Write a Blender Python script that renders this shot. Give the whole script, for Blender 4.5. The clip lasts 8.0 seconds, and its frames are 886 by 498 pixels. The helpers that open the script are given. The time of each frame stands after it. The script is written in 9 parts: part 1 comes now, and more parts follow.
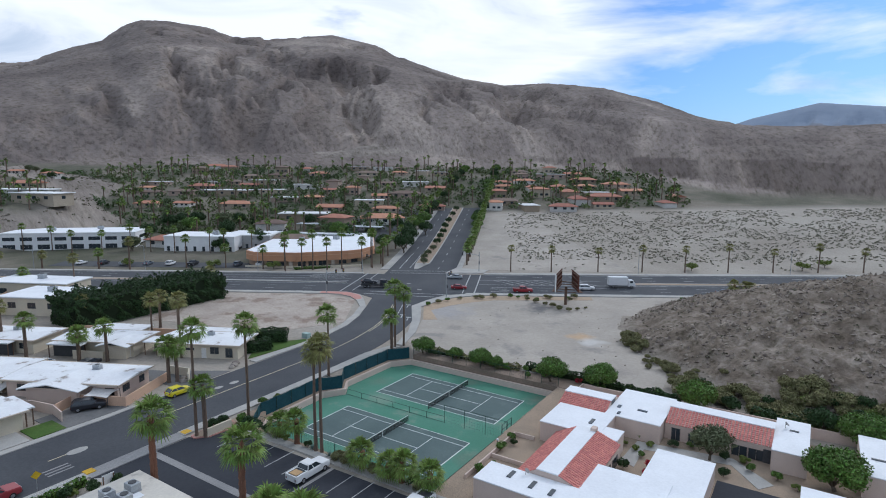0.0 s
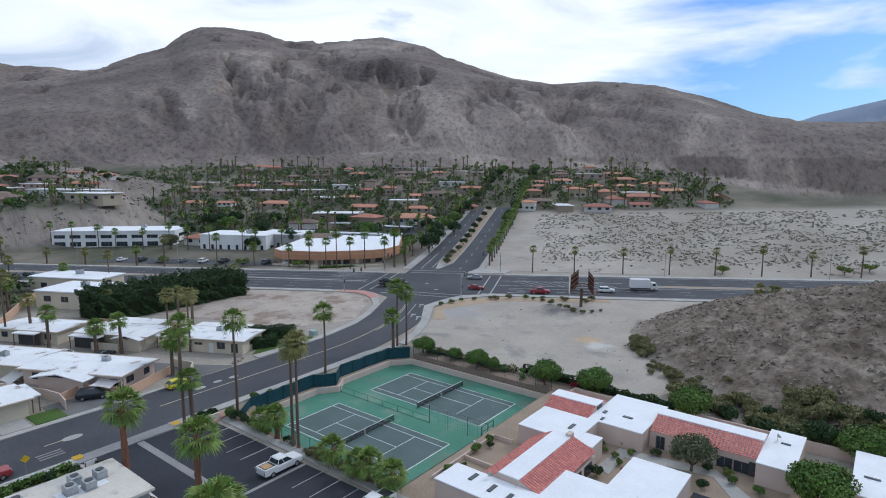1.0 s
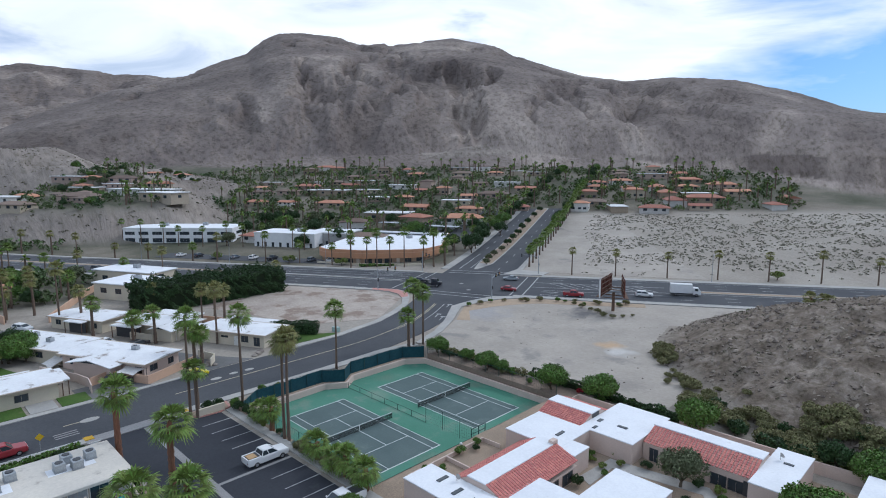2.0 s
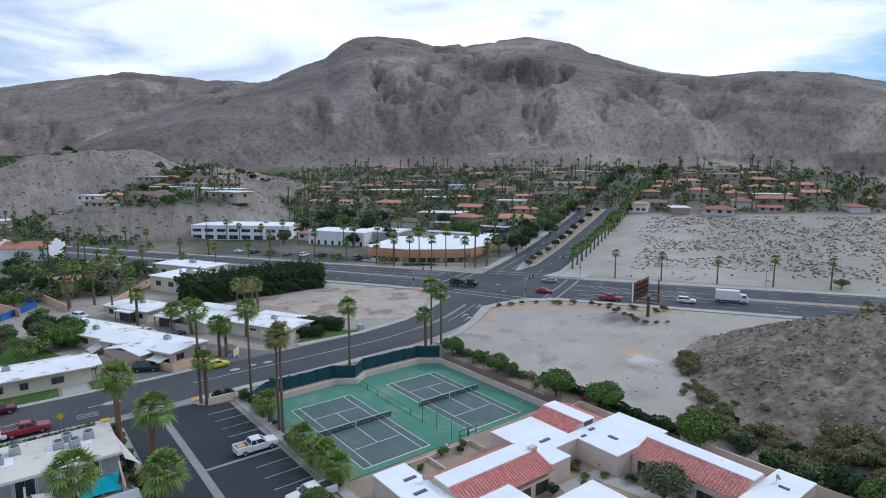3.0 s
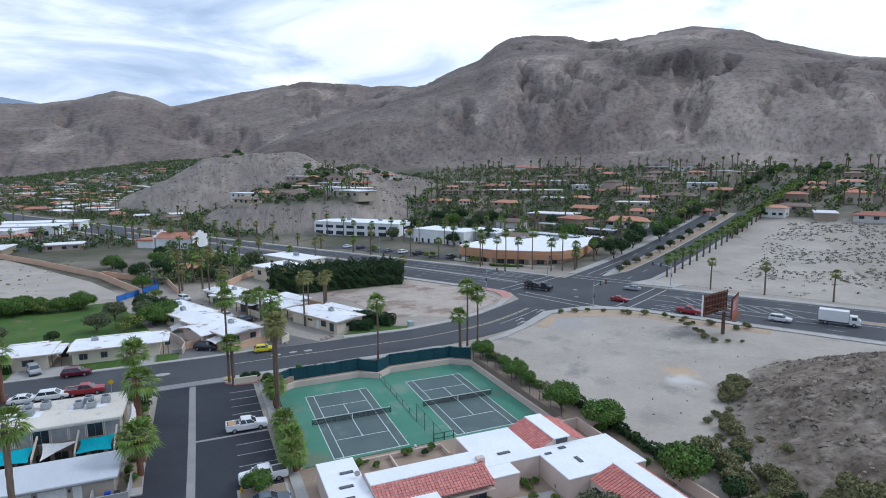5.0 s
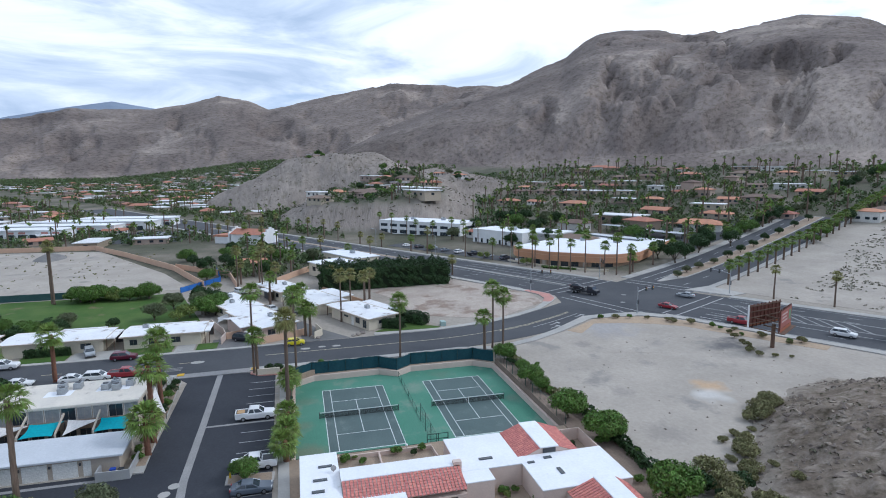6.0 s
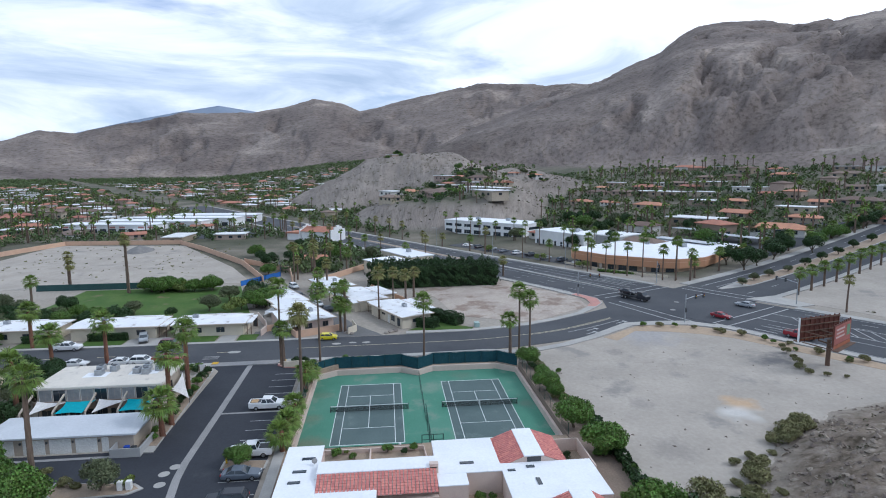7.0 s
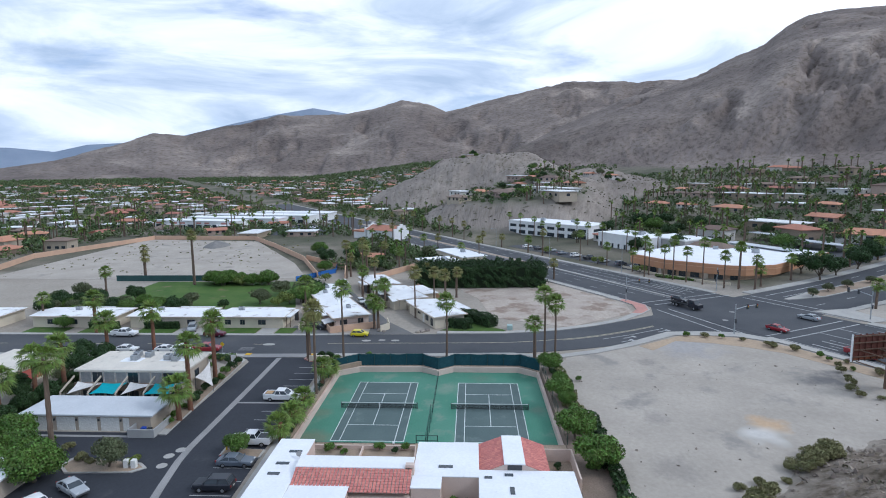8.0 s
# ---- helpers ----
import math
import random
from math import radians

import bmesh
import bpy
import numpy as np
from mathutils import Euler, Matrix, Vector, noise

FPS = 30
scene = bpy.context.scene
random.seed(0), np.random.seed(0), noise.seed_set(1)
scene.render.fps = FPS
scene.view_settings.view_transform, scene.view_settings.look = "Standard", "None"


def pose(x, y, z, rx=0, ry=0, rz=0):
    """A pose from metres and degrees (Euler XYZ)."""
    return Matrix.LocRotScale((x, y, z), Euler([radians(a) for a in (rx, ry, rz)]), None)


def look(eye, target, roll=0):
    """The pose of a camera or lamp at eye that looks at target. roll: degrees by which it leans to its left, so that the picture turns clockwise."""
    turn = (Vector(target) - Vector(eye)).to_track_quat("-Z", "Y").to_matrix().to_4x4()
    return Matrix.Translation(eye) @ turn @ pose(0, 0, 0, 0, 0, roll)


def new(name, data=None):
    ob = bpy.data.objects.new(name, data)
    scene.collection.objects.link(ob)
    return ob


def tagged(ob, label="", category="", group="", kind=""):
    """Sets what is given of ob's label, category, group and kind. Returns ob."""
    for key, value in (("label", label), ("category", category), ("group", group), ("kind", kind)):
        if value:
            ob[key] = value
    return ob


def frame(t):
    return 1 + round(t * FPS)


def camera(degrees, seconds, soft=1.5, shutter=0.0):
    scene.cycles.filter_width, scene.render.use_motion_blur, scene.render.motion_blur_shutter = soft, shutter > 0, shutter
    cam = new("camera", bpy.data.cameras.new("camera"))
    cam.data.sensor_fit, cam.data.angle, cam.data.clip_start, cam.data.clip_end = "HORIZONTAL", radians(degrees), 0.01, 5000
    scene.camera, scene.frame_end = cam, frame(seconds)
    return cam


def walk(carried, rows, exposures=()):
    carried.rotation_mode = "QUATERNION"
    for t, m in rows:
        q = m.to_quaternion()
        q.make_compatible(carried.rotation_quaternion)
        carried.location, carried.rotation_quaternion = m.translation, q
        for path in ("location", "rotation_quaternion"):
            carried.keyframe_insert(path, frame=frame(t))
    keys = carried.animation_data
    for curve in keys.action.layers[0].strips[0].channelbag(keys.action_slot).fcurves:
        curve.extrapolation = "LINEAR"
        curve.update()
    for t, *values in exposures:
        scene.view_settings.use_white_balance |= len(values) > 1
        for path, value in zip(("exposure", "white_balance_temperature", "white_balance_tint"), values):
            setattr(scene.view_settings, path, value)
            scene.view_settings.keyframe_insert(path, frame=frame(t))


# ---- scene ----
cam = camera(74.58, 8.0, soft=1.0)
# seconds, x, y, z, yaw, pitch, roll
PATH = [
    (0.0, -0.05, 4.43, 40.27, 33.03, -8.21, -0.45),
    (0.5, 3.89, 7.21, 40.26, 35.15, -8.21, -0.32),
    (1.0, 7.99, 10.42, 40.25, 37.98, -8.22, -0.20),
    (1.5, 12.14, 14.04, 40.24, 41.32, -8.22, -0.09),
    (2.0, 16.22, 18.02, 40.23, 44.92, -8.22, 0.00),
    (2.5, 20.15, 22.34, 40.22, 48.60, -8.21, 0.09),
    (3.0, 23.85, 26.97, 40.21, 52.27, -8.21, 0.17),
    (3.5, 27.27, 31.89, 40.20, 55.93, -8.20, 0.24),
    (4.0, 30.37, 37.08, 40.20, 59.63, -8.19, 0.30),
    (4.5, 33.12, 42.50, 40.19, 63.44, -8.17, 0.36),
    (5.0, 35.50, 48.13, 40.18, 67.41, -8.15, 0.40),
    (5.5, 37.47, 53.93, 40.17, 71.55, -8.13, 0.43),
    (6.0, 39.02, 59.88, 40.16, 75.82, -8.11, 0.46),
    (6.5, 40.14, 65.93, 40.15, 80.14, -8.09, 0.47),
    (7.0, 40.79, 72.04, 40.14, 84.41, -8.06, 0.48),
    (7.5, 40.94, 78.15, 40.13, 88.60, -8.03, 0.47),
    (8.0, 40.55, 84.19, 40.12, 92.85, -8.00, 0.46),
]
walk(cam, [(t, pose(x, y, z, 90 + pitch, roll, yaw)) for t, x, y, z, yaw, pitch, roll in PATH],
     exposures=[(0.0, -0.16, 5700, 10), (2.0, -0.10, 5600, 10), (4.0, -0.04, 5500, 10), (6.0, 0.06, 5580, 10), (8.0, 0.05, 5580, 10)])

# ---------------------------------------------------------------- world, sun, exposure
SUN_YAW, SUN_HEIGHT = -15.0, 40.0
world = bpy.data.worlds.new("overcast_sky")
scene.world = world
world.use_nodes = True
wn, wl = world.node_tree.nodes, world.node_tree.links
wn.clear()
w_out = wn.new("ShaderNodeOutputWorld")
w_bg = wn.new("ShaderNodeBackground")
w_sky = wn.new("ShaderNodeTexSky")
w_sky.sky_type, w_sky.sun_disc = "NISHITA", False
w_sky.sun_elevation, w_sky.sun_rotation = radians(SUN_HEIGHT), radians(-SUN_YAW)
w_gain = wn.new("ShaderNodeMix")
w_gain.data_type, w_gain.blend_type = "RGBA", "MULTIPLY"
w_gain.inputs[0].default_value = 1.0
w_gain.inputs[7].default_value = (0.050, 0.075, 0.112, 1)
wl.new(w_sky.outputs[0], w_gain.inputs[6])
w_co = wn.new("ShaderNodeTexCoord")
w_map = wn.new("ShaderNodeMapping")
w_map.inputs["Scale"].default_value = (1.0, 1.0, 4.2)
w_map.inputs["Location"].default_value = (0.35, 0.1, 0.0)
wl.new(w_co.outputs["Generated"], w_map.inputs["Vector"])


def sky_noise(scale, detail, rough, warp):
    n = wn.new("ShaderNodeTexNoise")
    n.inputs["Scale"].default_value, n.inputs["Detail"].default_value = scale, detail
    n.inputs["Roughness"].default_value, n.inputs["Distortion"].default_value = rough, warp
    wl.new(w_map.outputs[0], n.inputs["Vector"])
    return n


def sky_ramp(src, stops):
    r = wn.new("ShaderNodeValToRGB")
    while len(r.color_ramp.elements) < len(stops):
        r.color_ramp.elements.new(0.5)
    for el, (p, c) in zip(r.color_ramp.elements, stops):
        el.position, el.color = p, (*c, 1)
    wl.new(src, r.inputs[0])
    return r


def toward(yaw, elev, lo, hi, a, b):
    """How near a direction of the sky lies to another, from a to b."""
    dot = wn.new("ShaderNodeVectorMath")
    dot.operation = "DOT_PRODUCT"
    wl.new(w_co.outputs["Generated"], dot.inputs[0])
    dot.inputs[1].default_value = (-math.sin(radians(yaw)) * math.cos(radians(elev)), math.cos(radians(yaw)) * math.cos(radians(elev)), math.sin(radians(elev)))
    r = wn.new("ShaderNodeMapRange")
    r.interpolation_type = "SMOOTHSTEP"
    wl.new(dot.outputs["Value"], r.inputs[0])
    for k, v in enumerate((lo, hi, a, b)):
        r.inputs[k + 1].default_value = v
    return r.outputs[0]


def calc(op, a, b):
    m = wn.new("ShaderNodeMath")
    m.operation = op
    for sock, v in zip(m.inputs, (a, b)):
        if isinstance(v, (int, float)):
            sock.default_value = v
        else:
            wl.new(v, sock)
    return m.outputs[0]


cover_noise = sky_noise(2.1, 6, 0.55, 0.3).outputs[0]
thin = toward(6, 5, 0.91, 0.997, 0.0, 0.26)
cover = sky_ramp(calc("SUBTRACT", cover_noise, thin), [(0.24, (0, 0, 0)), (0.42, (1, 1, 1))])
bright = toward(36, 24, 0.40, 0.97, -0.055, 0.17)
shade_noise = sky_noise(3.0, 9, 0.58, 0.6).outputs[0]
shade = sky_ramp(calc("ADD", shade_noise, bright),
                 [(0.36, (0.50, 0.59, 0.71)), (0.47, (0.70, 0.77, 0.86)), (0.57, (0.98, 1.0, 1.02)), (0.72, (1.18, 1.17, 1.15))])
w_mix = wn.new("ShaderNodeMix")
w_mix.data_type = "RGBA"
wl.new(cover.outputs[0], w_mix.inputs[0])
wl.new(w_gain.outputs[2], w_mix.inputs[6])
wl.new(shade.outputs[0], w_mix.inputs[7])
wl.new(w_mix.outputs[2], w_bg.inputs[0])
w_bg.inputs[1].default_value = 1.0
wl.new(w_bg.outputs[0], w_out.inputs[0])

sun = new("sun", bpy.data.lights.new("sun", "SUN"))
sun.data.energy, sun.data.angle, sun.data.color = 1.2, radians(14), (1.0, 0.95, 0.88)
sun.matrix_world = look((0, 0, 300), Vector((0, 0, 300)) - Vector((-math.sin(radians(SUN_YAW)) * math.cos(radians(SUN_HEIGHT)),
                        math.cos(radians(SUN_YAW)) * math.cos(radians(SUN_HEIGHT)), math.sin(radians(SUN_HEIGHT)))))
scene.view_settings.exposure = 0.0

# ---------------------------------------------------------------- materials
MATS = {}


def surface(name, base, alt=None, scale=0.3, fine=6.0, rough=0.85, bump=0.15, bump_size=0.03, metal=0.0, grain=0.18,
            vary=0.0, island=0.0, stain=None, stain_scale=0.08, stain_edge=0.58, spec=0.3, spots=()):
    """Two scales of noise over a base colour, fine relief, and if wanted a change from piece to piece."""
    if name in MATS:
        return MATS[name]
    m = bpy.data.materials.new(name)
    m.use_nodes = True
    n, l = m.node_tree.nodes, m.node_tree.links
    b = n["Principled BSDF"]
    co = n.new("ShaderNodeTexCoord").outputs["Object"]
    alt = alt or tuple(c * 0.8 for c in base)

    def tex(s, d=4, r=0.6):
        t = n.new("ShaderNodeTexNoise")
        t.inputs["Scale"].default_value, t.inputs["Detail"].default_value, t.inputs["Roughness"].default_value = s, d, r
        l.new(co, t.inputs["Vector"])
        return t.outputs[0]

    def mix(kind, fac, a, c):
        x = n.new("ShaderNodeMix")
        x.data_type, x.blend_type = "RGBA", kind
        for sock, v in ((x.inputs[0], fac), (x.inputs[6], a), (x.inputs[7], c)):
            if isinstance(v, (int, float)):
                sock.default_value = v
            elif isinstance(v, tuple):
                sock.default_value = (*v, 1)
            else:
                l.new(v, sock)
        return x.outputs[2]

    def span(v, a, c, lo=0.0, hi=1.0):
        r = n.new("ShaderNodeMapRange")
        l.new(v, r.inputs[0])
        for i, q in enumerate((a, c, lo, hi)):
            r.inputs[i + 1].default_value = q
        return r.outputs[0]

    col = mix("MIX", span(tex(scale), 0.35, 0.65), base, alt)
    if stain:
        col = mix("MIX", span(tex(stain_scale, 5), stain_edge, stain_edge + 0.1), col, stain)
    for sx, sy, sr, sc, amount in spots:
        v = n.new("ShaderNodeVectorMath")
        v.operation = "DISTANCE"
        flatten = n.new("ShaderNodeVectorMath")
        flatten.operation = "MULTIPLY"
        flatten.inputs[1].default_value = (1, 1, 0)
        l.new(co, flatten.inputs[0])
        l.new(flatten.outputs[0], v.inputs[0])
        v.inputs[1].default_value = (sx, sy, 0)
        add = n.new("ShaderNodeMath")
        add.operation = "MULTIPLY_ADD"
        l.new(tex(0.35, 5), add.inputs[0])
        add.inputs[1].default_value = sr * 2.2
        l.new(v.outputs["Value"], add.inputs[2])
        col = mix("MIX", span(add.outputs[0], sr * 2.4, sr * 1.5, 0, amount), col, sc)
    fine_v = tex(fine, 5, 0.65)
    g = n.new("ShaderNodeCombineColor")
    gv = span(fine_v, 0.3, 0.7, 1 - grain, 1 + grain)
    for i in range(3):
        l.new(gv, g.inputs[i])
    col = mix("MULTIPLY", 1.0, col, g.outputs[0])
    if vary or island:
        src = n.new("ShaderNodeNewGeometry").outputs["Random Per Island"] if island else n.new("ShaderNodeObjectInfo").outputs["Random"]
        amt = island or vary
        h = n.new("ShaderNodeHueSaturation")
        l.new(span(src, 0, 1, 1 - amt, 1 + amt), h.inputs["Value"])
        l.new(span(src, 0, 1, 0.5 - amt * 0.04, 0.5 + amt * 0.04), h.inputs["Hue"])
        l.new(col, h.inputs["Color"])
        col = h.outputs[0]
    l.new(col, b.inputs["Base Color"])
    b.inputs["Roughness"].default_value, b.inputs["Metallic"].default_value = rough, metal
    b.inputs["Specular IOR Level"].default_value = spec
    if bump:
        bn = n.new("ShaderNodeBump")
        bn.inputs["Strength"].default_value, bn.inputs["Distance"].default_value = bump, bump_size
        l.new(fine_v, bn.inputs["Height"])
        l.new(bn.outputs[0], b.inputs["Normal"])
    MATS[name] = m
    return m


def glass(name, tint=(0.03, 0.04, 0.05)):
    m = surface(name, tint, tuple(c * 1.3 for c in tint), 0.5, 2.0, rough=0.08, bump=0.0, grain=0.05, spec=0.6)
    return m


ASPHALT = surface("asphalt", (0.058, 0.061, 0.069), (0.080, 0.083, 0.090), 0.06, 3.0, 0.9, 0.2, 0.01, grain=0.14, stain=(0.085, 0.085, 0.088), stain_scale=0.12, stain_edge=0.62)
ASPHALT_NEW = surface("asphalt_sealed", (0.030, 0.033, 0.042), (0.040, 0.043, 0.052), 0.1, 3.0, 0.85, 0.2, 0.01, grain=0.12, stain=(0.055, 0.057, 0.062), stain_scale=0.2, stain_edge=0.63)
ASPHALT_OLD = surface("asphalt_worn_grey", (0.13, 0.13, 0.13), (0.17, 0.165, 0.16), 0.15, 3.0, 0.9, 0.2, 0.01, grain=0.14)
CONCRETE = surface("concrete", (0.42, 0.40, 0.37), (0.34, 0.33, 0.31), 0.3, 5.0, 0.85, 0.15, 0.01, grain=0.1, stain=(0.27, 0.26, 0.25), stain_scale=0.4, stain_edge=0.64)
GUTTER = surface("gutter_concrete", (0.30, 0.29, 0.285), (0.25, 0.245, 0.24), 0.3, 5.0, 0.85, 0.15, 0.01)
KERB_RED = surface("red_kerb_paint", (0.50, 0.24, 0.20), (0.42, 0.22, 0.19), 0.6, 6.0, 0.7)
LINE_WHITE = surface("road_line_white", (0.48, 0.48, 0.47), (0.28, 0.28, 0.28), 1.2, 7.0, 0.7, 0.1)
LINE_YELLOW = surface("road_line_yellow", (0.55, 0.48, 0.32), (0.40, 0.36, 0.27), 1.2, 7.0, 0.7, 0.1)
COURT_GREEN = surface("court_green_acrylic", (0.066, 0.205, 0.138), (0.092, 0.235, 0.168), 0.10, 4.0, 0.75, 0.1, 0.004, grain=0.12, stain=(0.150, 0.245, 0.185), stain_scale=0.20, stain_edge=0.55,
                      spots=((-41.0, 60.0, 2.6, (0.20, 0.18, 0.12), 0.55), (-50.0, 59.5, 1.7, (0.17, 0.19, 0.13), 0.5), (-60.0, 60.0, 1.8, (0.15, 0.19, 0.13), 0.45), (-38.4, 70.0, 2.2, (0.12, 0.17, 0.13), 0.5), (-38.0, 94.5, 2.0, (0.16, 0.18, 0.13), 0.5), (-52.0, 95.2, 1.6, (0.17, 0.20, 0.15), 0.45), (-61.0, 79.5, 2.4, (0.22, 0.28, 0.22), 0.5), (-66.5, 86.0, 2.0, (0.14, 0.20, 0.15), 0.5)))
COURT_GREY = surface("court_grey_acrylic", (0.080, 0.116, 0.115), (0.102, 0.140, 0.137), 0.16, 4.0, 0.75, 0.1, 0.004, grain=0.12, stain=(0.135, 0.175, 0.165), stain_scale=0.25, stain_edge=0.57)
COURT_LINE = surface("court_line_white", (0.66, 0.70, 0.68), (0.55, 0.6, 0.58), 0.8, 5.0, 0.7, 0.0)
PEACH = surface("peach_stucco", (0.60, 0.40, 0.28), (0.54, 0.36, 0.26), 0.3, 8.0, 0.9, 0.3, 0.01, grain=0.08)
PINK = surface("pale_pink_stucco", (0.62, 0.50, 0.43), (0.56, 0.45, 0.39), 0.3, 8.0, 0.9, 0.3, 0.01, grain=0.08)
CREAM = surface("cream_stucco", (0.62, 0.55, 0.43), (0.56, 0.50, 0.40), 0.3, 8.0, 0.9, 0.3, 0.01, grain=0.08)
BEIGE = surface("beige_stucco", (0.47, 0.40, 0.32), (0.42, 0.36, 0.30), 0.3, 8.0, 0.9, 0.3, 0.01, grain=0.08)
WHITE_WALL = surface("white_stucco", (0.78, 0.78, 0.77), (0.70, 0.70, 0.70), 0.3, 8.0, 0.9, 0.2, 0.01, grain=0.06)
GREY_WALL = surface("grey_stucco", (0.38, 0.38, 0.37), (0.33, 0.33, 0.33), 0.3, 8.0, 0.9, 0.2, 0.01, grain=0.06)
TERRA = surface("terracotta_fascia", (0.56, 0.30, 0.17), (0.50, 0.27, 0.16), 0.3, 6.0, 0.85, 0.2, 0.01, grain=0.06)
ROOF_WHITE = surface("white_roof_coating", (0.80, 0.81, 0.83), (0.74, 0.75, 0.77), 0.25, 3.0, 0.8, 0.15, 0.02, grain=0.05, stain=(0.55, 0.54, 0.53), stain_scale=0.45, stain_edge=0.66)
ROOF_WORN = surface("worn_white_roof", (0.78, 0.79, 0.80), (0.70, 0.70, 0.71), 0.25, 3.0, 0.8, 0.15, 0.02, grain=0.06, stain=(0.30, 0.265, 0.24), stain_scale=0.42, stain_edge=0.575)
ROOF_CREAM = surface("cream_roof_coating", (0.66, 0.61, 0.53), (0.58, 0.54, 0.48), 0.25, 3.0, 0.85, 0.15, 0.02, grain=0.07, stain=(0.42, 0.38, 0.33), stain_scale=0.5, stain_edge=0.60)
ROOF_GREY = surface("grey_rolled_roof", (0.55, 0.57, 0.60), (0.50, 0.52, 0.55), 0.25, 3.0, 0.85, 0.15, 0.02, grain=0.07)
TILE_RED = surface("red_roof_tile", (0.56, 0.205, 0.175), (0.49, 0.18, 0.155), 0.8, 6.0, 0.8, 0.3, 0.02, grain=0.15, island=0.12, stain=(0.56, 0.27, 0.22), stain_scale=1.2, stain_edge=0.63)
TILE_ORANGE = surface("orange_roof_tile", (0.44, 0.20, 0.13), (0.36, 0.17, 0.12), 0.4, 3.0, 0.85, 0.2, 0.02, vary=0.25)
GLASS = glass("window_glass")
CURTAIN = surface("curtained_glass", (0.36, 0.37, 0.37), (0.28, 0.29, 0.30), 1.5, 4, 0.2, 0.0, grain=0.05, spec=0.5)
FRAME = surface("window_frame_bronze", (0.10, 0.09, 0.08), (0.12, 0.1, 0.09), 1, 5, 0.5, 0.0)
FRAME_WHITE = surface("window_frame_white", (0.7, 0.7, 0.68), (0.64, 0.64, 0.62), 1, 5, 0.6, 0.0)
DOOR_WHITE = surface("white_painted_door", (0.72, 0.71, 0.68), (0.66, 0.65, 0.62), 1, 5, 0.6, 0.05)
METAL_GREY = surface("galvanised_metal", (0.42, 0.44, 0.46), (0.34, 0.36, 0.38), 1, 6, 0.5, 0.05, metal=0.6)
METAL_DARK = surface("dark_painted_metal", (0.05, 0.055, 0.06), (0.07, 0.07, 0.075), 1, 6, 0.5, 0.0)
FENCE_GREEN = surface("green_painted_steel", (0.02, 0.06, 0.05), (0.03, 0.07, 0.06), 1, 6, 0.5, 0.0)
WINDSCREEN = surface("blue_green_windscreen_fabric", (0.012, 0.055, 0.075), (0.018, 0.070, 0.085), 0.5, 3.0, 0.9, 0.3, 0.05, grain=0.2)
NET = surface("black_net", (0.015, 0.018, 0.018), (0.02, 0.025, 0.025), 2, 6, 0.9, 0.0)
TEAL = surface("teal_shade_sail", (0.012, 0.30, 0.36), (0.02, 0.34, 0.40), 0.5, 4, 0.8, 0.1)
SAIL_WHITE = surface("pale_shade_sail", (0.66, 0.64, 0.62), (0.58, 0.56, 0.54), 0.5, 4, 0.8, 0.1)
TARP_BLUE = surface("blue_fence_fabric", (0.03, 0.12, 0.42), (0.04, 0.16, 0.48), 0.5, 4, 0.8, 0.1)
RUST = surface("rust_red_timber", (0.15, 0.055, 0.04), (0.11, 0.045, 0.035), 0.6, 4, 0.85, 0.2)
WOOD = surface("weathered_timber", (0.16, 0.10, 0.07), (0.12, 0.08, 0.06), 0.8, 6, 0.85, 0.3)
TRUNK_RED = surface("reddish_palm_trunk", (0.225, 0.105, 0.064), (0.125, 0.068, 0.048), 1.5, 9.0, 0.95, 0.9, 0.06, grain=0.35)
TRUNK_GREY = surface("greyish_palm_trunk", (0.175, 0.125, 0.092), (0.115, 0.085, 0.066), 1.5, 9.0, 0.95, 0.8, 0.04, grain=0.3)
BARK = surface("tree_bark", (0.16, 0.13, 0.10), (0.11, 0.09, 0.07), 1.5, 9.0, 0.95, 0.8, 0.04, grain=0.3)
FROND = surface("palm_frond_green", (0.100, 0.165, 0.028), (0.165, 0.215, 0.044), 0.6, 4, 0.65, 0.0, island=0.5)
FROND_OLIVE = surface("palm_frond_olive", (0.225, 0.205, 0.070), (0.160, 0.170, 0.058), 0.6, 4, 0.7, 0.0, island=0.35)
FROND_DEAD = surface("dry_palm_frond", (0.325, 0.213, 0.106), (0.237, 0.163, 0.088), 0.6, 4, 0.9, 0.0, island=0.3)
LEAF = surface("bright_green_leaves", (0.118, 0.195, 0.034), (0.066, 0.122, 0.022), 0.5, 4, 0.6, 0.0, island=0.55)
LEAF_DARK = surface("dark_green_leaves", (0.026, 0.056, 0.016), (0.036, 0.070, 0.020), 0.5, 4, 0.6, 0.0, island=0.4)
LEAF_OLIVE = surface("grey_olive_leaves", (0.125, 0.140, 0.072), (0.090, 0.108, 0.052), 0.5, 4, 0.7, 0.0, island=0.35)
LEAF_YELLOW = surface("yellow_green_leaves", (0.163, 0.200, 0.044), (0.125, 0.163, 0.044), 0.5, 4, 0.7, 0.0, island=0.35)
LEAF_DRY = surface("dry_brush_leaves", (0.225, 0.205, 0.098), (0.132, 0.140, 0.058), 0.5, 4, 0.8, 0.0, island=0.4)
LEAF_FAR = surface("town_tree_leaves", (0.064, 0.104, 0.040), (0.125, 0.150, 0.062), 0.02, 0.6, 0.8, 0.0, island=0.5, grain=0.2)
SHRUB_PALE = surface("pale_creosote_twigs", (0.275, 0.25, 0.195), (0.205, 0.195, 0.145), 0.3, 4, 0.9, 0.0, island=0.4)
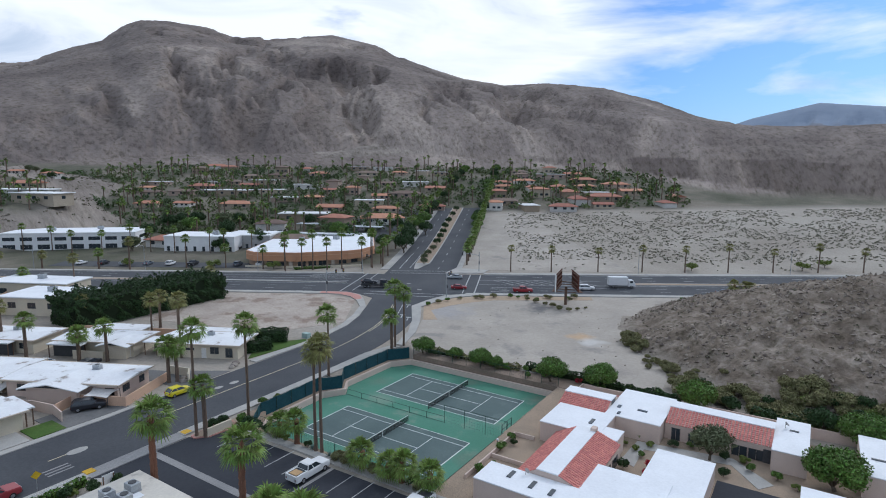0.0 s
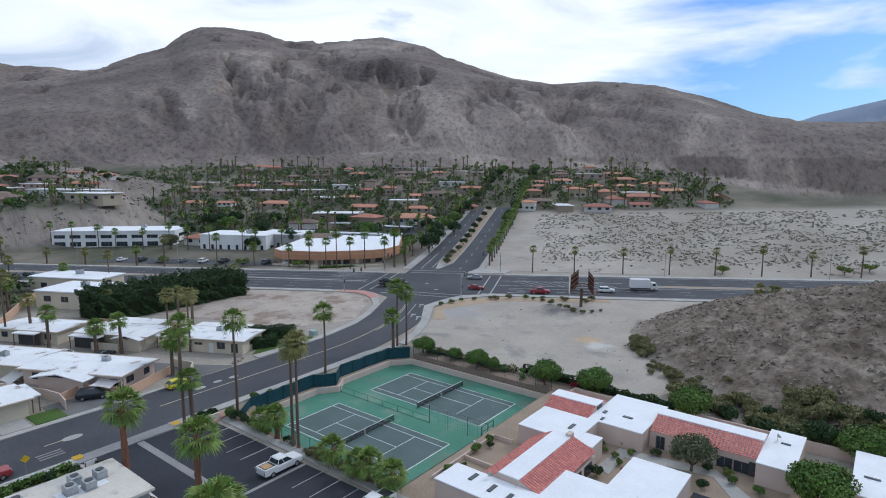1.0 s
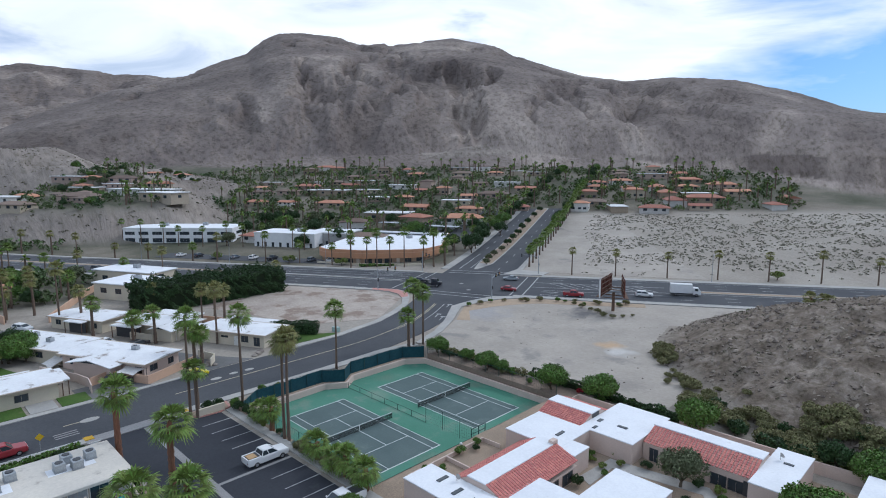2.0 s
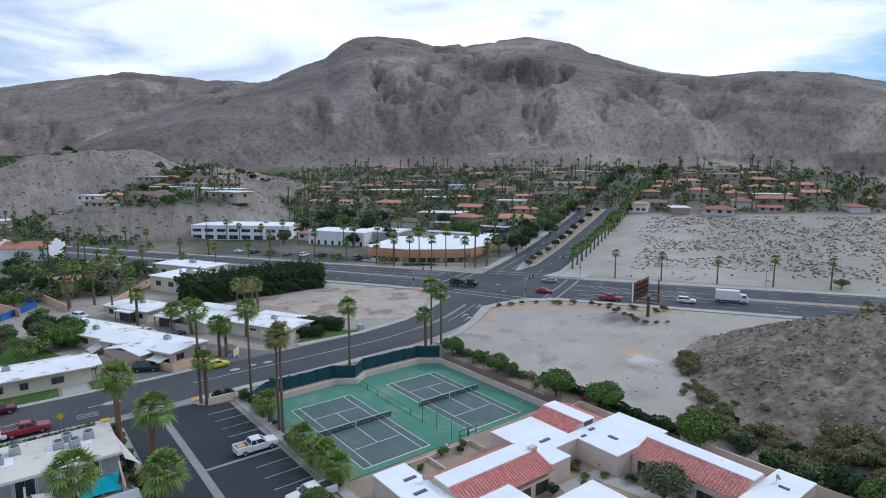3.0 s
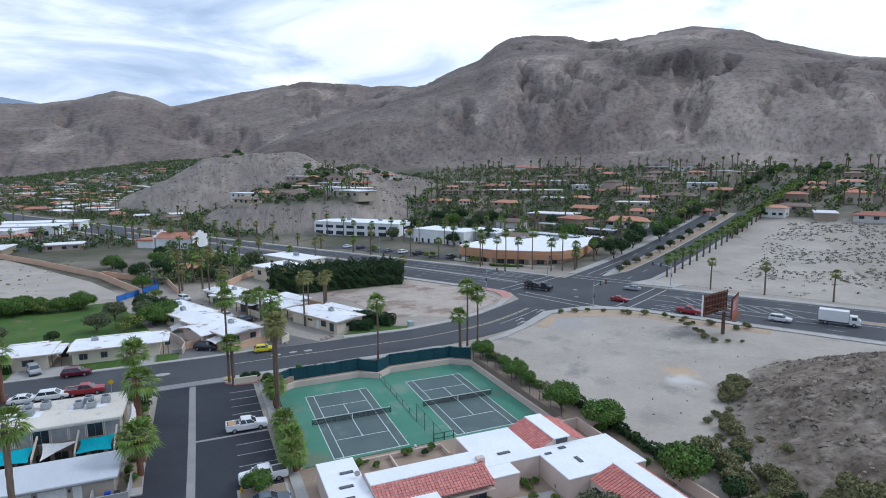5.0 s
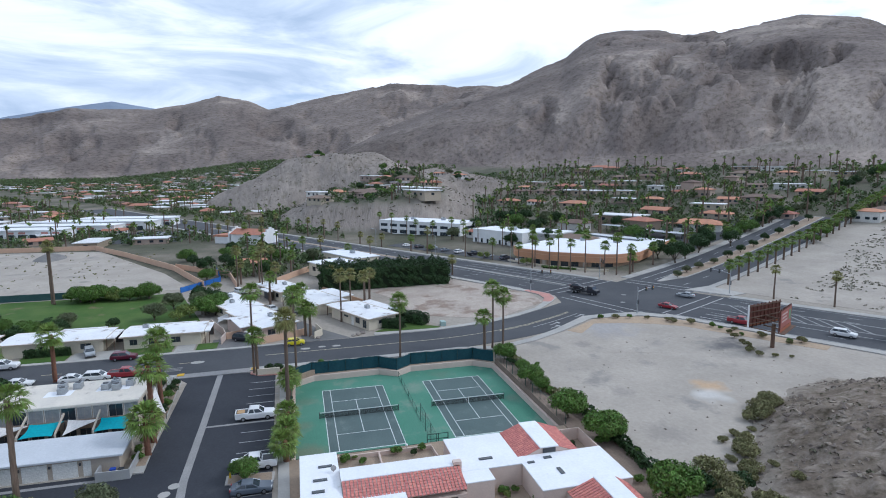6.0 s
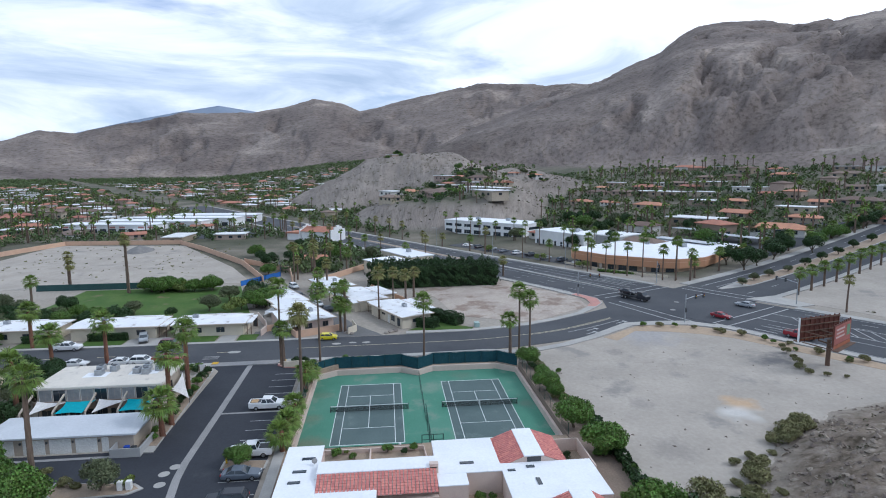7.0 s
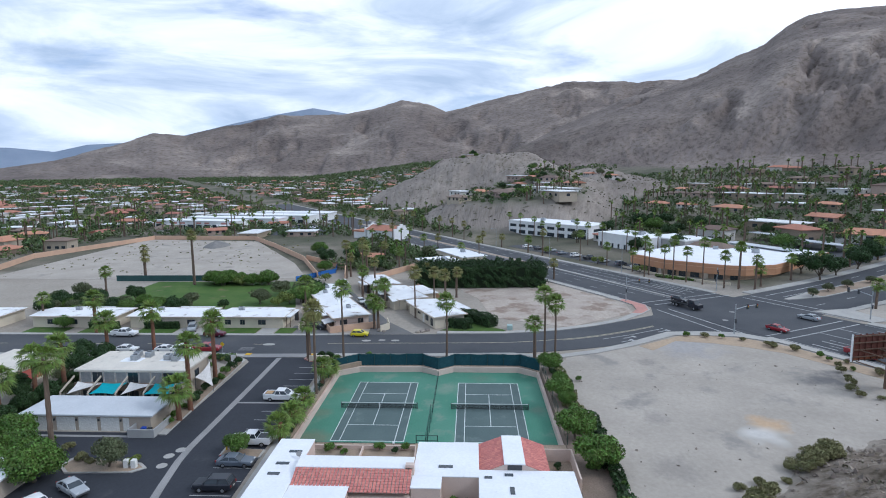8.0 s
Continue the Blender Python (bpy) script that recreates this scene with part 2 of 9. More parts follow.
SHRUB = surface("desert_shrub_twigs", (0.144, 0.125, 0.088), (0.106, 0.106, 0.069), 0.3, 4, 0.9, 0.0, island=0.4)
FLOWER = surface("red_flowers", (0.40, 0.03, 0.05), (0.28, 0.03, 0.05), 1, 4, 0.8, 0.0, island=0.3)
GRASS = surface("lawn", (0.048, 0.105, 0.016), (0.078, 0.130, 0.026), 0.15, 5.0, 0.9, 0.5, 0.05, grain=0.28, stain=(0.145, 0.130, 0.065), stain_scale=0.22, stain_edge=0.60)
GRAVEL = surface("tan_planter_gravel", (0.34, 0.26, 0.19), (0.28, 0.22, 0.165), 0.4, 7.0, 0.95, 0.5, 0.03, grain=0.25)
ROCK = surface("pale_boulder", (0.30, 0.26, 0.22), (0.22, 0.19, 0.17), 0.6, 5, 0.9, 0.5, 0.05, vary=0.25, grain=0.2)
ROCK_STUFF = surface("hill_rock", (0.27, 0.225, 0.185), (0.17, 0.14, 0.115), 0.6, 5, 0.9, 0.4, 0.05, island=0.35, grain=0.2)
DIRT = surface("pale_graded_dirt", (0.405, 0.362, 0.312), (0.335, 0.300, 0.258), 0.09, 1.4, 0.95, 0.4, 0.05, grain=0.09, stain=(0.27, 0.25, 0.225), stain_scale=0.13, stain_edge=0.585,
               spots=((-43.0, 127.5, 2.6, (0.50, 0.34, 0.20), 0.75), (-39.5, 125.0, 2.8, (0.56, 0.54, 0.51), 0.75), (-80.0, 128.5, 7.0, (0.30, 0.305, 0.33), 0.45), (-60.5, 146.0, 3.4, (0.17, 0.16, 0.155), 0.85),
                      (-63.5, 149.0, 2.2, (0.17, 0.16, 0.155), 0.7), (-70.5, 118.0, 2.0, (0.24, 0.22, 0.20), 0.6), (-56.0, 124.0, 1.6, (0.25, 0.235, 0.215), 0.6), (-45.0, 112.0, 2.2, (0.27, 0.245, 0.22), 0.6),
                      (-30.0, 110.0, 3.0, (0.26, 0.235, 0.21), 0.6), (-66.0, 133.0, 1.8, (0.26, 0.24, 0.22), 0.5)))
DIRT_PINK = surface("pinkish_dirt", (0.43, 0.37, 0.315), (0.355, 0.30, 0.255), 0.25, 1.8, 0.95, 0.5, 0.06, grain=0.18, stain=(0.255, 0.195, 0.155), stain_scale=0.16, stain_edge=0.535)
DIRT_ORANGE = surface("orange_planter_dirt", (0.42, 0.32, 0.225), (0.37, 0.285, 0.205), 0.12, 1.5, 0.95, 0.4, 0.05, grain=0.12)
RUBBER = surface("tyre_rubber", (0.02, 0.02, 0.02), (0.03, 0.03, 0.03), 2, 8, 0.9, 0.0)
RIM = surface("alloy_rim", (0.45, 0.45, 0.46), (0.38, 0.38, 0.4), 2, 8, 0.4, 0.0, metal=0.8)
LAMP_RED = surface("red_tail_lamp", (0.35, 0.01, 0.01), (0.3, 0.01, 0.01), 2, 8, 0.3, 0.0)
LAMP_CLEAR = surface("clear_head_lamp", (0.6, 0.62, 0.64), (0.55, 0.56, 0.58), 2, 8, 0.2, 0.0)
YELLOW_PAD = surface("yellow_tactile_paint", (0.60, 0.36, 0.03), (0.52, 0.32, 0.04), 1, 5, 0.8, 0.1)
SIGN_YELLOW = surface("yellow_sign", (0.65, 0.42, 0.02), (0.6, 0.4, 0.02), 1, 5, 0.6, 0.0)
BIN_BLUE = surface("blue_plastic_bin", (0.02, 0.06, 0.35), (0.03, 0.08, 0.4), 1, 5, 0.6, 0.0)
BIN_DARK = surface("dark_plastic_bin", (0.03, 0.035, 0.04), (0.04, 0.045, 0.05), 1, 5, 0.6, 0.0)


def paint(name, c):
    return surface("car_paint_" + name, c, tuple(v * 0.93 for v in c), 1.0, 4.0, 0.28, 0.0, grain=0.03, spec=0.5)


# the ground's own material: sand, dry town soil and rock, told apart by how the land was formed; the farthest ranges
# carry a haze tint
def land_material():
    m = bpy.data.materials.new("desert_ground_and_rock")
    m.use_nodes = True
    n, l = m.node_tree.nodes, m.node_tree.links
    b = n["Principled BSDF"]
    co = n.new("ShaderNodeTexCoord").outputs["Object"]

    def tex(s, d=6, r=0.62, dist=0.0):
        t = n.new("ShaderNodeTexNoise")
        t.inputs["Scale"].default_value, t.inputs["Detail"].default_value = s, d
        t.inputs["Roughness"].default_value, t.inputs["Distortion"].default_value = r, dist
        l.new(co, t.inputs["Vector"])
        return t.outputs[0]

    def ramp(v, stops):
        r = n.new("ShaderNodeValToRGB")
        while len(r.color_ramp.elements) < len(stops):
            r.color_ramp.elements.new(0.5)
        for el, (p, c) in zip(r.color_ramp.elements, stops):
            el.position, el.color = p, (*c, 1)
        l.new(v, r.inputs[0])
        return r.outputs[0]

    def mix(kind, f, a, c):
        x = n.new("ShaderNodeMix")
        x.data_type, x.blend_type = "RGBA", kind
        for sock, v in ((x.inputs[0], f), (x.inputs[6], a), (x.inputs[7], c)):
            if isinstance(v, (int, float)):
                sock.default_value = v
            else:
                l.new(v, sock)
        return x.outputs[2]

    def attr(name):
        a = n.new("ShaderNodeAttribute")
        a.attribute_name = name
        return a.outputs["Fac"]

    sand = ramp(tex(0.03), [(0.35, (0.285, 0.25, 0.21)), (0.55, (0.345, 0.31, 0.265)), (0.7, (0.385, 0.35, 0.30))])
    town = ramp(tex(0.02), [(0.35, (0.075, 0.080, 0.052)), (0.5, (0.125, 0.118, 0.088)), (0.68, (0.235, 0.205, 0.165))])
    fall = n.new("ShaderNodeAttribute")
    fall.attribute_name = "fall"

    def down(scale, stretch, d=6, r=0.62, dist=0.0):
        """Noise laid along the fall of the slopes: stretch draws it out downhill."""
        mp = n.new("ShaderNodeMapping")
        mp.inputs["Scale"].default_value = (1.0, 1.0 / stretch, 1.0 / stretch)
        l.new(fall.outputs["Vector"], mp.inputs["Vector"])
        t = n.new("ShaderNodeTexNoise")
        t.inputs["Scale"].default_value, t.inputs["Detail"].default_value = scale, d
        t.inputs["Roughness"].default_value, t.inputs["Distortion"].default_value = r, dist
        l.new(mp.outputs[0], t.inputs["Vector"])
        return t.outputs[0]

    rock = ramp(down(0.0050, 1.2, 9, 0.60, 0.7), [(0.30, (0.120, 0.098, 0.090)), (0.45, (0.168, 0.139, 0.126)), (0.56, (0.212, 0.177, 0.158)), (0.68, (0.325, 0.275, 0.240))])
    rock = mix("MIX", attr("fore"), rock, ramp(down(0.0065, 1.2, 9, 0.60, 0.7), [(0.30, (0.082, 0.065, 0.058)), (0.46, (0.120, 0.097, 0.086)), (0.57, (0.165, 0.136, 0.120)), (0.70, (0.27, 0.228, 0.198))]))
    wash = ramp(down(0.018, 3.0, 7, 0.6, 0.6), [(0.30, (0.86, 0.86, 0.87)), (0.48, (0.99, 0.99, 0.99)), (0.58, (1.03, 1.03, 1.02)), (0.72, (1.22, 1.20, 1.17))])
    rock = mix("MULTIPLY", 1.0, rock, wash)
    pale = ramp(tex(0.03, 8, 0.65, 0.4), [(0.32, (0.165, 0.142, 0.124)), (0.5, (0.235, 0.205, 0.178)), (0.68, (0.33, 0.29, 0.252))])
    rock = mix("MIX", attr("pale"), rock, pale)
    scrub = ramp(down(0.11, 1.0, 4, 0.7), [(0.42, (1.10, 1.10, 1.10)), (0.53, (0.95, 0.945, 0.93)), (0.60, (0.72, 0.71, 0.67)), (0.70, (0.50, 0.50, 0.45))])
    rock = mix("MULTIPLY", 1.0, rock, scrub)
    near = ramp(tex(0.22, 9, 0.74, 0.5), [(0.30, (0.085, 0.066, 0.050)), (0.44, (0.150, 0.120, 0.094)), (0.55, (0.215, 0.178, 0.146)), (0.70, (0.36, 0.31, 0.26))])
    tufts = ramp(tex(0.75, 5, 0.7), [(0.46, (1.05, 1.05, 1.05)), (0.56, (0.86, 0.86, 0.82)), (0.66, (0.50, 0.50, 0.44))])
    near = mix("MULTIPLY", 1.0, near, tufts)
    c = mix("MIX", attr("town"), sand, town)
    c = mix("MIX", attr("rock"), c, rock)
    c = mix("MIX", attr("rubble"), c, near)
    # distant haze put into the rock colour: the farthest ranges turn pale blue
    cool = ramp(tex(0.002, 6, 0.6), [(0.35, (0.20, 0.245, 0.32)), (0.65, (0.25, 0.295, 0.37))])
    c = mix("MIX", attr("haze_tint"), c, cool)
    grain = ramp(tex(1.3, 5, 0.7), [(0.3, (0.84, 0.84, 0.84)), (0.7, (1.14, 1.14, 1.14))])
    c = mix("MULTIPLY", 1.0, c, grain)
    l.new(c, b.inputs["Base Color"])
    b.inputs["Roughness"].default_value, b.inputs["Specular IOR Level"].default_value = 0.95, 0.15
    far_bump = n.new("ShaderNodeBump")
    far_bump.inputs["Distance"].default_value, far_bump.inputs["Strength"].default_value = 8.0, 0.6
    l.new(down(0.028, 1.4, 9, 0.6, 0.4), far_bump.inputs["Height"])
    near_bump = n.new("ShaderNodeBump")
    near_bump.inputs["Distance"].default_value, near_bump.inputs["Strength"].default_value = 0.22, 0.7
    l.new(tex(0.9, 6, 0.7), near_bump.inputs["Height"])
    vm = n.new("ShaderNodeMix")
    vm.data_type = "VECTOR"
    l.new(attr("rock"), vm.inputs[0])
    l.new(near_bump.outputs[0], vm.inputs[4])
    l.new(far_bump.outputs[0], vm.inputs[5])
    l.new(vm.outputs[1], b.inputs["Normal"])
    return m


LAND = land_material()

# ---------------------------------------------------------------- land
NOISE_TABLE = np.random.RandomState(7).permutation(512)
NOISE_TABLE = np.concatenate([NOISE_TABLE, NOISE_TABLE, NOISE_TABLE])
NOISE_GRAD = np.stack([np.cos(np.arange(512) * 2.3999), np.sin(np.arange(512) * 2.3999)], 1)


def perlin(x, y):
    xi, yi = np.floor(x).astype(int), np.floor(y).astype(int)
    xf, yf = x - xi, y - yi
    u, v = xf ** 3 * (xf * (xf * 6 - 15) + 10), yf ** 3 * (yf * (yf * 6 - 15) + 10)

    def g(ix, iy, dx, dy):
        k = NOISE_TABLE[(NOISE_TABLE[ix % 512] + iy) % 512]
        return NOISE_GRAD[k, 0] * dx + NOISE_GRAD[k, 1] * dy

    a, b = g(xi, yi, xf, yf), g(xi + 1, yi, xf - 1, yf)
    c, d = g(xi, yi + 1, xf, yf - 1), g(xi + 1, yi + 1, xf - 1, yf - 1)
    return (a + u * (b - a)) * (1 - v) + (c + u * (d - c)) * v


def fbm(x, y, octaves=5, gain=0.5):
    s, a = 0, 1.0
    for o in range(octaves):
        s = s + a * perlin(x * 2 ** o + 17.3 * o, y * 2 ** o - 9.1 * o)
        a *= gain
    return s


def ridged(x, y, octaves=5, gain=0.5):
    s, a = 0, 1.0
    for o in range(octaves):
        s = s + a * (1 - 2.2 * np.abs(perlin(x * 2 ** o + 31.7 * o, y * 2 ** o + 5.3 * o)))
        a *= gain
    return s


def plain(x, y):
    """The valley floor, which turns into a fan that rises towards the mountains."""
    u = y - 0.35 * x - 235
    return 1.1 + 0.0625 * (u + np.sqrt(u * u + 3600.0))


def bell(x, y, cx, cy, rx, ry, turn=0.0, power=1.4):
    c, s = math.cos(radians(turn)), math.sin(radians(turn))
    dx, dy = x - cx, y - cy
    q = np.sqrt(((c * dx + s * dy) / rx) ** 2 + ((-s * dx + c * dy) / ry) ** 2)
    return np.clip(1 - q, 0, 1) ** 0.9 * np.clip(1.15 - 0.15 * q, 0, 2) if power == 0 else 1 / (1 + np.exp((q - 1) * 5.5 * power))


def knoll(x, y):
    """The rubble hill beside the vacant lot."""
    dx, dy = x - 24, y - 150
    rx, ry = np.where(dx < 0, 63, 75), np.where(dy < 0, 49, 55)
    q = np.clip(np.sqrt((dx / rx) ** 2 + (dy / ry) ** 2) + 0.05 * fbm(x / 14, y / 14, 3), 0, None)
    h = 18.5 * np.clip(1 - q ** 1.12, 0, None)
    return h * (1 + 0.07 * (ridged(x / 11, y / 11, 4) - 0.8)) + np.where(h > 0.2, 0.7 * (ridged(x / 4.5, y / 4.5, 3) - 0.6) * np.clip(h / 4, 0, 1), 0), q


# mountain ranges: bearing, height above the horizon in degrees; then the distances of crest and foot by bearing
RANGES = [
    ([-30, -10, 0, 8, 11.5, 15, 20, 25, 29, 33, 37, 41, 45, 49, 53, 56, 59, 61, 62.5, 64, 66, 69, 75, 80, 86],
     [4.2, 3.6, 3.4, 3.6, 4.4, 5.8, 7.2, 7.7, 7.5, 8.1, 9.3, 10.9, 11.6, 11.3, 10.9, 11.5, 11.7, 11.6, 10.9, 9.7, 9.0, 7.7, 6.0, 4, 1],
     ([0, 20, 45, 75], [1250, 1500, 2250, 2400]), ([0, 25, 45, 60, 75, 86], [430, 480, 640, 720, 800, 1000])),
    ([34, 40, 46, 53, 60, 65, 70, 75, 80, 84.5, 88], [3.5, 6.3, 7.7, 8.0, 7.3, 6.2, 5.5, 4.6, 3.2, 1.8, 0.2],
     ([40, 88], [1250, 1350]), ([34, 45, 60, 88], [640, 660, 740, 900])),
    ([33, 37, 40, 43, 46, 50], [0.4, 2.2, 2.7, 3.0, 2.2, 0.2], ([33, 50], [820, 820]), ([33, 50], [590, 600])),
    ([-30, -16, -11, -6, -1, 3, 8, 12, 17, 22, 27, 32, 37], [2.4, 1.8, 2.9, 2.0, 2.8, 2.2, 3.0, 2.6, 3.3, 4.4, 4.6, 3.0, 1.0], ([-30, 6, 37], [660, 720, 880]), ([-30, 6, 20, 37], [335, 355, 430, 560])),
    ([66, 70, 75, 80.8, 83, 86, 92, 94, 96.3, 99, 101.7, 107.9, 113, 116, 118.5, 122, 126, 130, 140],
     [7.4, 7.5, 7.6, 7.8, 7.3, 6.7, 5.3, 6.1, 6.4, 5.6, 5.1, 4.9, 3.8, 3.0, 3.2, 2.0, 0.8, 0.15, -0.2],
     ([70, 130], [3300, 3700]), ([70, 90, 110, 130], [1900, 2200, 2500, 2800])),
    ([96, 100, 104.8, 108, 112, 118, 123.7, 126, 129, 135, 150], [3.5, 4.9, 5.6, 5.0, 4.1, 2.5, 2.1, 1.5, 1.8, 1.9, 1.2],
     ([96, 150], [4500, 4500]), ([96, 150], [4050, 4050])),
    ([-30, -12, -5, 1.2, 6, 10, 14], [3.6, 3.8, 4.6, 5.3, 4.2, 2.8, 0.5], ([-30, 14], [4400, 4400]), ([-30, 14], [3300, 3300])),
]
LAND_X, LAND_Y, LAND_EYE = 30.0, 55.0, 40.2


def land(x, y):
    """Height, and how much of rock, town soil, rubble and far haze tint, at places given as arrays."""
    z = plain(x, y)
    dx, dy = x - LAND_X, y - LAND_Y
    r = np.hypot(dx, dy)
    az = np.degrees(np.arctan2(-dx, dy))
    z = np.minimum(z, 1.1 + 0.125 * 470)
    # low hills beyond the highway
    wob = 0.12 * fbm(x / 60, y / 60, 4)
    q1 = np.sqrt(((x + 600) / 120) ** 2 + ((y - 78) / 88) ** 2) + wob
    q2 = np.sqrt(((x + 392) / 105) ** 2 + ((y - 118) / 62) ** 2) + wob
    q3 = np.sqrt(((x + 520) / 120) ** 2 + ((y - 170) / 70) ** 2) + wob
    hill = 39 * np.clip(1.22 - q1, 0, 0.92) / 0.92 + 13 * np.clip((1.15 - q2) * 2.4, 0, 1) + 13 * np.clip((1.2 - q3) * 1.6, 0, 1)
    hill = hill + 2.2 * ridged(x / 35, y / 35, 3) * np.clip(hill / 12, 0, 1)
    rocky = np.clip(hill / 3, 0, 1) * np.where(q1 < 1.3, 1, np.clip((q2 - 0.72) * 6, 0, 1))
    best = np.full_like(x, -100.0)
    fans, fore = np.zeros_like(x), np.zeros_like(x)
    for k, (bear, elev, crest, foot) in enumerate(RANGES):
        warp = az + (1.2 * fbm(x / 420 + k, y / 420, 3) if k not in (5, 6) else 0)
        near_crest = np.interp(az, bear, elev, left=-2, right=-2)
        e = np.interp(warp, bear, elev, left=-2, right=-2)
        rc, rf = np.interp(az, *crest), np.interp(az, *foot)
        q = (r - rf) / (rc - rf)
        mix = np.clip((q - 0.6) / 0.35, 0, 1)
        e = e * (1 - mix) + near_crest * mix
        hc = LAND_EYE + rc * np.tan(np.radians(e))
        base = np.minimum(plain(x, y), 60)
        up = np.clip(q, 0, 1) ** (1.08 if k < 4 else 1.25)
        h = base + (hc - base) * up
        h = np.where(q > 1, hc - (r - rc) * 0.35, h)
        swell = np.clip(np.sin(np.clip(q, 0, 1.0) * np.pi), 0, 1) ** 0.55
        size = np.clip(hc - base, 0, None)
        gully = ridged(np.radians(az) * rc / 260 + 0.5 * fbm(x / 160, y / 160, 2), r / 700 + k * 3.1, 5, 0.5)
        spur = ridged(np.radians(az) * rc / 560 + 0.6 * fbm(x / 500, y / 500, 2) + 7 * k, r / 1500, 2, 0.4)
        rill = ridged(np.radians(az) * rc / 105 + 0.7 * fbm(x / 90, y / 90, 2), r / 330 + k * 1.7, 4, 0.5)
        rough = 0.24 * ridged(x / 330 + k, y / 330, 6, 0.5) + 0.50 * gully + 0.55 * spur + 0.17 * rill - 1.22
        lift = 0.30 * size * swell * np.minimum(rough, 0.30)
        h = h + lift + np.clip(q * 3, 0, 1) * 3.0 * fbm(x / 45, y / 45, 3) * (k < 5)
        h = np.where((q < 0) | (e < -1.5), -100, h)
        if k in (1, 3):
            fore = np.where(h > best, np.clip((h - best) / 25, 0, 1), fore)
        if k == 2:
            fans = np.clip((h - best) / 8, 0, 0.8)
        best = np.maximum(best, h)
    rise = best - z
    rock = np.clip(rise / 2.5, 0, 1)
    rock = np.maximum(rock, np.clip((y - 0.35 * x - np.interp(az, [12, 24], [400, 512]) + 20 * fbm(x / 50, y / 50, 3)) / 25, 0, 1) * np.clip((78 - az) / 5, 0, 1))
    z = np.maximum(z, best) + hill * (1 - np.clip(rise / 6, 0, 1))
    kh, kq = knoll(x, y)
    z = z + kh
    rubble = np.clip((1.02 - kq) * 12, 0, 1)
    hw = -0.509 * x + 0.861 * y
    hs = 0.861 * x + 0.509 * y
    town = np.clip((hw - 320) / 12, 0, 1) + np.clip((-hs - 20) / 12, 0, 1) * np.clip((hw - 206) / 10, 0, 1) + np.clip((-165 - x) / 10, 0, 1)
    town = np.clip(town, 0, 1) * (1 - rocky)
    rock = np.maximum(rock, 0.75 * rocky)
    # share of the haze tint, growing with distance from 3850 m
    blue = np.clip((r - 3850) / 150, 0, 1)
    fans = np.maximum(fans, 0.38 * rocky * (1 - np.clip(rise / 6, 0, 1)))
    return z, rock, town, rubble, blue, fans, fore


def height(x, y):
    return float(land(np.array([float(x)]), np.array([float(y)]))[0][0])


def flat(x, y):
    return float(plain(x, y))


COURT = (-70.4, -36.0, 58.0, 97.0)  # the sunken tennis enclosure


class Shape:
    """Collects corners and faces of one mesh."""

    def __init__(self):
        self.v, self.f = [], []

    def add(self, verts, faces):
        k = len(self.v)
        self.v += [tuple(p) for p in verts]
        self.f += [tuple(i + k for i in q) for q in faces]
        return self

    def box(self, x0, x1, y0, y1, z0, z1, m=None, bev=0.0):
        if bev:
            b = bev
            pts = [(x0 + b, y0 + b, z0), (x1 - b, y0 + b, z0), (x1 - b, y1 - b, z0), (x0 + b, y1 - b, z0),
                   (x0, y0, z0 + b), (x1, y0, z0 + b), (x1, y1, z0 + b), (x0, y1, z0 + b),
                   (x0, y0, z1 - b), (x1, y0, z1 - b), (x1, y1, z1 - b), (x0, y1, z1 - b),
                   (x0 + b, y0 + b, z1), (x1 - b, y0 + b, z1), (x1 - b, y1 - b, z1), (x0 + b, y1 - b, z1)]
            fs = [(3, 2, 1, 0), (12, 13, 14, 15)]
            for L in (0, 4, 8):
                fs += [(L + i, L + (i + 1) % 4, L + 4 + (i + 1) % 4, L + 4 + i) for i in range(4)]
        else:
            pts = [(x0, y0, z0), (x1, y0, z0), (x1, y1, z0), (x0, y1, z0), (x0, y0, z1), (x1, y0, z1), (x1, y1, z1), (x0, y1, z1)]
            fs = [(3, 2, 1, 0), (4, 5, 6, 7), (0, 1, 5, 4), (1, 2, 6, 5), (2, 3, 7, 6), (3, 0, 4, 7)]
        if m is not None:
            pts = [m @ Vector(p) for p in pts]
        return self.add(pts, fs)

    def prism(self, outline, z0, z1):
        """An outline, counter-clockwise, drawn up from z0 to z1 (numbers, or one for each corner)."""
        n = len(outline)
        lo = [z0] * n if isinstance(z0, (int, float)) else z0
        hi = [z1] * n if isinstance(z1, (int, float)) else z1
        pts = [(*p[:2], q) for p, q in zip(outline, lo)] + [(*p[:2], q) for p, q in zip(outline, hi)]
        return self.add(pts, [tuple(range(n - 1, -1, -1)), tuple(range(n, 2 * n))] + [(i, (i + 1) % n, n + (i + 1) % n, n + i) for i in range(n)])

    def tube(self, path, radii, sides=6, cap=True):
        k = len(self.v)
        n = len(path)
        for i, (p, r) in enumerate(zip(path, radii)):
            a, b = Vector(path[max(i - 1, 0)]), Vector(path[min(i + 1, n - 1)])
            q = (b - a).to_track_quat("Z", "Y")
            for j in range(sides):
                t = 2 * math.pi * j / sides
                self.v.append(tuple(Vector(p) + q @ Vector((r * math.cos(t), r * math.sin(t), 0))))
        for i in range(n - 1):
            for j in range(sides):
                o = (j + 1) % sides
                self.f.append((k + i * sides + j, k + i * sides + o, k + (i + 1) * sides + o, k + (i + 1) * sides + j))
        if cap:
            self.f.append(tuple(k + (n - 1) * sides + j for j in range(sides)))
            self.f.append(tuple(k + j for j in range(sides - 1, -1, -1)))
        return self


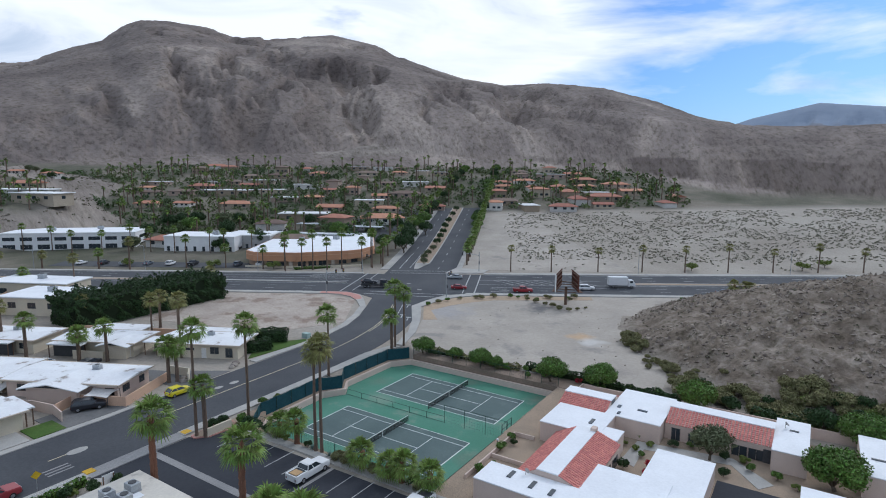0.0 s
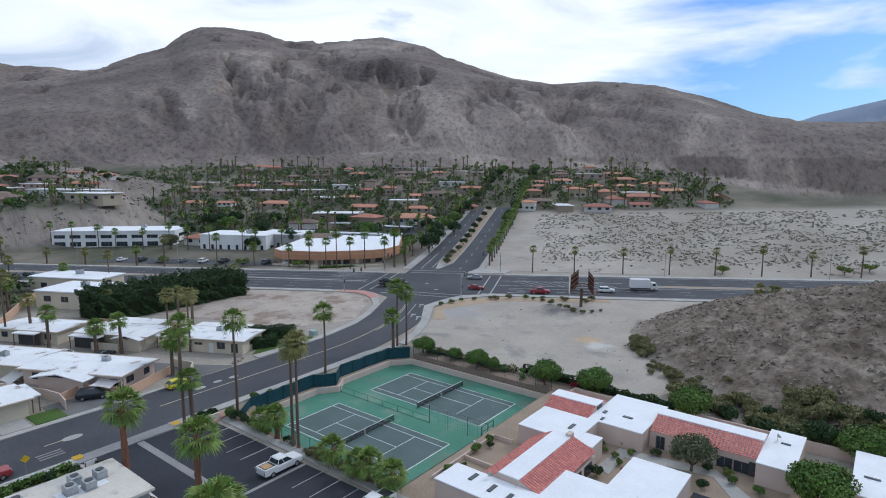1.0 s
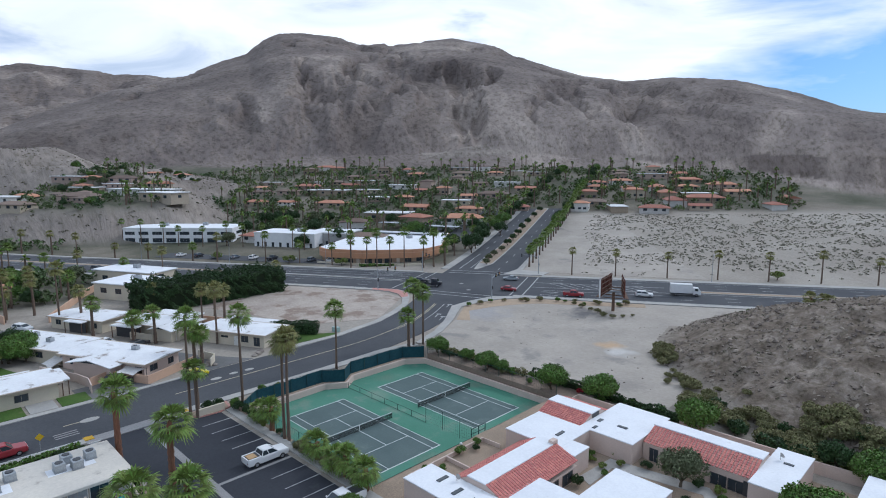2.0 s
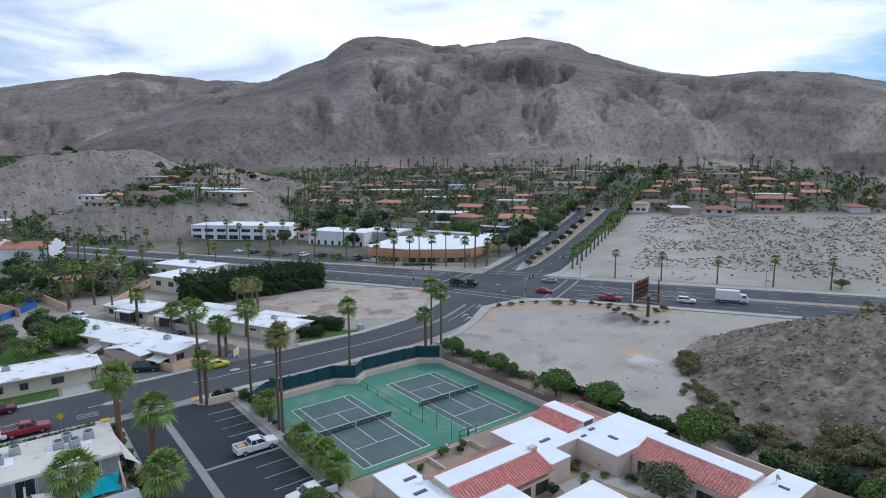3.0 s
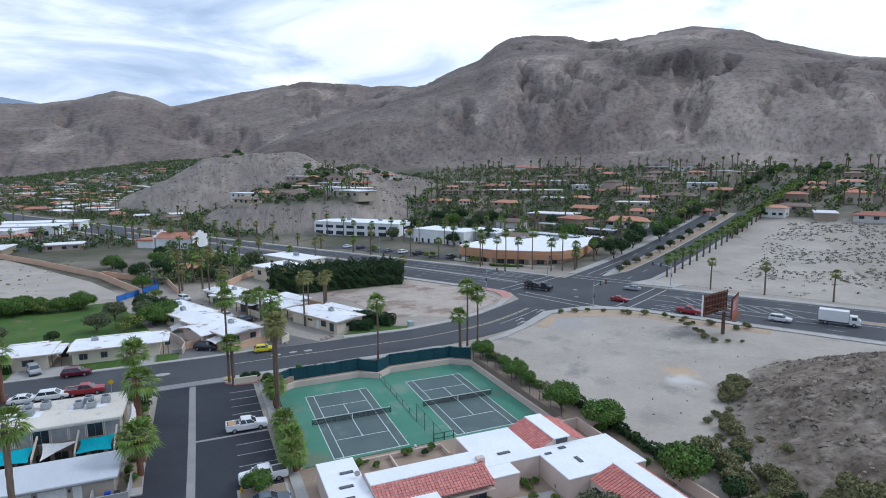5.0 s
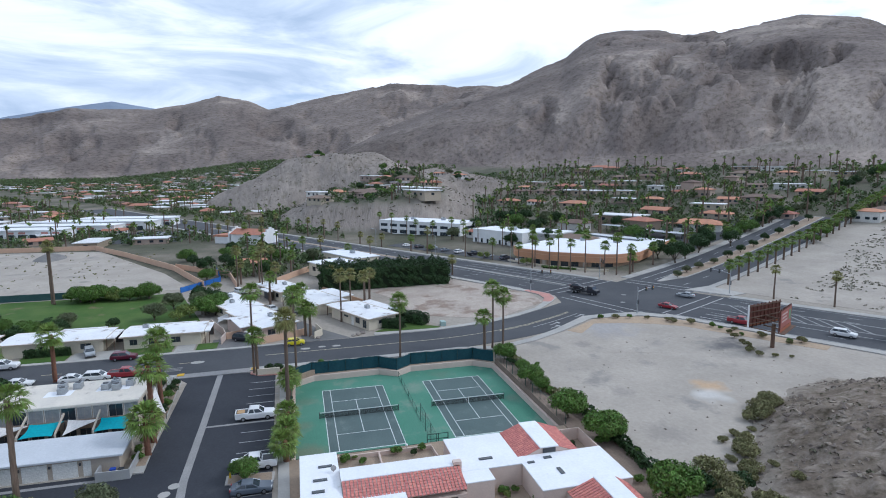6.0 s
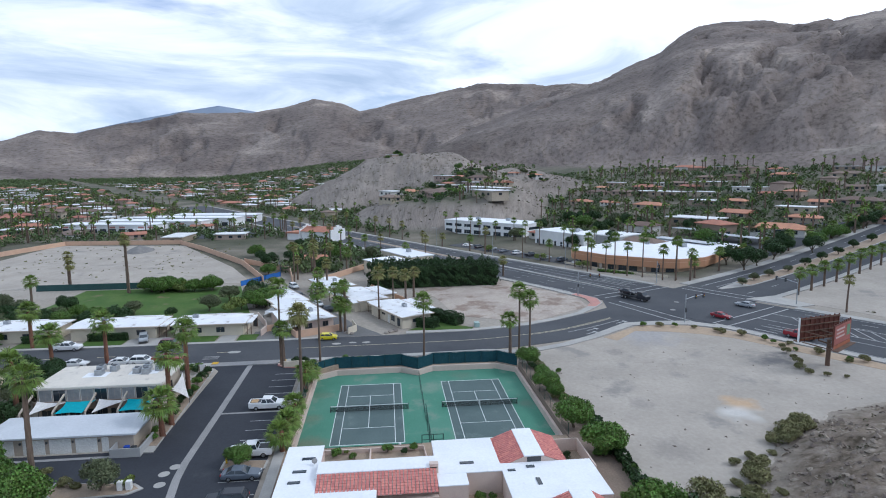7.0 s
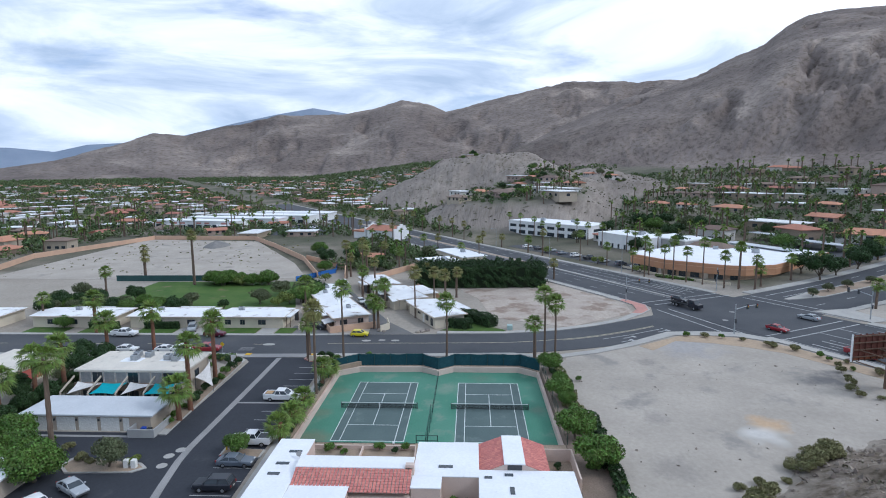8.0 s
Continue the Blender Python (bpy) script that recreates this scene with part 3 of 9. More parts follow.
def mesh_of(name, s, mat, smooth=False):
    me = bpy.data.meshes.new(name)
    me.from_pydata(s.v, [], s.f)
    me.materials.append(mat)
    if smooth:
        me.shade_smooth()
    return me


def part(name, s, mat, parent=None, label="", smooth=False, m=None):
    """One mesh object, under a thing or a part. s: a Shape, or a mesh to be shared."""
    me = s if isinstance(s, bpy.types.Mesh) else mesh_of(name, s, mat, smooth)
    ob = new(name, me)
    if parent is not None:
        ob.parent = parent
    if m is not None:
        ob.matrix_basis = m
    return tagged(ob, label)


def thing(name, label, category, m=None, group="", kind=""):
    ob = new(name)
    ob.empty_display_size = 0.3
    if m is not None:
        ob.matrix_basis = m
    return tagged(ob, label, category, group, kind)


def structure(name, s, mat, label, category="", smooth=False):
    return tagged(new(name, mesh_of(name, s, mat, smooth)), label, category or name.replace("_", " "), kind="structure")


def make_ground():
    rows = np.concatenate([[0.5, 6, 12], 18 * (4760 / 18) ** (np.arange(400) / 399.0)])
    cols = np.concatenate([np.arange(-22, 148, 0.17), np.arange(148, 338, 2.5)])
    A, R = np.meshgrid(np.radians(cols), rows)
    X, Y = LAND_X - np.sin(A) * R, LAND_Y + np.cos(A) * R
    Z, rock, town, rubble, blue, fans, fore = land(X.ravel(), Y.ravel())
    X, Y = X.ravel(), Y.ravel()
    x0, x1, y0, y1 = COURT
    inside = np.minimum(np.minimum(X - x0 + 1.9, x1 + 0.9 - X), np.minimum(Y - y0 + 1.6, y1 + 2.6 - Y))
    Z = Z - 2.2 * np.clip(inside / 0.9, 0, 1)
    nr, nc = len(rows), len(cols)
    i, j = np.meshgrid(np.arange(nr - 1), np.arange(nc), indexing="ij")
    k = (j + 1) % nc
    F = np.stack([i * nc + j, (i + 1) * nc + j, (i + 1) * nc + k, i * nc + k], -1).reshape(-1, 4)[:, ::-1]
    me = bpy.data.meshes.new("ground")
    V = np.stack([X, Y, Z], 1)
    me.from_pydata(V, [], F)
    for nm, val in (("rock", rock), ("town", town), ("rubble", rubble), ("haze_tint", blue), ("pale", fans), ("fore", fore)):
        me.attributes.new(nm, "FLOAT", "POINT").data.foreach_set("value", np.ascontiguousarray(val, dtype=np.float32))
    fall = np.stack([A.ravel() * 1300.0, V[:, 2] * 1.5, R.ravel() * 0.45], 1)
    me.attributes.new("fall", "FLOAT_VECTOR", "POINT").data.foreach_set("vector", np.ascontiguousarray(fall, dtype=np.float32).ravel())
    me.shade_smooth()
    me.materials.append(LAND)
    me.update()
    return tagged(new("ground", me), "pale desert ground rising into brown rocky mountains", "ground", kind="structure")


ground = make_ground()


# ---------------------------------------------------------------- roads and paved ground
EX, EY = 0.861, 0.509      # along the highway
NX, NY = -0.509, 0.861     # across it, towards the mountains


def hw(s, d):
    return (EX * s + NX * d, EY * s + NY * d)


def ribbon(left, right, lift, thick=0.5, step=6.0):
    """A paved strip between two lines of points, laid on the land with sides that go down into it."""
    s = Shape()
    ls, rs = [], []
    for (a, b), (c, d) in zip(zip(left, left[1:]), zip(right, right[1:])):
        n = max(1, int(math.dist(a, b) / step))
        for i in range(n):
            t = i / n
            ls.append((a[0] + (b[0] - a[0]) * t, a[1] + (b[1] - a[1]) * t))
            rs.append((c[0] + (d[0] - c[0]) * t, c[1] + (d[1] - c[1]) * t))
    ls.append(left[-1])
    rs.append(right[-1])
    across = max(1, int(max(math.dist(a, b) for a, b in zip(ls, rs)) / step))
    grid = []
    for a, b in zip(ls, rs):
        row = []
        for j in range(across + 1):
            t = j / across
            x, y = a[0] + (b[0] - a[0]) * t, a[1] + (b[1] - a[1]) * t
            row.append(len(s.v))
            s.v.append((x, y, flat(x, y) + lift))
        grid.append(row)
    for p, q in zip(grid, grid[1:]):
        for j in range(across):
            s.f.append((p[j], q[j], q[j + 1], p[j + 1]))
    rim = [r[0] for r in grid] + grid[-1][1:] + [r[-1] for r in grid[::-1]][1:] + grid[0][::-1][1:-1]
    low = []
    for v in rim:
        x, y, z = s.v[v]
        low.append(len(s.v))
        s.v.append((x, y, z - thick))
    for a, b, c, d in zip(rim, rim[1:] + rim[:1], low[1:] + low[:1], low):
        s.f.append((b, a, d, c))
    return s


def offset(line, w):
    out = []
    for i, p in enumerate(line):
        a, b = line[max(i - 1, 0)], line[min(i + 1, len(line) - 1)]
        dx, dy = b[0] - a[0], b[1] - a[1]
        n = math.hypot(dx, dy)
        out.append((p[0] - dy / n * w, p[1] + dx / n * w))
    return out


def strip(line, w, lift, thick=0.5, step=6.0):
    return ribbon(offset(line, w / 2), offset(line, -w / 2), lift, thick, step)


def rect(x0, x1, y0, y1, lift, thick=0.5):
    return ribbon([(x0, y1), (x1, y1)], [(x0, y0), (x1, y0)], lift, thick)


def bend(points, n=6):
    """A smooth line through the points."""
    out = []
    P = [points[0]] + list(points) + [points[-1]]
    for a, b, c, d in zip(P, P[1:], P[2:], P[3:]):
        for i in range(n):
            t = i / n
            out.append(tuple(0.5 * (2 * b[k] + (c[k] - a[k]) * t + (2 * a[k] - 5 * b[k] + 4 * c[k] - d[k]) * t * t + (3 * b[k] - a[k] - 3 * c[k] + d[k]) * t ** 3) for k in (0, 1)))
    out.append(points[-1])
    return out


highway = structure("road_highway", ribbon([hw(-560, 198), hw(330, 198)], [hw(-560, 172), hw(330, 172)], 0.10), ASPHALT, "wide dark asphalt highway with white lane lines", "road")
street_line = bend([(-81, -150), (-81, -40), (-81, 0), (-81.5, 40), (-82, 62), (-82.3, 80), (-83, 94), (-86.5, 109), (-92, 121), (-99, 133), (-106, 146)])
street = structure("road_street", strip(street_line, 14.2, 0.08, step=4), ASPHALT, "dark asphalt side street curving towards the junction", "road")


def av(s, d):
    """A place on the avenue: s across from its right kerb, d out from the highway."""
    return hw(s + 0.09 * (d - 235), d)


avenue = structure("road_avenue", ribbon([av(-22.5, 196), av(-22.5, 335)], [av(1, 196), av(1, 335)], 0.09), ASPHALT, "dark asphalt avenue with a planted median", "road")
flare = structure("road_junction", ribbon([hw(-42, 173), hw(-31, 171.5), hw(-23, 164)], [hw(8, 173), hw(-2, 170), hw(-10, 160)], 0.07), ASPHALT, "dark asphalt mouth of the street at the junction", "road")


def marking(name, s, mat, road):
    return part(name, s, mat, road)


# lane lines of the highway
for d, gap, run in ((176.3, 12, 3.2), (180.0, 12, 3.2), (194.3, 12, 3.2), (190.6, 12, 3.2)):
    s0 = -300
    while s0 < 240:
        if not -46 < s0 < 12 and not (d == 190.6 and -90 < s0 < -20):
            marking("lane_dash", ribbon([hw(s0, d + 0.09), hw(s0 + run, d + 0.09)], [hw(s0, d - 0.09), hw(s0 + run, d - 0.09)], 0.118, 0.01), LINE_WHITE, highway)
        s0 += gap
for a, b, d in ((-300, -33, 183.6), (8, 250, 183.6), (-300, -36, 197.2), (8, 250, 197.2), (-300, -44, 172.8), (4, 250, 172.8), (-110, -36, 187.4), (10, 46, 180.0), (-85, -36, 190.8), (-85, -36, 194.3)):
    marking("edge_line", ribbon([hw(a, d + 0.1), hw(b, d + 0.1)], [hw(a, d - 0.1), hw(b, d - 0.1)], 0.116, 0.01), LINE_WHITE, highway)
for k in range(9):
    a = 11 + k * 3.2
    marking("hatch_bar", ribbon([hw(a, 189.6), hw(a + 6, 183.9)], [hw(a + 0.35, 189.6), hw(a + 6.35, 183.9)], 0.117, 0.01), LINE_WHITE, highway)
for d in (183.6, 189.8):
    marking("hatch_border", ribbon([hw(6, d + 0.12), hw(45, d + 0.12)], [hw(6, d - 0.12), hw(45, d - 0.12)], 0.119, 0.01), LINE_WHITE, highway)


def line_between(a, b, w, lift=0.125, mat=LINE_WHITE, road=None, name="crossing_line"):
    return marking(name, strip([a, b], w, lift, 0.01), mat, road or highway)


for a, b in (((-35.5, 173), (-31.5, 199)), ((-32, 174), (-28, 199)), ((-28, 170.5), (-4, 166.5)), ((-27, 173.5), (-1, 169.5)),
             ((-24, 199.6), (6, 199.6)), ((-24, 203), (6, 203)), ((1, 172), (3.5, 197)), ((4.5, 172), (7, 197))):
    line_between(hw(*a), hw(*b), 0.35)
for d in (174.5, 178, 192.5, 196):
    line_between(hw(-38.5 if d > 185 else 9.5, d), hw(-50 if d > 185 else 14.5, d), 0.3)
# the street's centre line, turn lane and worn lettering
centre = [p for p in street_line if p[1] < 128]
marking("centre_line", strip([(p[0] - 0.3, p[1]) for p in centre if p[1] > 52], 0.2, 0.098, 0.01, 3), LINE_YELLOW, street)
marking("centre_line", strip([(p[0] + 0.3, p[1]) for p in centre if p[1] > 104], 0.18, 0.099, 0.01, 3), LINE_YELLOW, street)
for y in range(-60, 48, 12):
    marking("lane_dash", strip([(-81.3, y), (-81.3, y + 3.5)], 0.18, 0.098, 0.01), LINE_YELLOW, street)
marking("turn_lane_line", strip([(-85.4, 113), (-88.4, 119.5), (-93.4, 128.5)], 0.2, 0.098, 0.01, 3), LINE_WHITE, street)
for cx, cy in ((-85.8, 117.5), (-90.6, 126.5), (-83.2, 116.5)):
    arrow = strip([(cx, cy), (cx - 1.4, cy + 2.6)], 0.25, 0.098, 0.01)
    head = strip([(cx - 1.9, cy + 2.3), (cx - 0.8, cy + 2.9)], 0.7, 0.101, 0.01)
    arrow.add(head.v, head.f)
    marking("turn_arrow", arrow, LINE_WHITE, street)
for k in range(3):
    marking("worn_letter_bar", strip([(-78.7 + k * 0.75, 34.2), (-78.7 + k * 0.75, 37.2)], 0.28, 0.098, 0.01), GUTTER, street)
for cx, cy, r in ((-81.2, 39.5, 0.8), (-84.2, 60.5, 0.6), (-84.4, 67, 0.55), (-84.6, 64, 0.5)):
    disc = Shape()
    disc.prism([(cx + r * math.cos(t * math.pi / 6), cy + 1.7 * r * math.sin(t * math.pi / 6)) for t in range(12)], flat(cx, cy) + 0.02, flat(cx, cy) + 0.1)
    marking("patch_cover", disc, CONCRETE, street)
for s_, d_ in ((-1, 178), (-16, 184), (-12, 176)):
    cx, cy = hw(s_, d_)
    disc = Shape()
    disc.prism([(cx + 0.7 * math.cos(t * math.pi / 6), cy + 0.7 * math.sin(t * math.pi / 6)) for t in range(12)], flat(cx, cy) + 0.02, flat(cx, cy) + 0.125)
    marking("manhole_cover", disc, GUTTER, highway)
# avenue lane lines
for s_ in (-19, -5.3):
    for d_ in range(206, 330, 12):
        marking("lane_dash", strip([av(s_, d_), av(s_, d_ + 3.5)], 0.2, 0.11, 0.01), LINE_WHITE, avenue)
for d_, s_ in ((208, -19.2), (208, -15.6)):
    marking("lane_line", strip([av(s_, d_), av(s_, d_ + 24)], 0.25, 0.112, 0.01), LINE_WHITE, avenue)

# kerbs and pavements: real steps
pave = []


def pavement(name, s, label, mat=CONCRETE):
    pave.append(structure(name, s, mat, label, "pavement"))
    return pave[-1]


pavement("kerb_highway_north", ribbon([hw(8, 200.4), hw(330, 200.4)], [hw(8, 198), hw(330, 198)], 0.24), "pale concrete pavement along the highway")
pavement("kerb_highway_west", ribbon([hw(-560, 200), hw(-33, 200)], [hw(-560, 198), hw(-33, 198)], 0.24), "pale concrete pavement before the shops")
pavement("kerb_highway_south", ribbon([hw(2, 172), hw(330, 172)], [hw(2, 169.8), hw(330, 169.8)], 0.24), "pale concrete kerb beside the vacant lot")
pavement("kerb_highway_southwest", ribbon([hw(-560, 172), hw(-43, 172)], [hw(-560, 170), hw(-43, 170)], 0.24), "pale concrete pavement beside the small dirt lot")
for a, b in ((-300, -92), (52, 320)):
    med = pavement("median_highway", ribbon([hw(a, 187.2), hw(b, 187.2)], [hw(a, 184.6), hw(b, 184.6)], 0.26), "kerbed gravel median of the highway", CONCRETE)
    part("median_gravel", ribbon([hw(a + 1, 186.8), hw(b - 1, 186.8)], [hw(a + 1, 185), hw(b - 1, 185)], 0.275, 0.05), GRAVEL, med)
med = pavement("median_highway", ribbon([hw(-92, 187.4), hw(-36, 185)], [hw(-92, 186.2), hw(-36, 184.4)], 0.26), "narrow concrete median of the highway", CONCRETE)
corner_w = [hw(-46, 171), hw(-40, 172.3), hw(-33, 171.8), hw(-28.5, 168.5), hw(-26.6, 163), (-100.3, 121.2), (-95.9, 113.6), (-92.3, 105), (-89.8, 92)]
inner_w = [hw(-46, 169.5), hw(-41, 169.8), hw(-35, 169), hw(-31, 166.2), hw(-28.6, 162.2), (-101.9, 120.5), (-97.5, 112.8), (-93.9, 104.4), (-91.4, 92)]
pavement("pavement_corner_west", ribbon(corner_w, inner_w, 0.22, step=3), "curving pale concrete pavement round the dirt lot")
part("red_ramp", ribbon([hw(-41, 172.0), hw(-33, 171.5), hw(-28.9, 168.2), hw(-27.2, 164)], [hw(-41, 170.0), hw(-35, 169.0), hw(-31, 166.2), hw(-28.9, 162.6)], 0.235, 0.03, 2), KERB_RED, pave[-1], "pinkish red corner ramp")
corner_e = [(-73.9, 100), (-77.3, 109), (-82, 117), hw(-12.5, 156.5), hw(-8.5, 163.5), hw(-4, 169), hw(4, 171.6)]
inner_e = [(-72.2, 100.4), (-75.6, 109.8), (-80.2, 118), hw(-9.8, 156), hw(-6, 161.5), hw(-2, 166.2), hw(5, 169.6)]
pavement("pavement_corner_east", ribbon(inner_e, corner_e, 0.22, step=3), "pale concrete kerb round the vacant lot")
pavement("pavement_street_court", ribbon([(-74.9, 50), (-75.0, 70), (-75.2, 80), (-75.7, 92), (-74.2, 99)], [(-73.2, 50), (-73.3, 70), (-73.3, 80), (-73.3, 92), (-72.2, 99.4)], 0.2, step=4), "pale concrete pavement by the tennis court")
pavement("pavement_street_south", ribbon([(-74.1, -150), (-74.4, 37)], [(-72.6, -150), (-72.8, 37)], 0.2), "pale concrete pavement by the apartments")
pavement("gutter_driveway", ribbon([(-74.6, 37), (-74.9, 50)], [(-72.4, 37), (-72.6, 50)], 0.13), "pale concrete driveway apron", GUTTER)
pavement("pavement_street_north", ribbon([(-89.6, -150), (-89.2, 46), (-89.4, 58)], [(-88.1, -150), (-88.0, 46), (-88.8, 58)], 0.2), "pale concrete kerb before the houses")
pavement("pavement_street_corner", ribbon([(-91.6, 76), (-91.2, 92)], [(-89.6, 76), (-89.8, 92)], 0.2), "pale concrete kerb before the lawn")
# avenue: kerb at the vacant desert side, median with planting, left pavement
pavement("pavement_avenue_east", ribbon([av(1, 205), av(1, 335)], [av(3, 205), av(3, 335)], 0.22), "pale pavement along the avenue")
pavement("pavement_avenue_west", ribbon([av(-25.5, 205), av(-25.5, 335)], [av(-22.5, 205), av(-22.5, 335)], 0.22), "pale pavement along the avenue")
pavement("corner_ramp_north", ribbon([av(-2, 200), hw(8, 200.4)], [av(0.9, 208), hw(10, 205)], 0.225, step=2), "pale concrete corner ramp")
amed = pavement("median_avenue", ribbon([av(-13.8, 206), av(-15, 216), av(-15.2, 335)], [av(-12.6, 206), av(-9.6, 216), av(-9, 335)], 0.25), "kerbed avenue median planted with bushes", CONCRETE)
part("median_gravel", ribbon([av(-14.6, 216), av(-14.8, 334)], [av(-10.1, 216), av(-9.5, 334)], 0.27, 0.05), GRAVEL, amed)

# graded dirt of the vacant lots
structure("ground_vacant_lot", ribbon([hw(6, 169.7), hw(70, 169.7)], [(-71.5, 101.5), (-20, 100.5)], 0.03, 0.3), DIRT, "pale bare graded dirt of a vacant lot", "ground")
structure("ground_vacant_lot_corner", ribbon([(-73, 103), (-80.5, 119.5), hw(-6.5, 160.3), hw(6, 169)], [(-66, 101), (-66, 112), (-62, 126), (-58, 140)], 0.04, 0.3, 4), DIRT, "pale bare graded dirt at the corner", "ground")
structure("planter_corner", ribbon([(-80.3, 119.4), hw(-9.2, 157), hw(-5.5, 162.2), hw(-1, 166.6), hw(8, 169.3), hw(38, 169.5)], [(-77.5, 121.5), hw(-7, 153), hw(-1.5, 158.5), hw(4, 162), hw(10, 164.5), hw(38, 166)], 0.06, 0.3, 4), DIRT_ORANGE, "orange-tan planter dirt along the kerb", "ground")
structure("ground_small_lot", ribbon([hw(-79, 169.3), hw(-38, 169.0), hw(-29, 163), (-95.2, 107)], [(-139, 80), (-125, 86), (-112, 88), (-104, 90)], 0.05, 0.3, 4), DIRT_PINK, "pinkish bare dirt of a small corner lot", "ground")
structure("ground_cleared_field", ribbon([(-272, -95), (-262, -30), (-190, 12)], [(-158, -92), (-156, -30), (-158, 26)], 0.05, 0.3), DIRT, "pale cleared field behind a peach wall", "ground")
structure("ground_avenue_verge", ribbon([av(3.2, 206), av(3.2, 318)], [hw(60, 203), av(24, 318)], 0.05, 0.3), DIRT, "pale compacted dirt verge of the avenue", "ground")

# ---------------------------------------------------------------- tennis enclosure
CX0, CX1, CY0, CY1 = COURT
court = structure("ground_tennis_court", Shape().box(CX0, CX1, CY0, CY1, -0.4, 0.0), COURT_GREEN, "two green acrylic tennis courts with dark grey playing areas", "tennis court")


def court_lines(y0):
    """Playing area and lines of one court; its length runs along x."""
    x0, x1 = -64.0, -40.23
    y1, mid, cx = y0 + 10.97, y0 + 5.485, (x0 + x1) / 2
    part("playing_area", Shape().box(x0, x1, y0, y1, -0.05, 0.006), COURT_GREY, court)
    w = 0.055
    lines = [(x0 - w, x1 + w, y0 - w, y0 + w), (x0 - w, x1 + w, y1 - w, y1 + w), (x0 - w, x0 + 2 * w, y0, y1), (x1 - 2 * w, x1 + w, y0, y1),
             (x0, x1, y0 + 1.37 - w, y0 + 1.37 + w), (x0, x1, y1 - 1.37 - w, y1 - 1.37 + w),
             (cx - 6.4 - w, cx - 6.4 + w, y0 + 1.37, y1 - 1.37), (cx + 6.4 - w, cx + 6.4 + w, y0 + 1.37, y1 - 1.37), (cx - 6.4, cx + 6.4, mid - w, mid + w)]
    for k, (a, b, c, d) in enumerate(lines):
        part("court_line", Shape().box(a, b, c, d, -0.02, 0.010 + 0.001 * k), COURT_LINE, court)
    net = thing("tennis_net", "black tennis net with a white top band on dark posts", "tennis net", group="tennis nets")
    n = 14
    body = Shape()
    for k in range(n + 1):
        y = y0 - 0.9 + (12.77) * k / n
        body.box(cx - 0.012, cx + 0.012, y - 0.02, y + 0.02, 0.03, 0.93)
    for z in (0.1, 0.22, 0.34, 0.46, 0.58, 0.70, 0.82):
        body.box(cx - 0.01, cx + 0.01, y0 - 0.9, y1 + 0.9, z - 0.035, z + 0.035)
    part("mesh", body, NET, net)
    part("top_band", Shape().box(cx - 0.03, cx + 0.03, y0 - 0.9, y1 + 0.9, 0.92, 1.03), COURT_LINE, net, "white canvas band")
    part("centre_strap", Shape().box(cx - 0.02, cx + 0.02, mid - 0.06, mid + 0.06, 0.0, 0.93), COURT_LINE, net, "white strap")
    for y in (y0 - 0.95, y1 + 0.95):
        part("post", Shape().tube([(cx, y, 0), (cx, y, 1.1)], [0.05, 0.05], 8), METAL_DARK, net)


court_lines(63.03)
court_lines(81.58)

# low peach retaining wall, the pale coping of the enclosure
wall_line = [(-36.2, 58.1), (-67.2, 58.1), (-69.6, 61.8), (-70.0, 74.2), (-67.9, 77.5), (-70.0, 80.4), (-70.0, 93.2), (-67.3, 96.7), (-36.2, 96.9)]


def wall_run(name, line, mat, w, top, bottom, label, category="wall", closed=False):
    s = Shape()
    L, R = offset(line, w / 2), offset(line, -w / 2)
    k0 = None
    n = len(line)
    for i in range(n):
        zb = bottom if bottom is not None else flat(*line[i]) - 0.3
        zt = top if bottom is not None else flat(*line[i]) + top
        s.v += [(*L[i], zb), (*R[i], zb), (*L[i], zt), (*R[i], zt)]
    for i in range(n - 1):
        a, b = 4 * i, 4 * i + 4
        s.f += [(a, b, b + 2, a + 2), (b + 1, a + 1, a + 3, b + 3), (a + 2, b + 2, b + 3, a + 3)]
    s.f += [(1, 0, 2, 3), (4 * n - 4, 4 * n - 3, 4 * n - 1, 4 * n - 2)]
    return structure(name, s, mat, label, category)


wall_run("wall_court", wall_line, PINK, 0.45, 1.05, -0.3, "low pale pink wall round the sunken tennis court")
structure("planter_court_south", Shape().prism([(-72.3, 56.9), (-35.9, 56.9), (-35.9, 57.9), (-67.3, 57.9), (-70.2, 62), (-72.3, 62)], 0.5, 1.86), GRAVEL, "tan gravel planter beside the tennis court", "planter")
structure("planter_court_west", Shape().prism([(-73.3, 62), (-70.0, 62), (-70.35, 74.3), (-68.2, 77.5), (-70.35, 80.5), (-70.35, 93.3), (-67.5, 97.1), (-73.3, 97.1)], 0.4, 1.0), GRAVEL, "tan gravel strip between street and tennis court", "planter")
structure("planter_court_east", Shape().prism([(-67.2, 97.15), (-35.9, 97.15), (-32.5, 97), (-14, 97.2), (-14, 101.6), (-66, 101.9)], 0.4, 2.02), surface("brown_planter_soil", (0.20, 0.155, 0.12), (0.25, 0.19, 0.15), 0.3, 4, 0.95, 0.4, 0.04), "brown soil planter with trees behind the court", "planter")


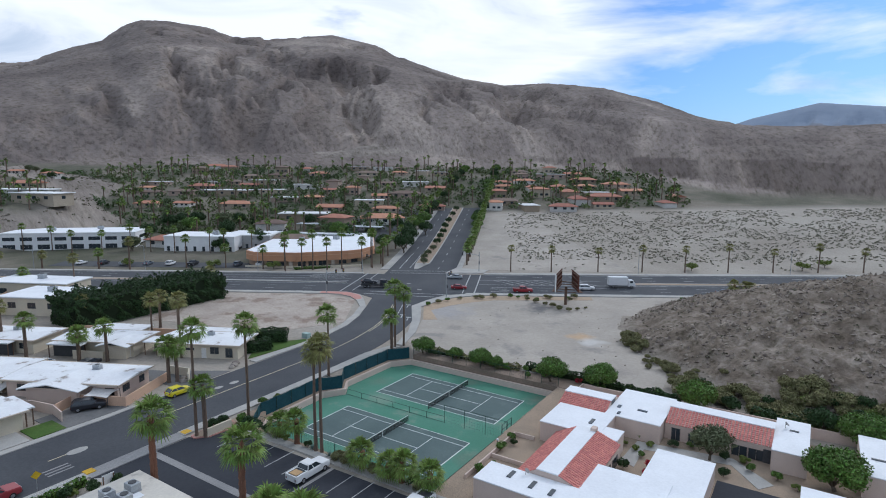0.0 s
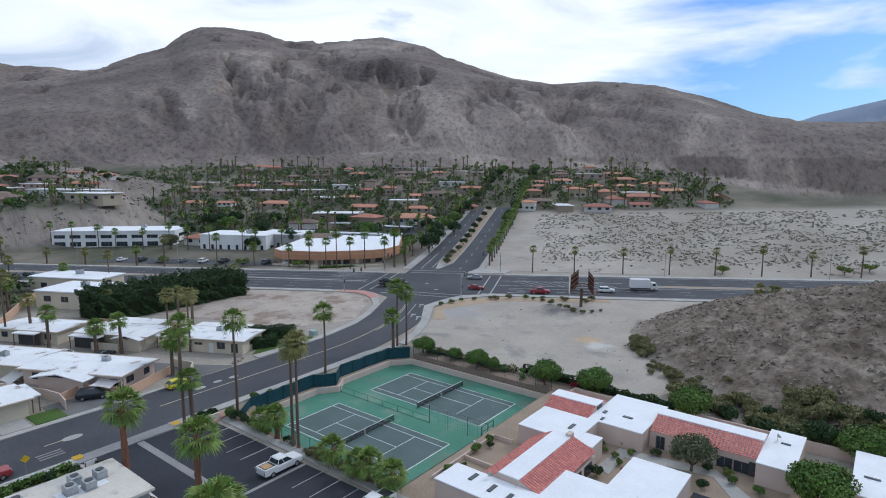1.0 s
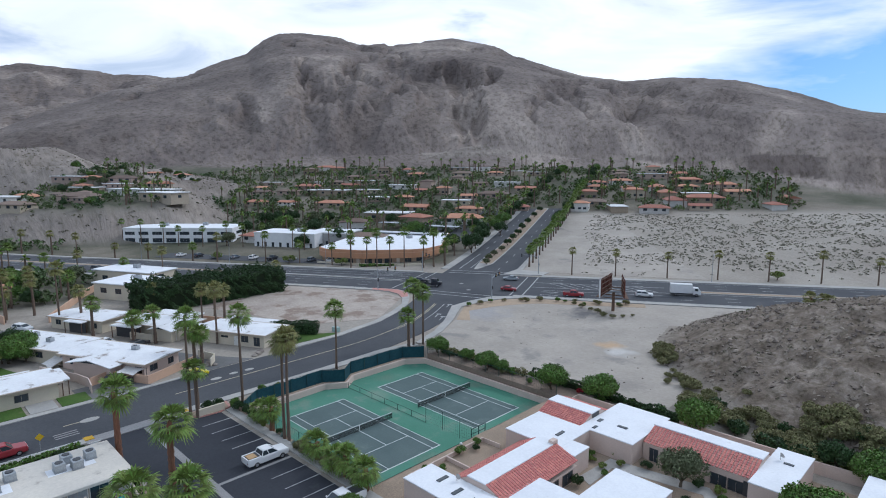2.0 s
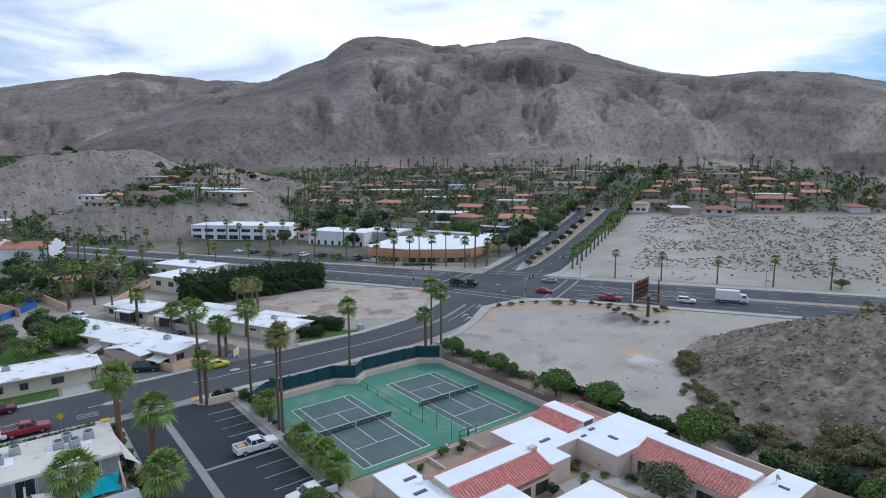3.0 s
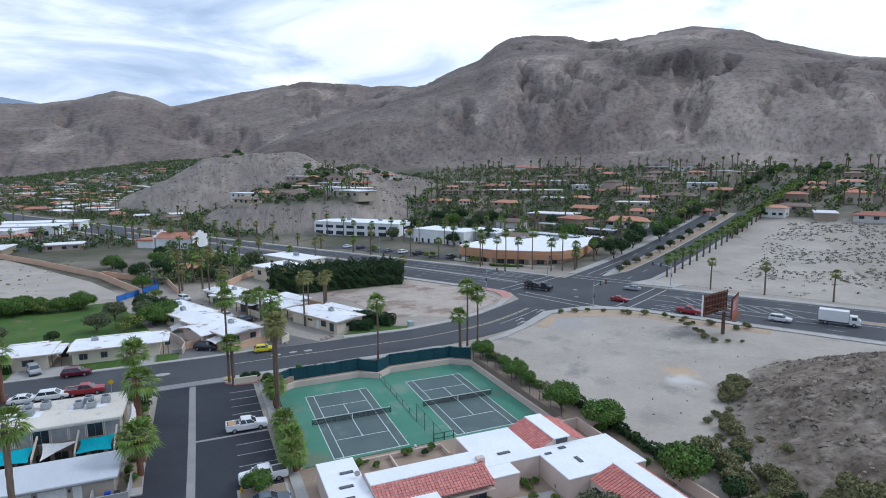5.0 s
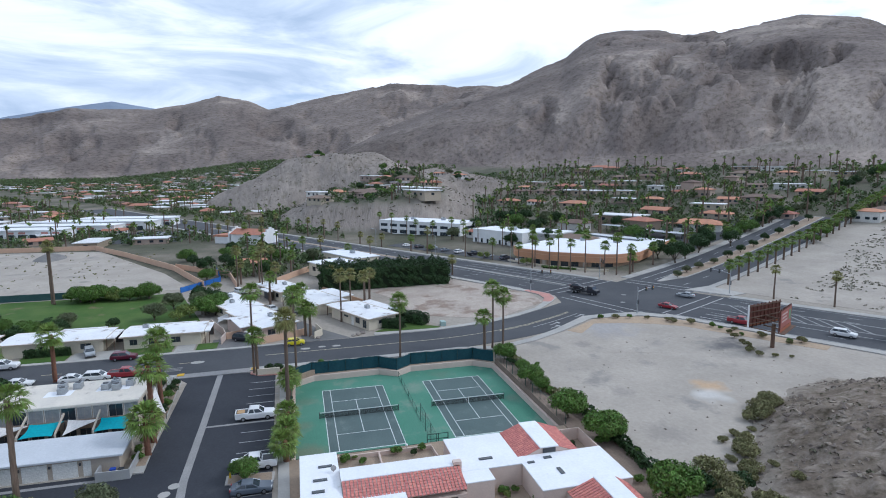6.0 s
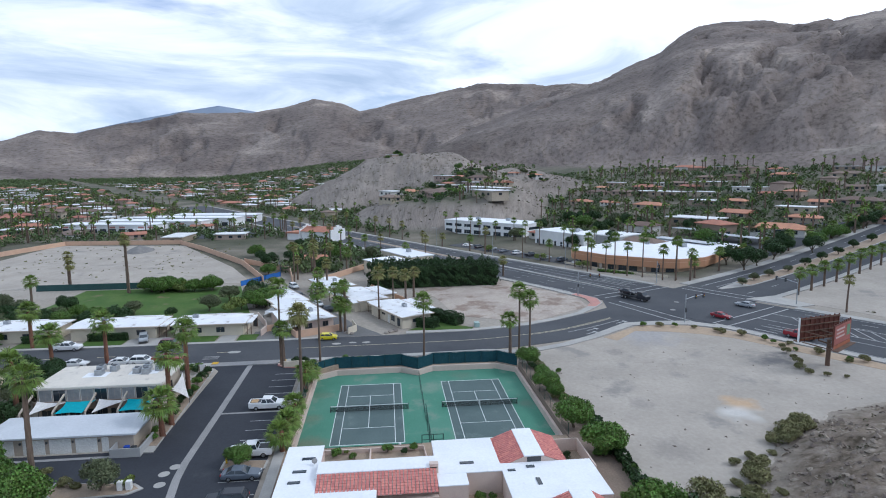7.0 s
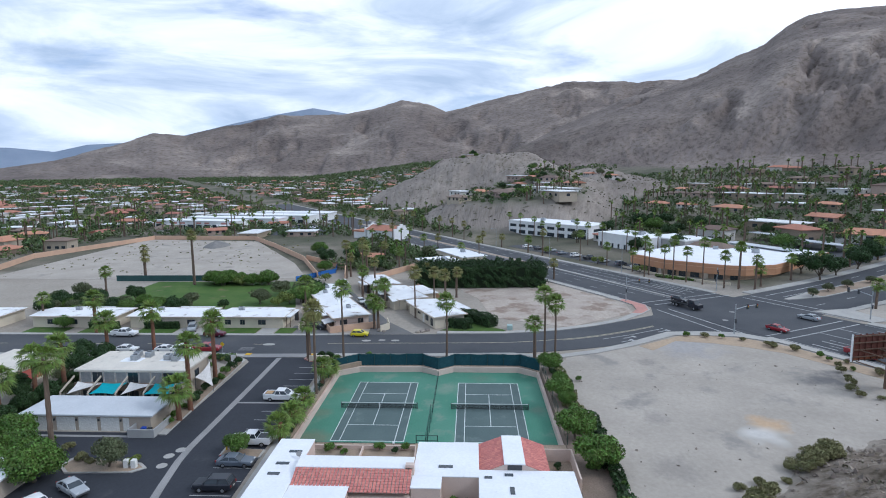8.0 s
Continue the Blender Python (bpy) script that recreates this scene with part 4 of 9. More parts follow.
def fence(name, label, pts, tall, base, spacing=3.05, fabric=None, wires=False, rails=(1.0,)):
    f = thing(name, label, "fence")
    for a, b in zip(pts, pts[1:]):
        L = math.dist(a, b)
        n = max(1, round(L / spacing))
        for i in range(n + 1):
            t = i / n
            x, y = a[0] + (b[0] - a[0]) * t, a[1] + (b[1] - a[1]) * t
            part("post", Shape().tube([(x, y, base), (x, y, base + tall)], [0.045, 0.045], 6), FENCE_GREEN, f)
        for r in rails:
            part("rail", Shape().tube([(*a, base + tall * r), (*b, base + tall * r)], [0.03, 0.03], 6), FENCE_GREEN, f)
        if wires:
            wsh = Shape()
            m = int(L / 0.45)
            for i in range(m + 1):
                t = i / m
                x, y = a[0] + (b[0] - a[0]) * t, a[1] + (b[1] - a[1]) * t
                wsh.tube([(x, y, base), (x, y, base + tall)], [0.008, 0.008], 3, False)
            for k in range(1, int(tall / 0.45)):
                wsh.tube([(*a, base + 0.45 * k), (*b, base + 0.45 * k)], [0.008, 0.008], 3, False)
            part("wire_mesh", wsh, FENCE_GREEN, f)
        if fabric:
            n = max(1, round(L / spacing))
            nx, ny = -(b[1] - a[1]) / L * 0.05, (b[0] - a[0]) / L * 0.05
            for i in range(n):
                t0, t1 = i / n + 0.002, (i + 1) / n - 0.002
                sag = random.uniform(0.03, 0.14)
                g = Shape()
                cols = 5
                for j in range(cols + 1):
                    t = t0 + (t1 - t0) * j / cols
                    x, y = a[0] + (b[0] - a[0]) * t, a[1] + (b[1] - a[1]) * t
                    bulge = 1 + 1.5 * math.sin(math.pi * j / cols) * random.uniform(0.4, 1)
                    top = base + tall - 0.06 - sag * math.sin(math.pi * j / cols)
                    g.v += [(x + nx * 0.8, y + ny * 0.8, base + 0.05), (x + nx * 0.8, y + ny * 0.8, top), (x + nx * (bulge + 0.3), y + ny * (bulge + 0.3), base + 0.05), (x + nx * (bulge + 0.3), y + ny * (bulge + 0.3), top)]
                for j in range(cols):
                    p, q = 4 * j, 4 * j + 4
                    g.f += [(q, p, p + 1, q + 1), (p + 2, q + 2, q + 3, p + 3), (p + 1, p + 3, q + 3, q + 1)]
                part("windscreen", g, fabric, f, "dark blue-green windscreen fabric")
    return f


fence("court_fence", "tall fence with dark blue-green windscreen fabric beside the street", [(-67.6, 57.6), (-70.6, 61.4), (-71.0, 74.3), (-68.5, 77.5)], 2.45, 0.95, fabric=WINDSCREEN)
fence("court_fence", "tall fence with dark blue-green windscreen fabric round the court corner", [(-68.5, 77.5), (-71.0, 80.7), (-71.0, 93.6), (-68.2, 97.1)], 2.45, 0.95, fabric=WINDSCREEN)
fence("court_side_fence", "thin green chain-link fence beside the car park", [(-67.2, 57.75), (-36.0, 57.75)], 2.7, 1.0, wires=True)
fence("court_side_fence", "thin green chain-link fence beside the trees", [(-67.3, 97.3), (-36.0, 97.3)], 2.2, 1.5, wires=True)
fence("court_end_fence", "low green fence at the end of the courts", [(-35.9, 58.5), (-35.9, 76.2)], 1.9, 0.0, wires=True)
fence("court_end_fence", "low green fence at the end of the courts", [(-35.9, 79.4), (-35.9, 96.5)], 1.9, 0.0, wires=True)
fence("divider_fence", "low green fence between the two courts", [(-67.5, 77.6), (-47, 77.6)], 1.05, 0.0, 3.4, rails=(1.0, 0.1))
fence("divider_fence", "tall green fence between the two courts", [(-47, 77.6), (-36, 77.6)], 3.0, 0.0, 3.6, wires=True)
gate = thing("court_gate", "green steel court gate with an arched frame", "gate")
for x, y in ((-36.2, 76.3), (-36.2, 77.9), (-36.2, 79.3)):
    part("post", Shape().tube([(x, y, 0), (x, y, 3.0)], [0.07, 0.07], 6), FENCE_GREEN, gate)
for z in (1.0, 2.2, 2.95):
    part("bar", Shape().tube([(-36.2, 76.3, z), (-36.2, 79.3, z)], [0.05, 0.05], 6), FENCE_GREEN, gate)
ball = thing("globe_light", "white globe light on a short post by the courts", "lamp")
part("post", Shape().tube([(-35.3, 73.2, 0.4), (-35.3, 73.2, 2.1)], [0.05, 0.05], 6), METAL_DARK, ball)
gl = bmesh.new()
bmesh.ops.create_icosphere(gl, subdivisions=2, radius=0.2, matrix=Matrix.Translation((-35.3, 73.2, 2.25)))
gme = bpy.data.meshes.new("globe")
gl.to_mesh(gme)
gl.free()
gme.materials.append(WHITE_WALL)
gme.shade_smooth()
part("globe", gme, WHITE_WALL, ball)

# ---------------------------------------------------------------- car park
lot = structure("road_car_park", ribbon([(-72.4, 50.2), (-71.5, 50.6), (-69.8, 54.8), (-12, 56.0)], [(-72.4, 37.0), (-71.5, 38.2), (-69.8, 39.4), (-12, 39.4)], 0.05), ASPHALT_NEW, "dark sealed car park with white stall lines", "car park")
structure("road_car_park_south", rect(-38.3, -12, 8, 40, 0.045), ASPHALT_NEW, "dark sealed lane behind the garages", "car park")
marking("gutter_strip", strip([(-72.3, 44.8), (-50, 44.9), (-34, 44.9), (-30, 45.2), (-24, 46.2), (-12, 48.5)], 1.0, 0.07, 0.03), GUTTER, lot)
marking("gutter_strip", strip([(-49.5, 45.4), (-49.5, 55.2)], 0.5, 0.068, 0.03), GUTTER, lot)
marking("gutter_strip", strip([(-37, 18), (-37, 36)], 0.6, 0.068, 0.03), GUTTER, lot)
for x in (-66.6, -63.4, -60.2, -57.0, -53.8, -46.2, -43.0, -39.8, -36.6, -28.6, -25.4, -22.2, -19):
    marking("stall_line", strip([(x, 50.6), (x, 55.6)], 0.13, 0.066, 0.01), LINE_WHITE, lot)
for x, y in ((-31.5, 43.2), (-28.9, 43.6), (-33.2, 44.0)):
    disc = Shape()
    disc.prism([(x + 0.7 * math.cos(t * math.pi / 7), y + 0.7 * math.sin(t * math.pi / 7)) for t in range(14)], flat(x, y), flat(x, y) + 0.072)
    marking("manhole_collar", disc, CONCRETE, lot)
pavement("pavement_court_side", ribbon([(-70.2, 56.9), (-12, 58)], [(-69.8, 55.6), (-12, 56.6)], 0.16), "pale concrete walk between car park and court")


def island(name, outline, label, rim=CONCRETE, fill=GRAVEL):
    cx = sum(p[0] for p in outline) / len(outline)
    cy = sum(p[1] for p in outline) / len(outline)
    z = flat(cx, cy)
    ob = structure(name, Shape().prism(outline, z - 0.3, z + 0.2), rim, label, "planter")
    inner = [(cx + (p[0] - cx) * 0.9, cy + (p[1] - cy) * 0.9) for p in outline]
    part("planter_soil", Shape().prism(inner, z, z + 0.225), fill, ob)
    return ob


island("planter_entrance", [(-72.3, 50.4), (-71.3, 50.2), (-69.9, 51.8), (-69.6, 54.6), (-70.6, 56.8), (-73.0, 57.2)], "gravel planter with red kerb at the car park entrance", KERB_RED)
island("planter_apartments", [(-72, 37.0), (-70.5, 38.4), (-37.5, 39.6), (-37.6, 37.6), (-50, 37.2), (-68, 35.6)], "gravel planter with round bushes along the apartments")
island("planter_stall_end", [(-33.8, 50.0), (-31.6, 50.0), (-31.2, 55.8), (-33.4, 55.8)], "concrete parking island with a small tree")
island("planter_lane", [(-30.6, 30.6), (-28.4, 30.0), (-26.6, 32.0), (-27.0, 40.6), (-28.2, 42.0), (-29.4, 40.6)], "parking island with a tree and utility boxes")
low_wall = thing("entrance_wall", "short cream stucco sign wall at the car park entrance", "wall")
part("wall_panel", Shape().box(-70.3, -70.0, 51.6, 55.6, 1.7, 3.1), CREAM, low_wall)
for y, c in ((37.6, (-74.2, 37.6)), (50.6, (-74.0, 50.8))):
    pad = Shape().box(c[0] - 0.6, c[0] + 0.6, c[1] - 0.6, c[1] + 0.6, flat(*c), flat(*c) + 0.23)
    part("tactile_pad", pad, YELLOW_PAD, pave[-1], "yellow tactile paving pad")

# lawns and yards
structure("lawn_park", ribbon([(-152, -24), (-152, 24)], [(-112, -24), (-112, 36)], 0.07, 0.2), GRASS, "bright green lawn behind the houses", "lawn")
for y0, y1 in ((-24, -14), (-10, 0.5), (4, 13), (22.5, 33), (37.8, 42)):
    structure("lawn_front", rect(-94.2, -89.7, y0, y1, 0.12, 0.2), GRASS, "patchy green front lawn", "lawn")
structure("lawn_corner", ribbon([(-99, 84.5), (-92.5, 92)], [(-92.6, 76.5), (-91.4, 91)], 0.12, 0.2), GRASS, "small green corner lawn", "lawn")
structure("road_driveway", ribbon([(-150, 40), (-100, 63.5), (-89.8, 70.5)], [(-146, 31), (-97, 59.5), (-89.4, 60)], 0.06, 0.2), ASPHALT_OLD, "worn grey asphalt driveway between the bungalows", "driveway")
structure("driveway_apron", rect(-96.5, -89.6, 40.6, 51.2, 0.07, 0.2), ASPHALT_OLD, "grey concrete driveway with a parked car", "driveway")
structure("driveway_apron_west", rect(-94.4, -89.6, 13.5, 22, 0.1, 0.2), CONCRETE, "grey concrete driveway", "driveway")
structure("driveway_apron_corner", ribbon([(-95, 33.5), (-89.7, 33.5)], [(-95, 37.3), (-89.7, 37.3)], 0.1, 0.2), CONCRETE, "grey concrete driveway", "driveway")
structure("yard_townhouses", ribbon([(-36.0, 97.0), (10, 97.0)], [(-36.0, 57.2), (10, 57.2)], 0.03, 0.2), GRAVEL, "tan gravel yard between the townhouses", "ground")
structure("walk_townhouses", ribbon([(-19.5, 78), (-19, 84.5), (-7, 86.5), (-2, 82)], [(-17.5, 77), (-17.6, 82.5), (-7, 84.5), (-3.5, 80)], 0.08, 0.2, 3), CONCRETE, "pale concrete garden walk", "path")
structure("road_carport_lane", rect(-8, 4, 60, 79.5, 0.06, 0.2), ASPHALT_NEW, "dark sealed carport lane", "car park")


# ---------------------------------------------------------------- buildings
def window(parent, m, w, h, panes=2, frame=FRAME, name="window", pane=None):
    """A window proud of a wall: m puts its foot's middle on the wall's face, y out of it."""
    win = part(name, Shape().box(-w / 2, w / 2, -0.05, 0.04, 0, 0.06).box(-w / 2, w / 2, -0.05, 0.04, h - 0.06, h)
               .box(-w / 2, -w / 2 + 0.06, -0.05, 0.04, 0.06, h - 0.06).box(w / 2 - 0.06, w / 2, -0.05, 0.04, 0.06, h - 0.06), frame, parent, m=m)
    pw = (w - 0.12) / panes
    for i in range(panes):
        x = -w / 2 + 0.06 + i * pw
        part("pane", Shape().box(x + 0.015, x + pw - 0.015, -0.04, 0.012, 0.06, h - 0.06), pane or GLASS, win)
    return win


def face(x, y, z, yaw):
    return pose(x, y, z, 0, 0, yaw)


def roof_unit(m, label="grey rooftop air-conditioning unit", k=1.0):
    a = thing("rooftop_unit", label, "air conditioner", m, group="rooftop units")
    part("curb", Shape().box(-0.75 * k, 0.75 * k, -0.6 * k, 0.6 * k, -0.1, 0.12), METAL_GREY, a)
    part("cabinet", Shape().box(-0.7 * k, 0.7 * k, -0.55 * k, 0.55 * k, 0.12, 0.95 * k, bev=0.04), METAL_GREY, a)
    part("grille", Shape().tube([(0, 0, 0.95 * k), (0, 0, 1.02 * k)], [0.42 * k, 0.42 * k], 10), METAL_DARK, a, "dark round fan grille")
    return a


def bungalow(m, L, W, wing=None, gable=None, wall=CREAM, tall=2.75, roof=ROOF_WORN, label="", wins=(), carport=None, units=(), over=0.75, doors=()):
    """A low house with a nearly flat white roof. L along its x, W along its y; wing: a second smaller block."""
    h = thing("bungalow", label, "house", m, group="low white-roofed houses")
    part("wall", Shape().box(-L / 2, L / 2, -W / 2, W / 2, -0.4, tall), wall, h)
    s = Shape()
    o = over
    ridge = 0.35
    pts = [(-L / 2 - o, -W / 2 - o), (L / 2 + o, -W / 2 - o), (L / 2 + o, W / 2 + o), (-L / 2 - o, W / 2 + o)]
    s.prism(pts, tall, tall + 0.22)
    part("fascia", s, BEIGE, h)
    r = Shape()
    x0, x1, y0, y1, zt = -L / 2 - o + 0.04, L / 2 + o - 0.04, -W / 2 - o + 0.04, W / 2 + o - 0.04, tall + 0.2
    r.add([(x0, y0, zt), (x1, y0, zt), (x1, 0, zt + ridge), (x0, 0, zt + ridge), (x1, y1, zt), (x0, y1, zt)],
          [(0, 1, 2, 3), (3, 2, 4, 5), (1, 4, 2), (0, 3, 5), (1, 0, 5, 4)])
    part("roof", r, roof, h)
    if wing:
        a0, a1, b0, b1 = wing
        part("wing_wall", Shape().box(a0, a1, b0, b1, -0.4, tall - 0.05), wall, h)
        part("wing_roof", Shape().box(a0 - 0.5, a1 + 0.5, b0 - 0.6, b1 + 0.6, tall - 0.05, tall + 0.16, bev=0.03), roof, h)
    if gable:
        a0, a1, b0, rise = gable
        mid, zt = (a0 + a1) / 2, tall - 0.1
        part("gable_wall", Shape().box(a0, a1, b0, -W / 2 + 0.1, -0.4, tall - 0.12), wall, h)
        part("gable_infill", Shape().add([(a0 + 0.2, b0 + 0.05, zt), (a1 - 0.2, b0 + 0.05, zt), (mid, b0 + 0.05, zt + rise), (a0 + 0.2, b0 + 0.15, zt), (a1 - 0.2, b0 + 0.15, zt), (mid, b0 + 0.15, zt + rise)],
                                         [(0, 1, 2), (5, 4, 3), (0, 3, 4, 1), (1, 4, 5, 2), (2, 5, 3, 0)]), GLASS, h, "dark triangular clerestory")
        for x0, x1 in ((a0 - 0.9, mid), (mid, a1 + 0.9)):
            za, zb = (zt + 0.05, zt + rise + 0.25) if x1 == mid else (zt + rise + 0.25, zt + 0.05)
            y0, y1 = b0 - 0.9, 0.3
            part("gable_roof", Shape().add([(x0, y0, za - 0.16), (x1, y0, zb - 0.16), (x1, y1, zb - 0.16), (x0, y1, za - 0.16), (x0, y0, za), (x1, y0, zb), (x1, y1, zb), (x0, y1, za)],
                                           [(3, 2, 1, 0), (4, 5, 6, 7), (0, 1, 5, 4), (1, 2, 6, 5), (2, 3, 7, 6), (3, 0, 4, 7)]), roof, h)
    if carport:
        a0, a1, b0, b1 = carport
        part("carport_roof", Shape().box(a0, a1, b0, b1, tall - 0.15, tall + 0.12, bev=0.03), roof, h)
        part("carport_back", Shape().box(a0 + 0.3, a1 - 0.3, b0 + 0.2 if b0 > 0 else b1 - 0.4, b0 + 0.4 if b0 > 0 else b1 - 0.2, -0.3, tall - 0.16), METAL_DARK, h)
        for x in (a0 + 0.25, a1 - 0.25):
            for y in (b0 + 0.25, b1 - 0.25):
                part("carport_post", Shape().box(x - 0.07, x + 0.07, y - 0.07, y + 0.07, -0.4, tall - 0.15), WOOD, h)
    for side, at, w, z, hh in wins:
        if side == "s":
            q = face(at, -W / 2, z, 180)
        elif side == "n":
            q = face(at, W / 2, z, 0)
        elif side == "e":
            q = face(L / 2, at, z, -90)
        else:
            q = face(-L / 2, at, z, 90)
        window(h, q, w, hh)
    for side, at in doors:
        q = face(at, -W / 2, 0, 180) if side == "s" else face(L / 2, at, 0, -90)
        d = part("door", Shape().box(-0.5, 0.5, -0.04, 0.05, 0, 2.1), DOOR_WHITE, h, m=q)
        part("door_handle", Shape().box(0.34, 0.4, 0.05, 0.1, 0.95, 1.05), METAL_DARK, d)
    for ux, uy in units:
        roof_unit(m @ pose(ux, uy, tall + 0.22 + ridge * (1 - abs(uy) / (W / 2 + o)), 0, 0, 0), k=0.85)
    return h


T27 = 27.0
CA, SA = math.cos(radians(T27)), math.sin(radians(T27))


def ab(a, b, turn=T27):
    x, y = CA * a - SA * b, SA * a + CA * b
    return pose(x, y, flat(x, y), 0, 0, turn)


bungalow(ab(-69.5, 92.2), 19.6, 8.4, gable=(-4.2, 4.6, -6.6, 0.75), label="cream bungalow with a stained white flat roof and courtyard", wins=(("s", 8.5, 1.6, 1.0, 1.2), ("e", -2, 1.8, 1.0, 1.2), ("e", 2.2, 1.4, 1.0, 1.2), ("s", -7, 1.8, 1.0, 1.2)), units=((2.5, 1.2),), wall=PINK)
bungalow(ab(-90.5, 93.2), 19.0, 8.6, label="cream bungalow with a white flat roof and metal carport", wins=(("s", -5, 1.8, 1.0, 1.2), ("s", 4, 1.8, 1.0, 1.2), ("e", 2, 1.4, 1.0, 1.2)), units=((-3.5, 1.0), (3, -1)), carport=(-9, -2, -7.4, -5.1))
bungalow(ab(-79, 112.4), 16.5, 7.6, wing=(-7, 4, 3.6, 8.6), gable=(2.6, 7.6, -5.2, 0.55), label="cream bungalow with a white roof along the driveway", wins=(("s", 2.5, 1.4, 1.0, 1.2), ("s", 5.5, 1.2, 1.0, 1.2), ("s", -5, 1.8, 0.9, 1.3)), doors=(("s", 7.2),), carport=(-8.2, -1, -6.4, -4.6))
bungalow(ab(-58, 113.6), 16.8, 7.8, wing=(-7.5, 4, 3.6, 7.2), label="cream bungalow with louvred windows beside a hedge", wins=(("s", -1.5, 1.8, 1.5, 0.5), ("s", 3.6, 1.8, 0.9, 1.4), ("s", 6.6, 1.5, 0.3, 1.9), ("e", 0, 2.2, 1.2, 0.8)), doors=(("s", 1.4),), units=((0.5, 1.0),), carport=(-11.5, -8.5, -3.8, 0))
bungalow(ab(-99.5, 112), 15.5, 8.2, label="cream bungalow with a white roof and carport", wins=(("s", 5.5, 1.6, 1.0, 1.2), ("s", -5.5, 1.6, 1.0, 1.2)), carport=(-1, 4.5, -6.6, -4.9), units=((0, 1),))
bungalow(pose(-98.4, 30.6, flat(-98, 30), 0, 0, 90), 15.4, 8.2, wing=(-5, 5, 3.4, 5.2), label="white-roofed bungalow with a carport by the street", wins=(("s", 2.6, 1.9, 0.9, 1.2), ("s", -5.8, 1.5, 0.9, 1.2), ("s", -2.2, 1.2, 0.9, 1.2)), carport=(8.2, 9.6, -3.6, 3.6), units=((-4.4, 1.2),))
bungalow(pose(-98.6, 9.6, flat(-98, 9), 0, 0, 90), 18.5, 8.4, wing=(-1, 7, 3.6, 5.6), label="white-roofed bungalow behind a clipped hedge", wins=(("s", 6.0, 2.0, 0.9, 1.2), ("s", -2, 1.6, 0.9, 1.2)), carport=(9.6, 11.6, -4, 3), units=((-4, 1.0),))
bungalow(pose(-98.5, -14, flat(-98, -14), 0, 0, 90), 21, 8.2, wing=(-6, 4, 3.6, 5.4), label="white-roofed bungalow at the end of the row", wins=(("s", 5, 1.8, 0.9, 1.2), ("s", 0, 1.8, 0.9, 1.2), ("s", -6, 1.6, 0.9, 1.2)), units=((-2, 1.0),))
bungalow(pose(-98.4, -44, flat(-98, -44), 0, 0, 90), 22, 8.4, label="white-roofed bungalow far down the street", wins=(("s", 5, 1.8, 0.9, 1.2), ("s", -6, 1.6, 0.9, 1.2)))

wall_run("wall_entry_screen", [(CA * a - SA * b, SA * a + CA * b) for a, b in ((-82.0, 106.4), (-75.5, 106.2), (-75.5, 108.4))], CREAM, 0.2, 1.7, None, "cream entry screen wall before a bungalow")
wall_run("wall_driveway_end", [(-98.4, 63.2), (-93.6, 64.4), (-91.2, 62.6)], CREAM, 0.2, 1.6, None, "short cream wall beside the driveway palms")
# two-storey cream office behind the bungalows, with parapet
for (a, b, L, W, tall, lab) in ((-115, 140.6, 18, 12.5, 4.4, "beige office block with a white flat roof"), (-131, 156, 24, 10, 4.2, "low white-roofed office with a dark fascia")):
    m = ab(a, b)
    o = thing("office_building", lab, "building", m)
    part("wall", Shape().box(-L / 2, L / 2, -W / 2, W / 2, -0.4, tall), CREAM, o)
    part("roof", Shape().box(-L / 2 - 0.4, L / 2 + 0.4, -W / 2 - 0.4, W / 2 + 0.4, tall, tall + 0.35, bev=0.05), ROOF_WHITE, o)
    for x in (-L * 0.3, 0, L * 0.3):
        window(o, face(x, -W / 2, 1.8 if tall > 4.3 else 1.2, 180), 2.2, 1.5)
    window(o, face(L / 2, -2, 2.2, -90), 3.4, 1.4, 3)
    roof_unit(m @ pose(0, 1, tall + 0.4), k=1.3)

# courtyard walls of peach stucco
def abxy(a, b):
    return (CA * a - SA * b, SA * a + CA * b)


wall_run("wall_courtyard", [abxy(-66, 82.3), abxy(-66, 86.3), abxy(-57.2, 86.3), abxy(-57.0, 97.5)], PEACH, 0.2, 1.6, None, "peach stucco courtyard wall")
wall_run("wall_side_yard", [abxy(-80, 84), abxy(-70, 83.2), abxy(-66.2, 82.2), abxy(-63, 80)], PINK, 0.18, 1.6, None, "grey-pink side yard wall")
wall_run("wall_small_lot", [abxy(-96, 123.5), abxy(-52, 123.0), (-97.5, 88.4)], PEACH, 0.2, 1.5, None, "peach boundary wall of the dirt lot")
wall_run("wall_field", [(-158, 30), (-196, 14), (-240, -14), (-268, -34), (-272, -92), (-205, -110), (-158, -96)], PEACH, 0.25, 2.2, None, "long peach wall round the cleared field")
wall_run("wall_field_east", [(-156, 40), (-176, 36), (-200, 14)], PEACH, 0.25, 2.0, None, "peach wall beside the works yard")
wall_run("wall_driveway", [(-150, 48), (-176, 62), (-190, 72)], PEACH, 0.25, 2.0, None, "peach wall behind the bungalows")
f = fence("site_fence", "blue fabric fence round the works yard", [(-152, 24), (-168, 34), (-190, 30)], 1.8, flat(-165, 30), 3.5, fabric=TARP_BLUE)
wall_run("wall_park", [(-153.5, -40), (-153.5, 6)], surface("dark_green_screen", (0.03, 0.07, 0.07), (0.04, 0.09, 0.085), 0.3, 3, 0.9), 0.15, 2.0, None, "dark green screened fence at the end of the lawn", "fence")


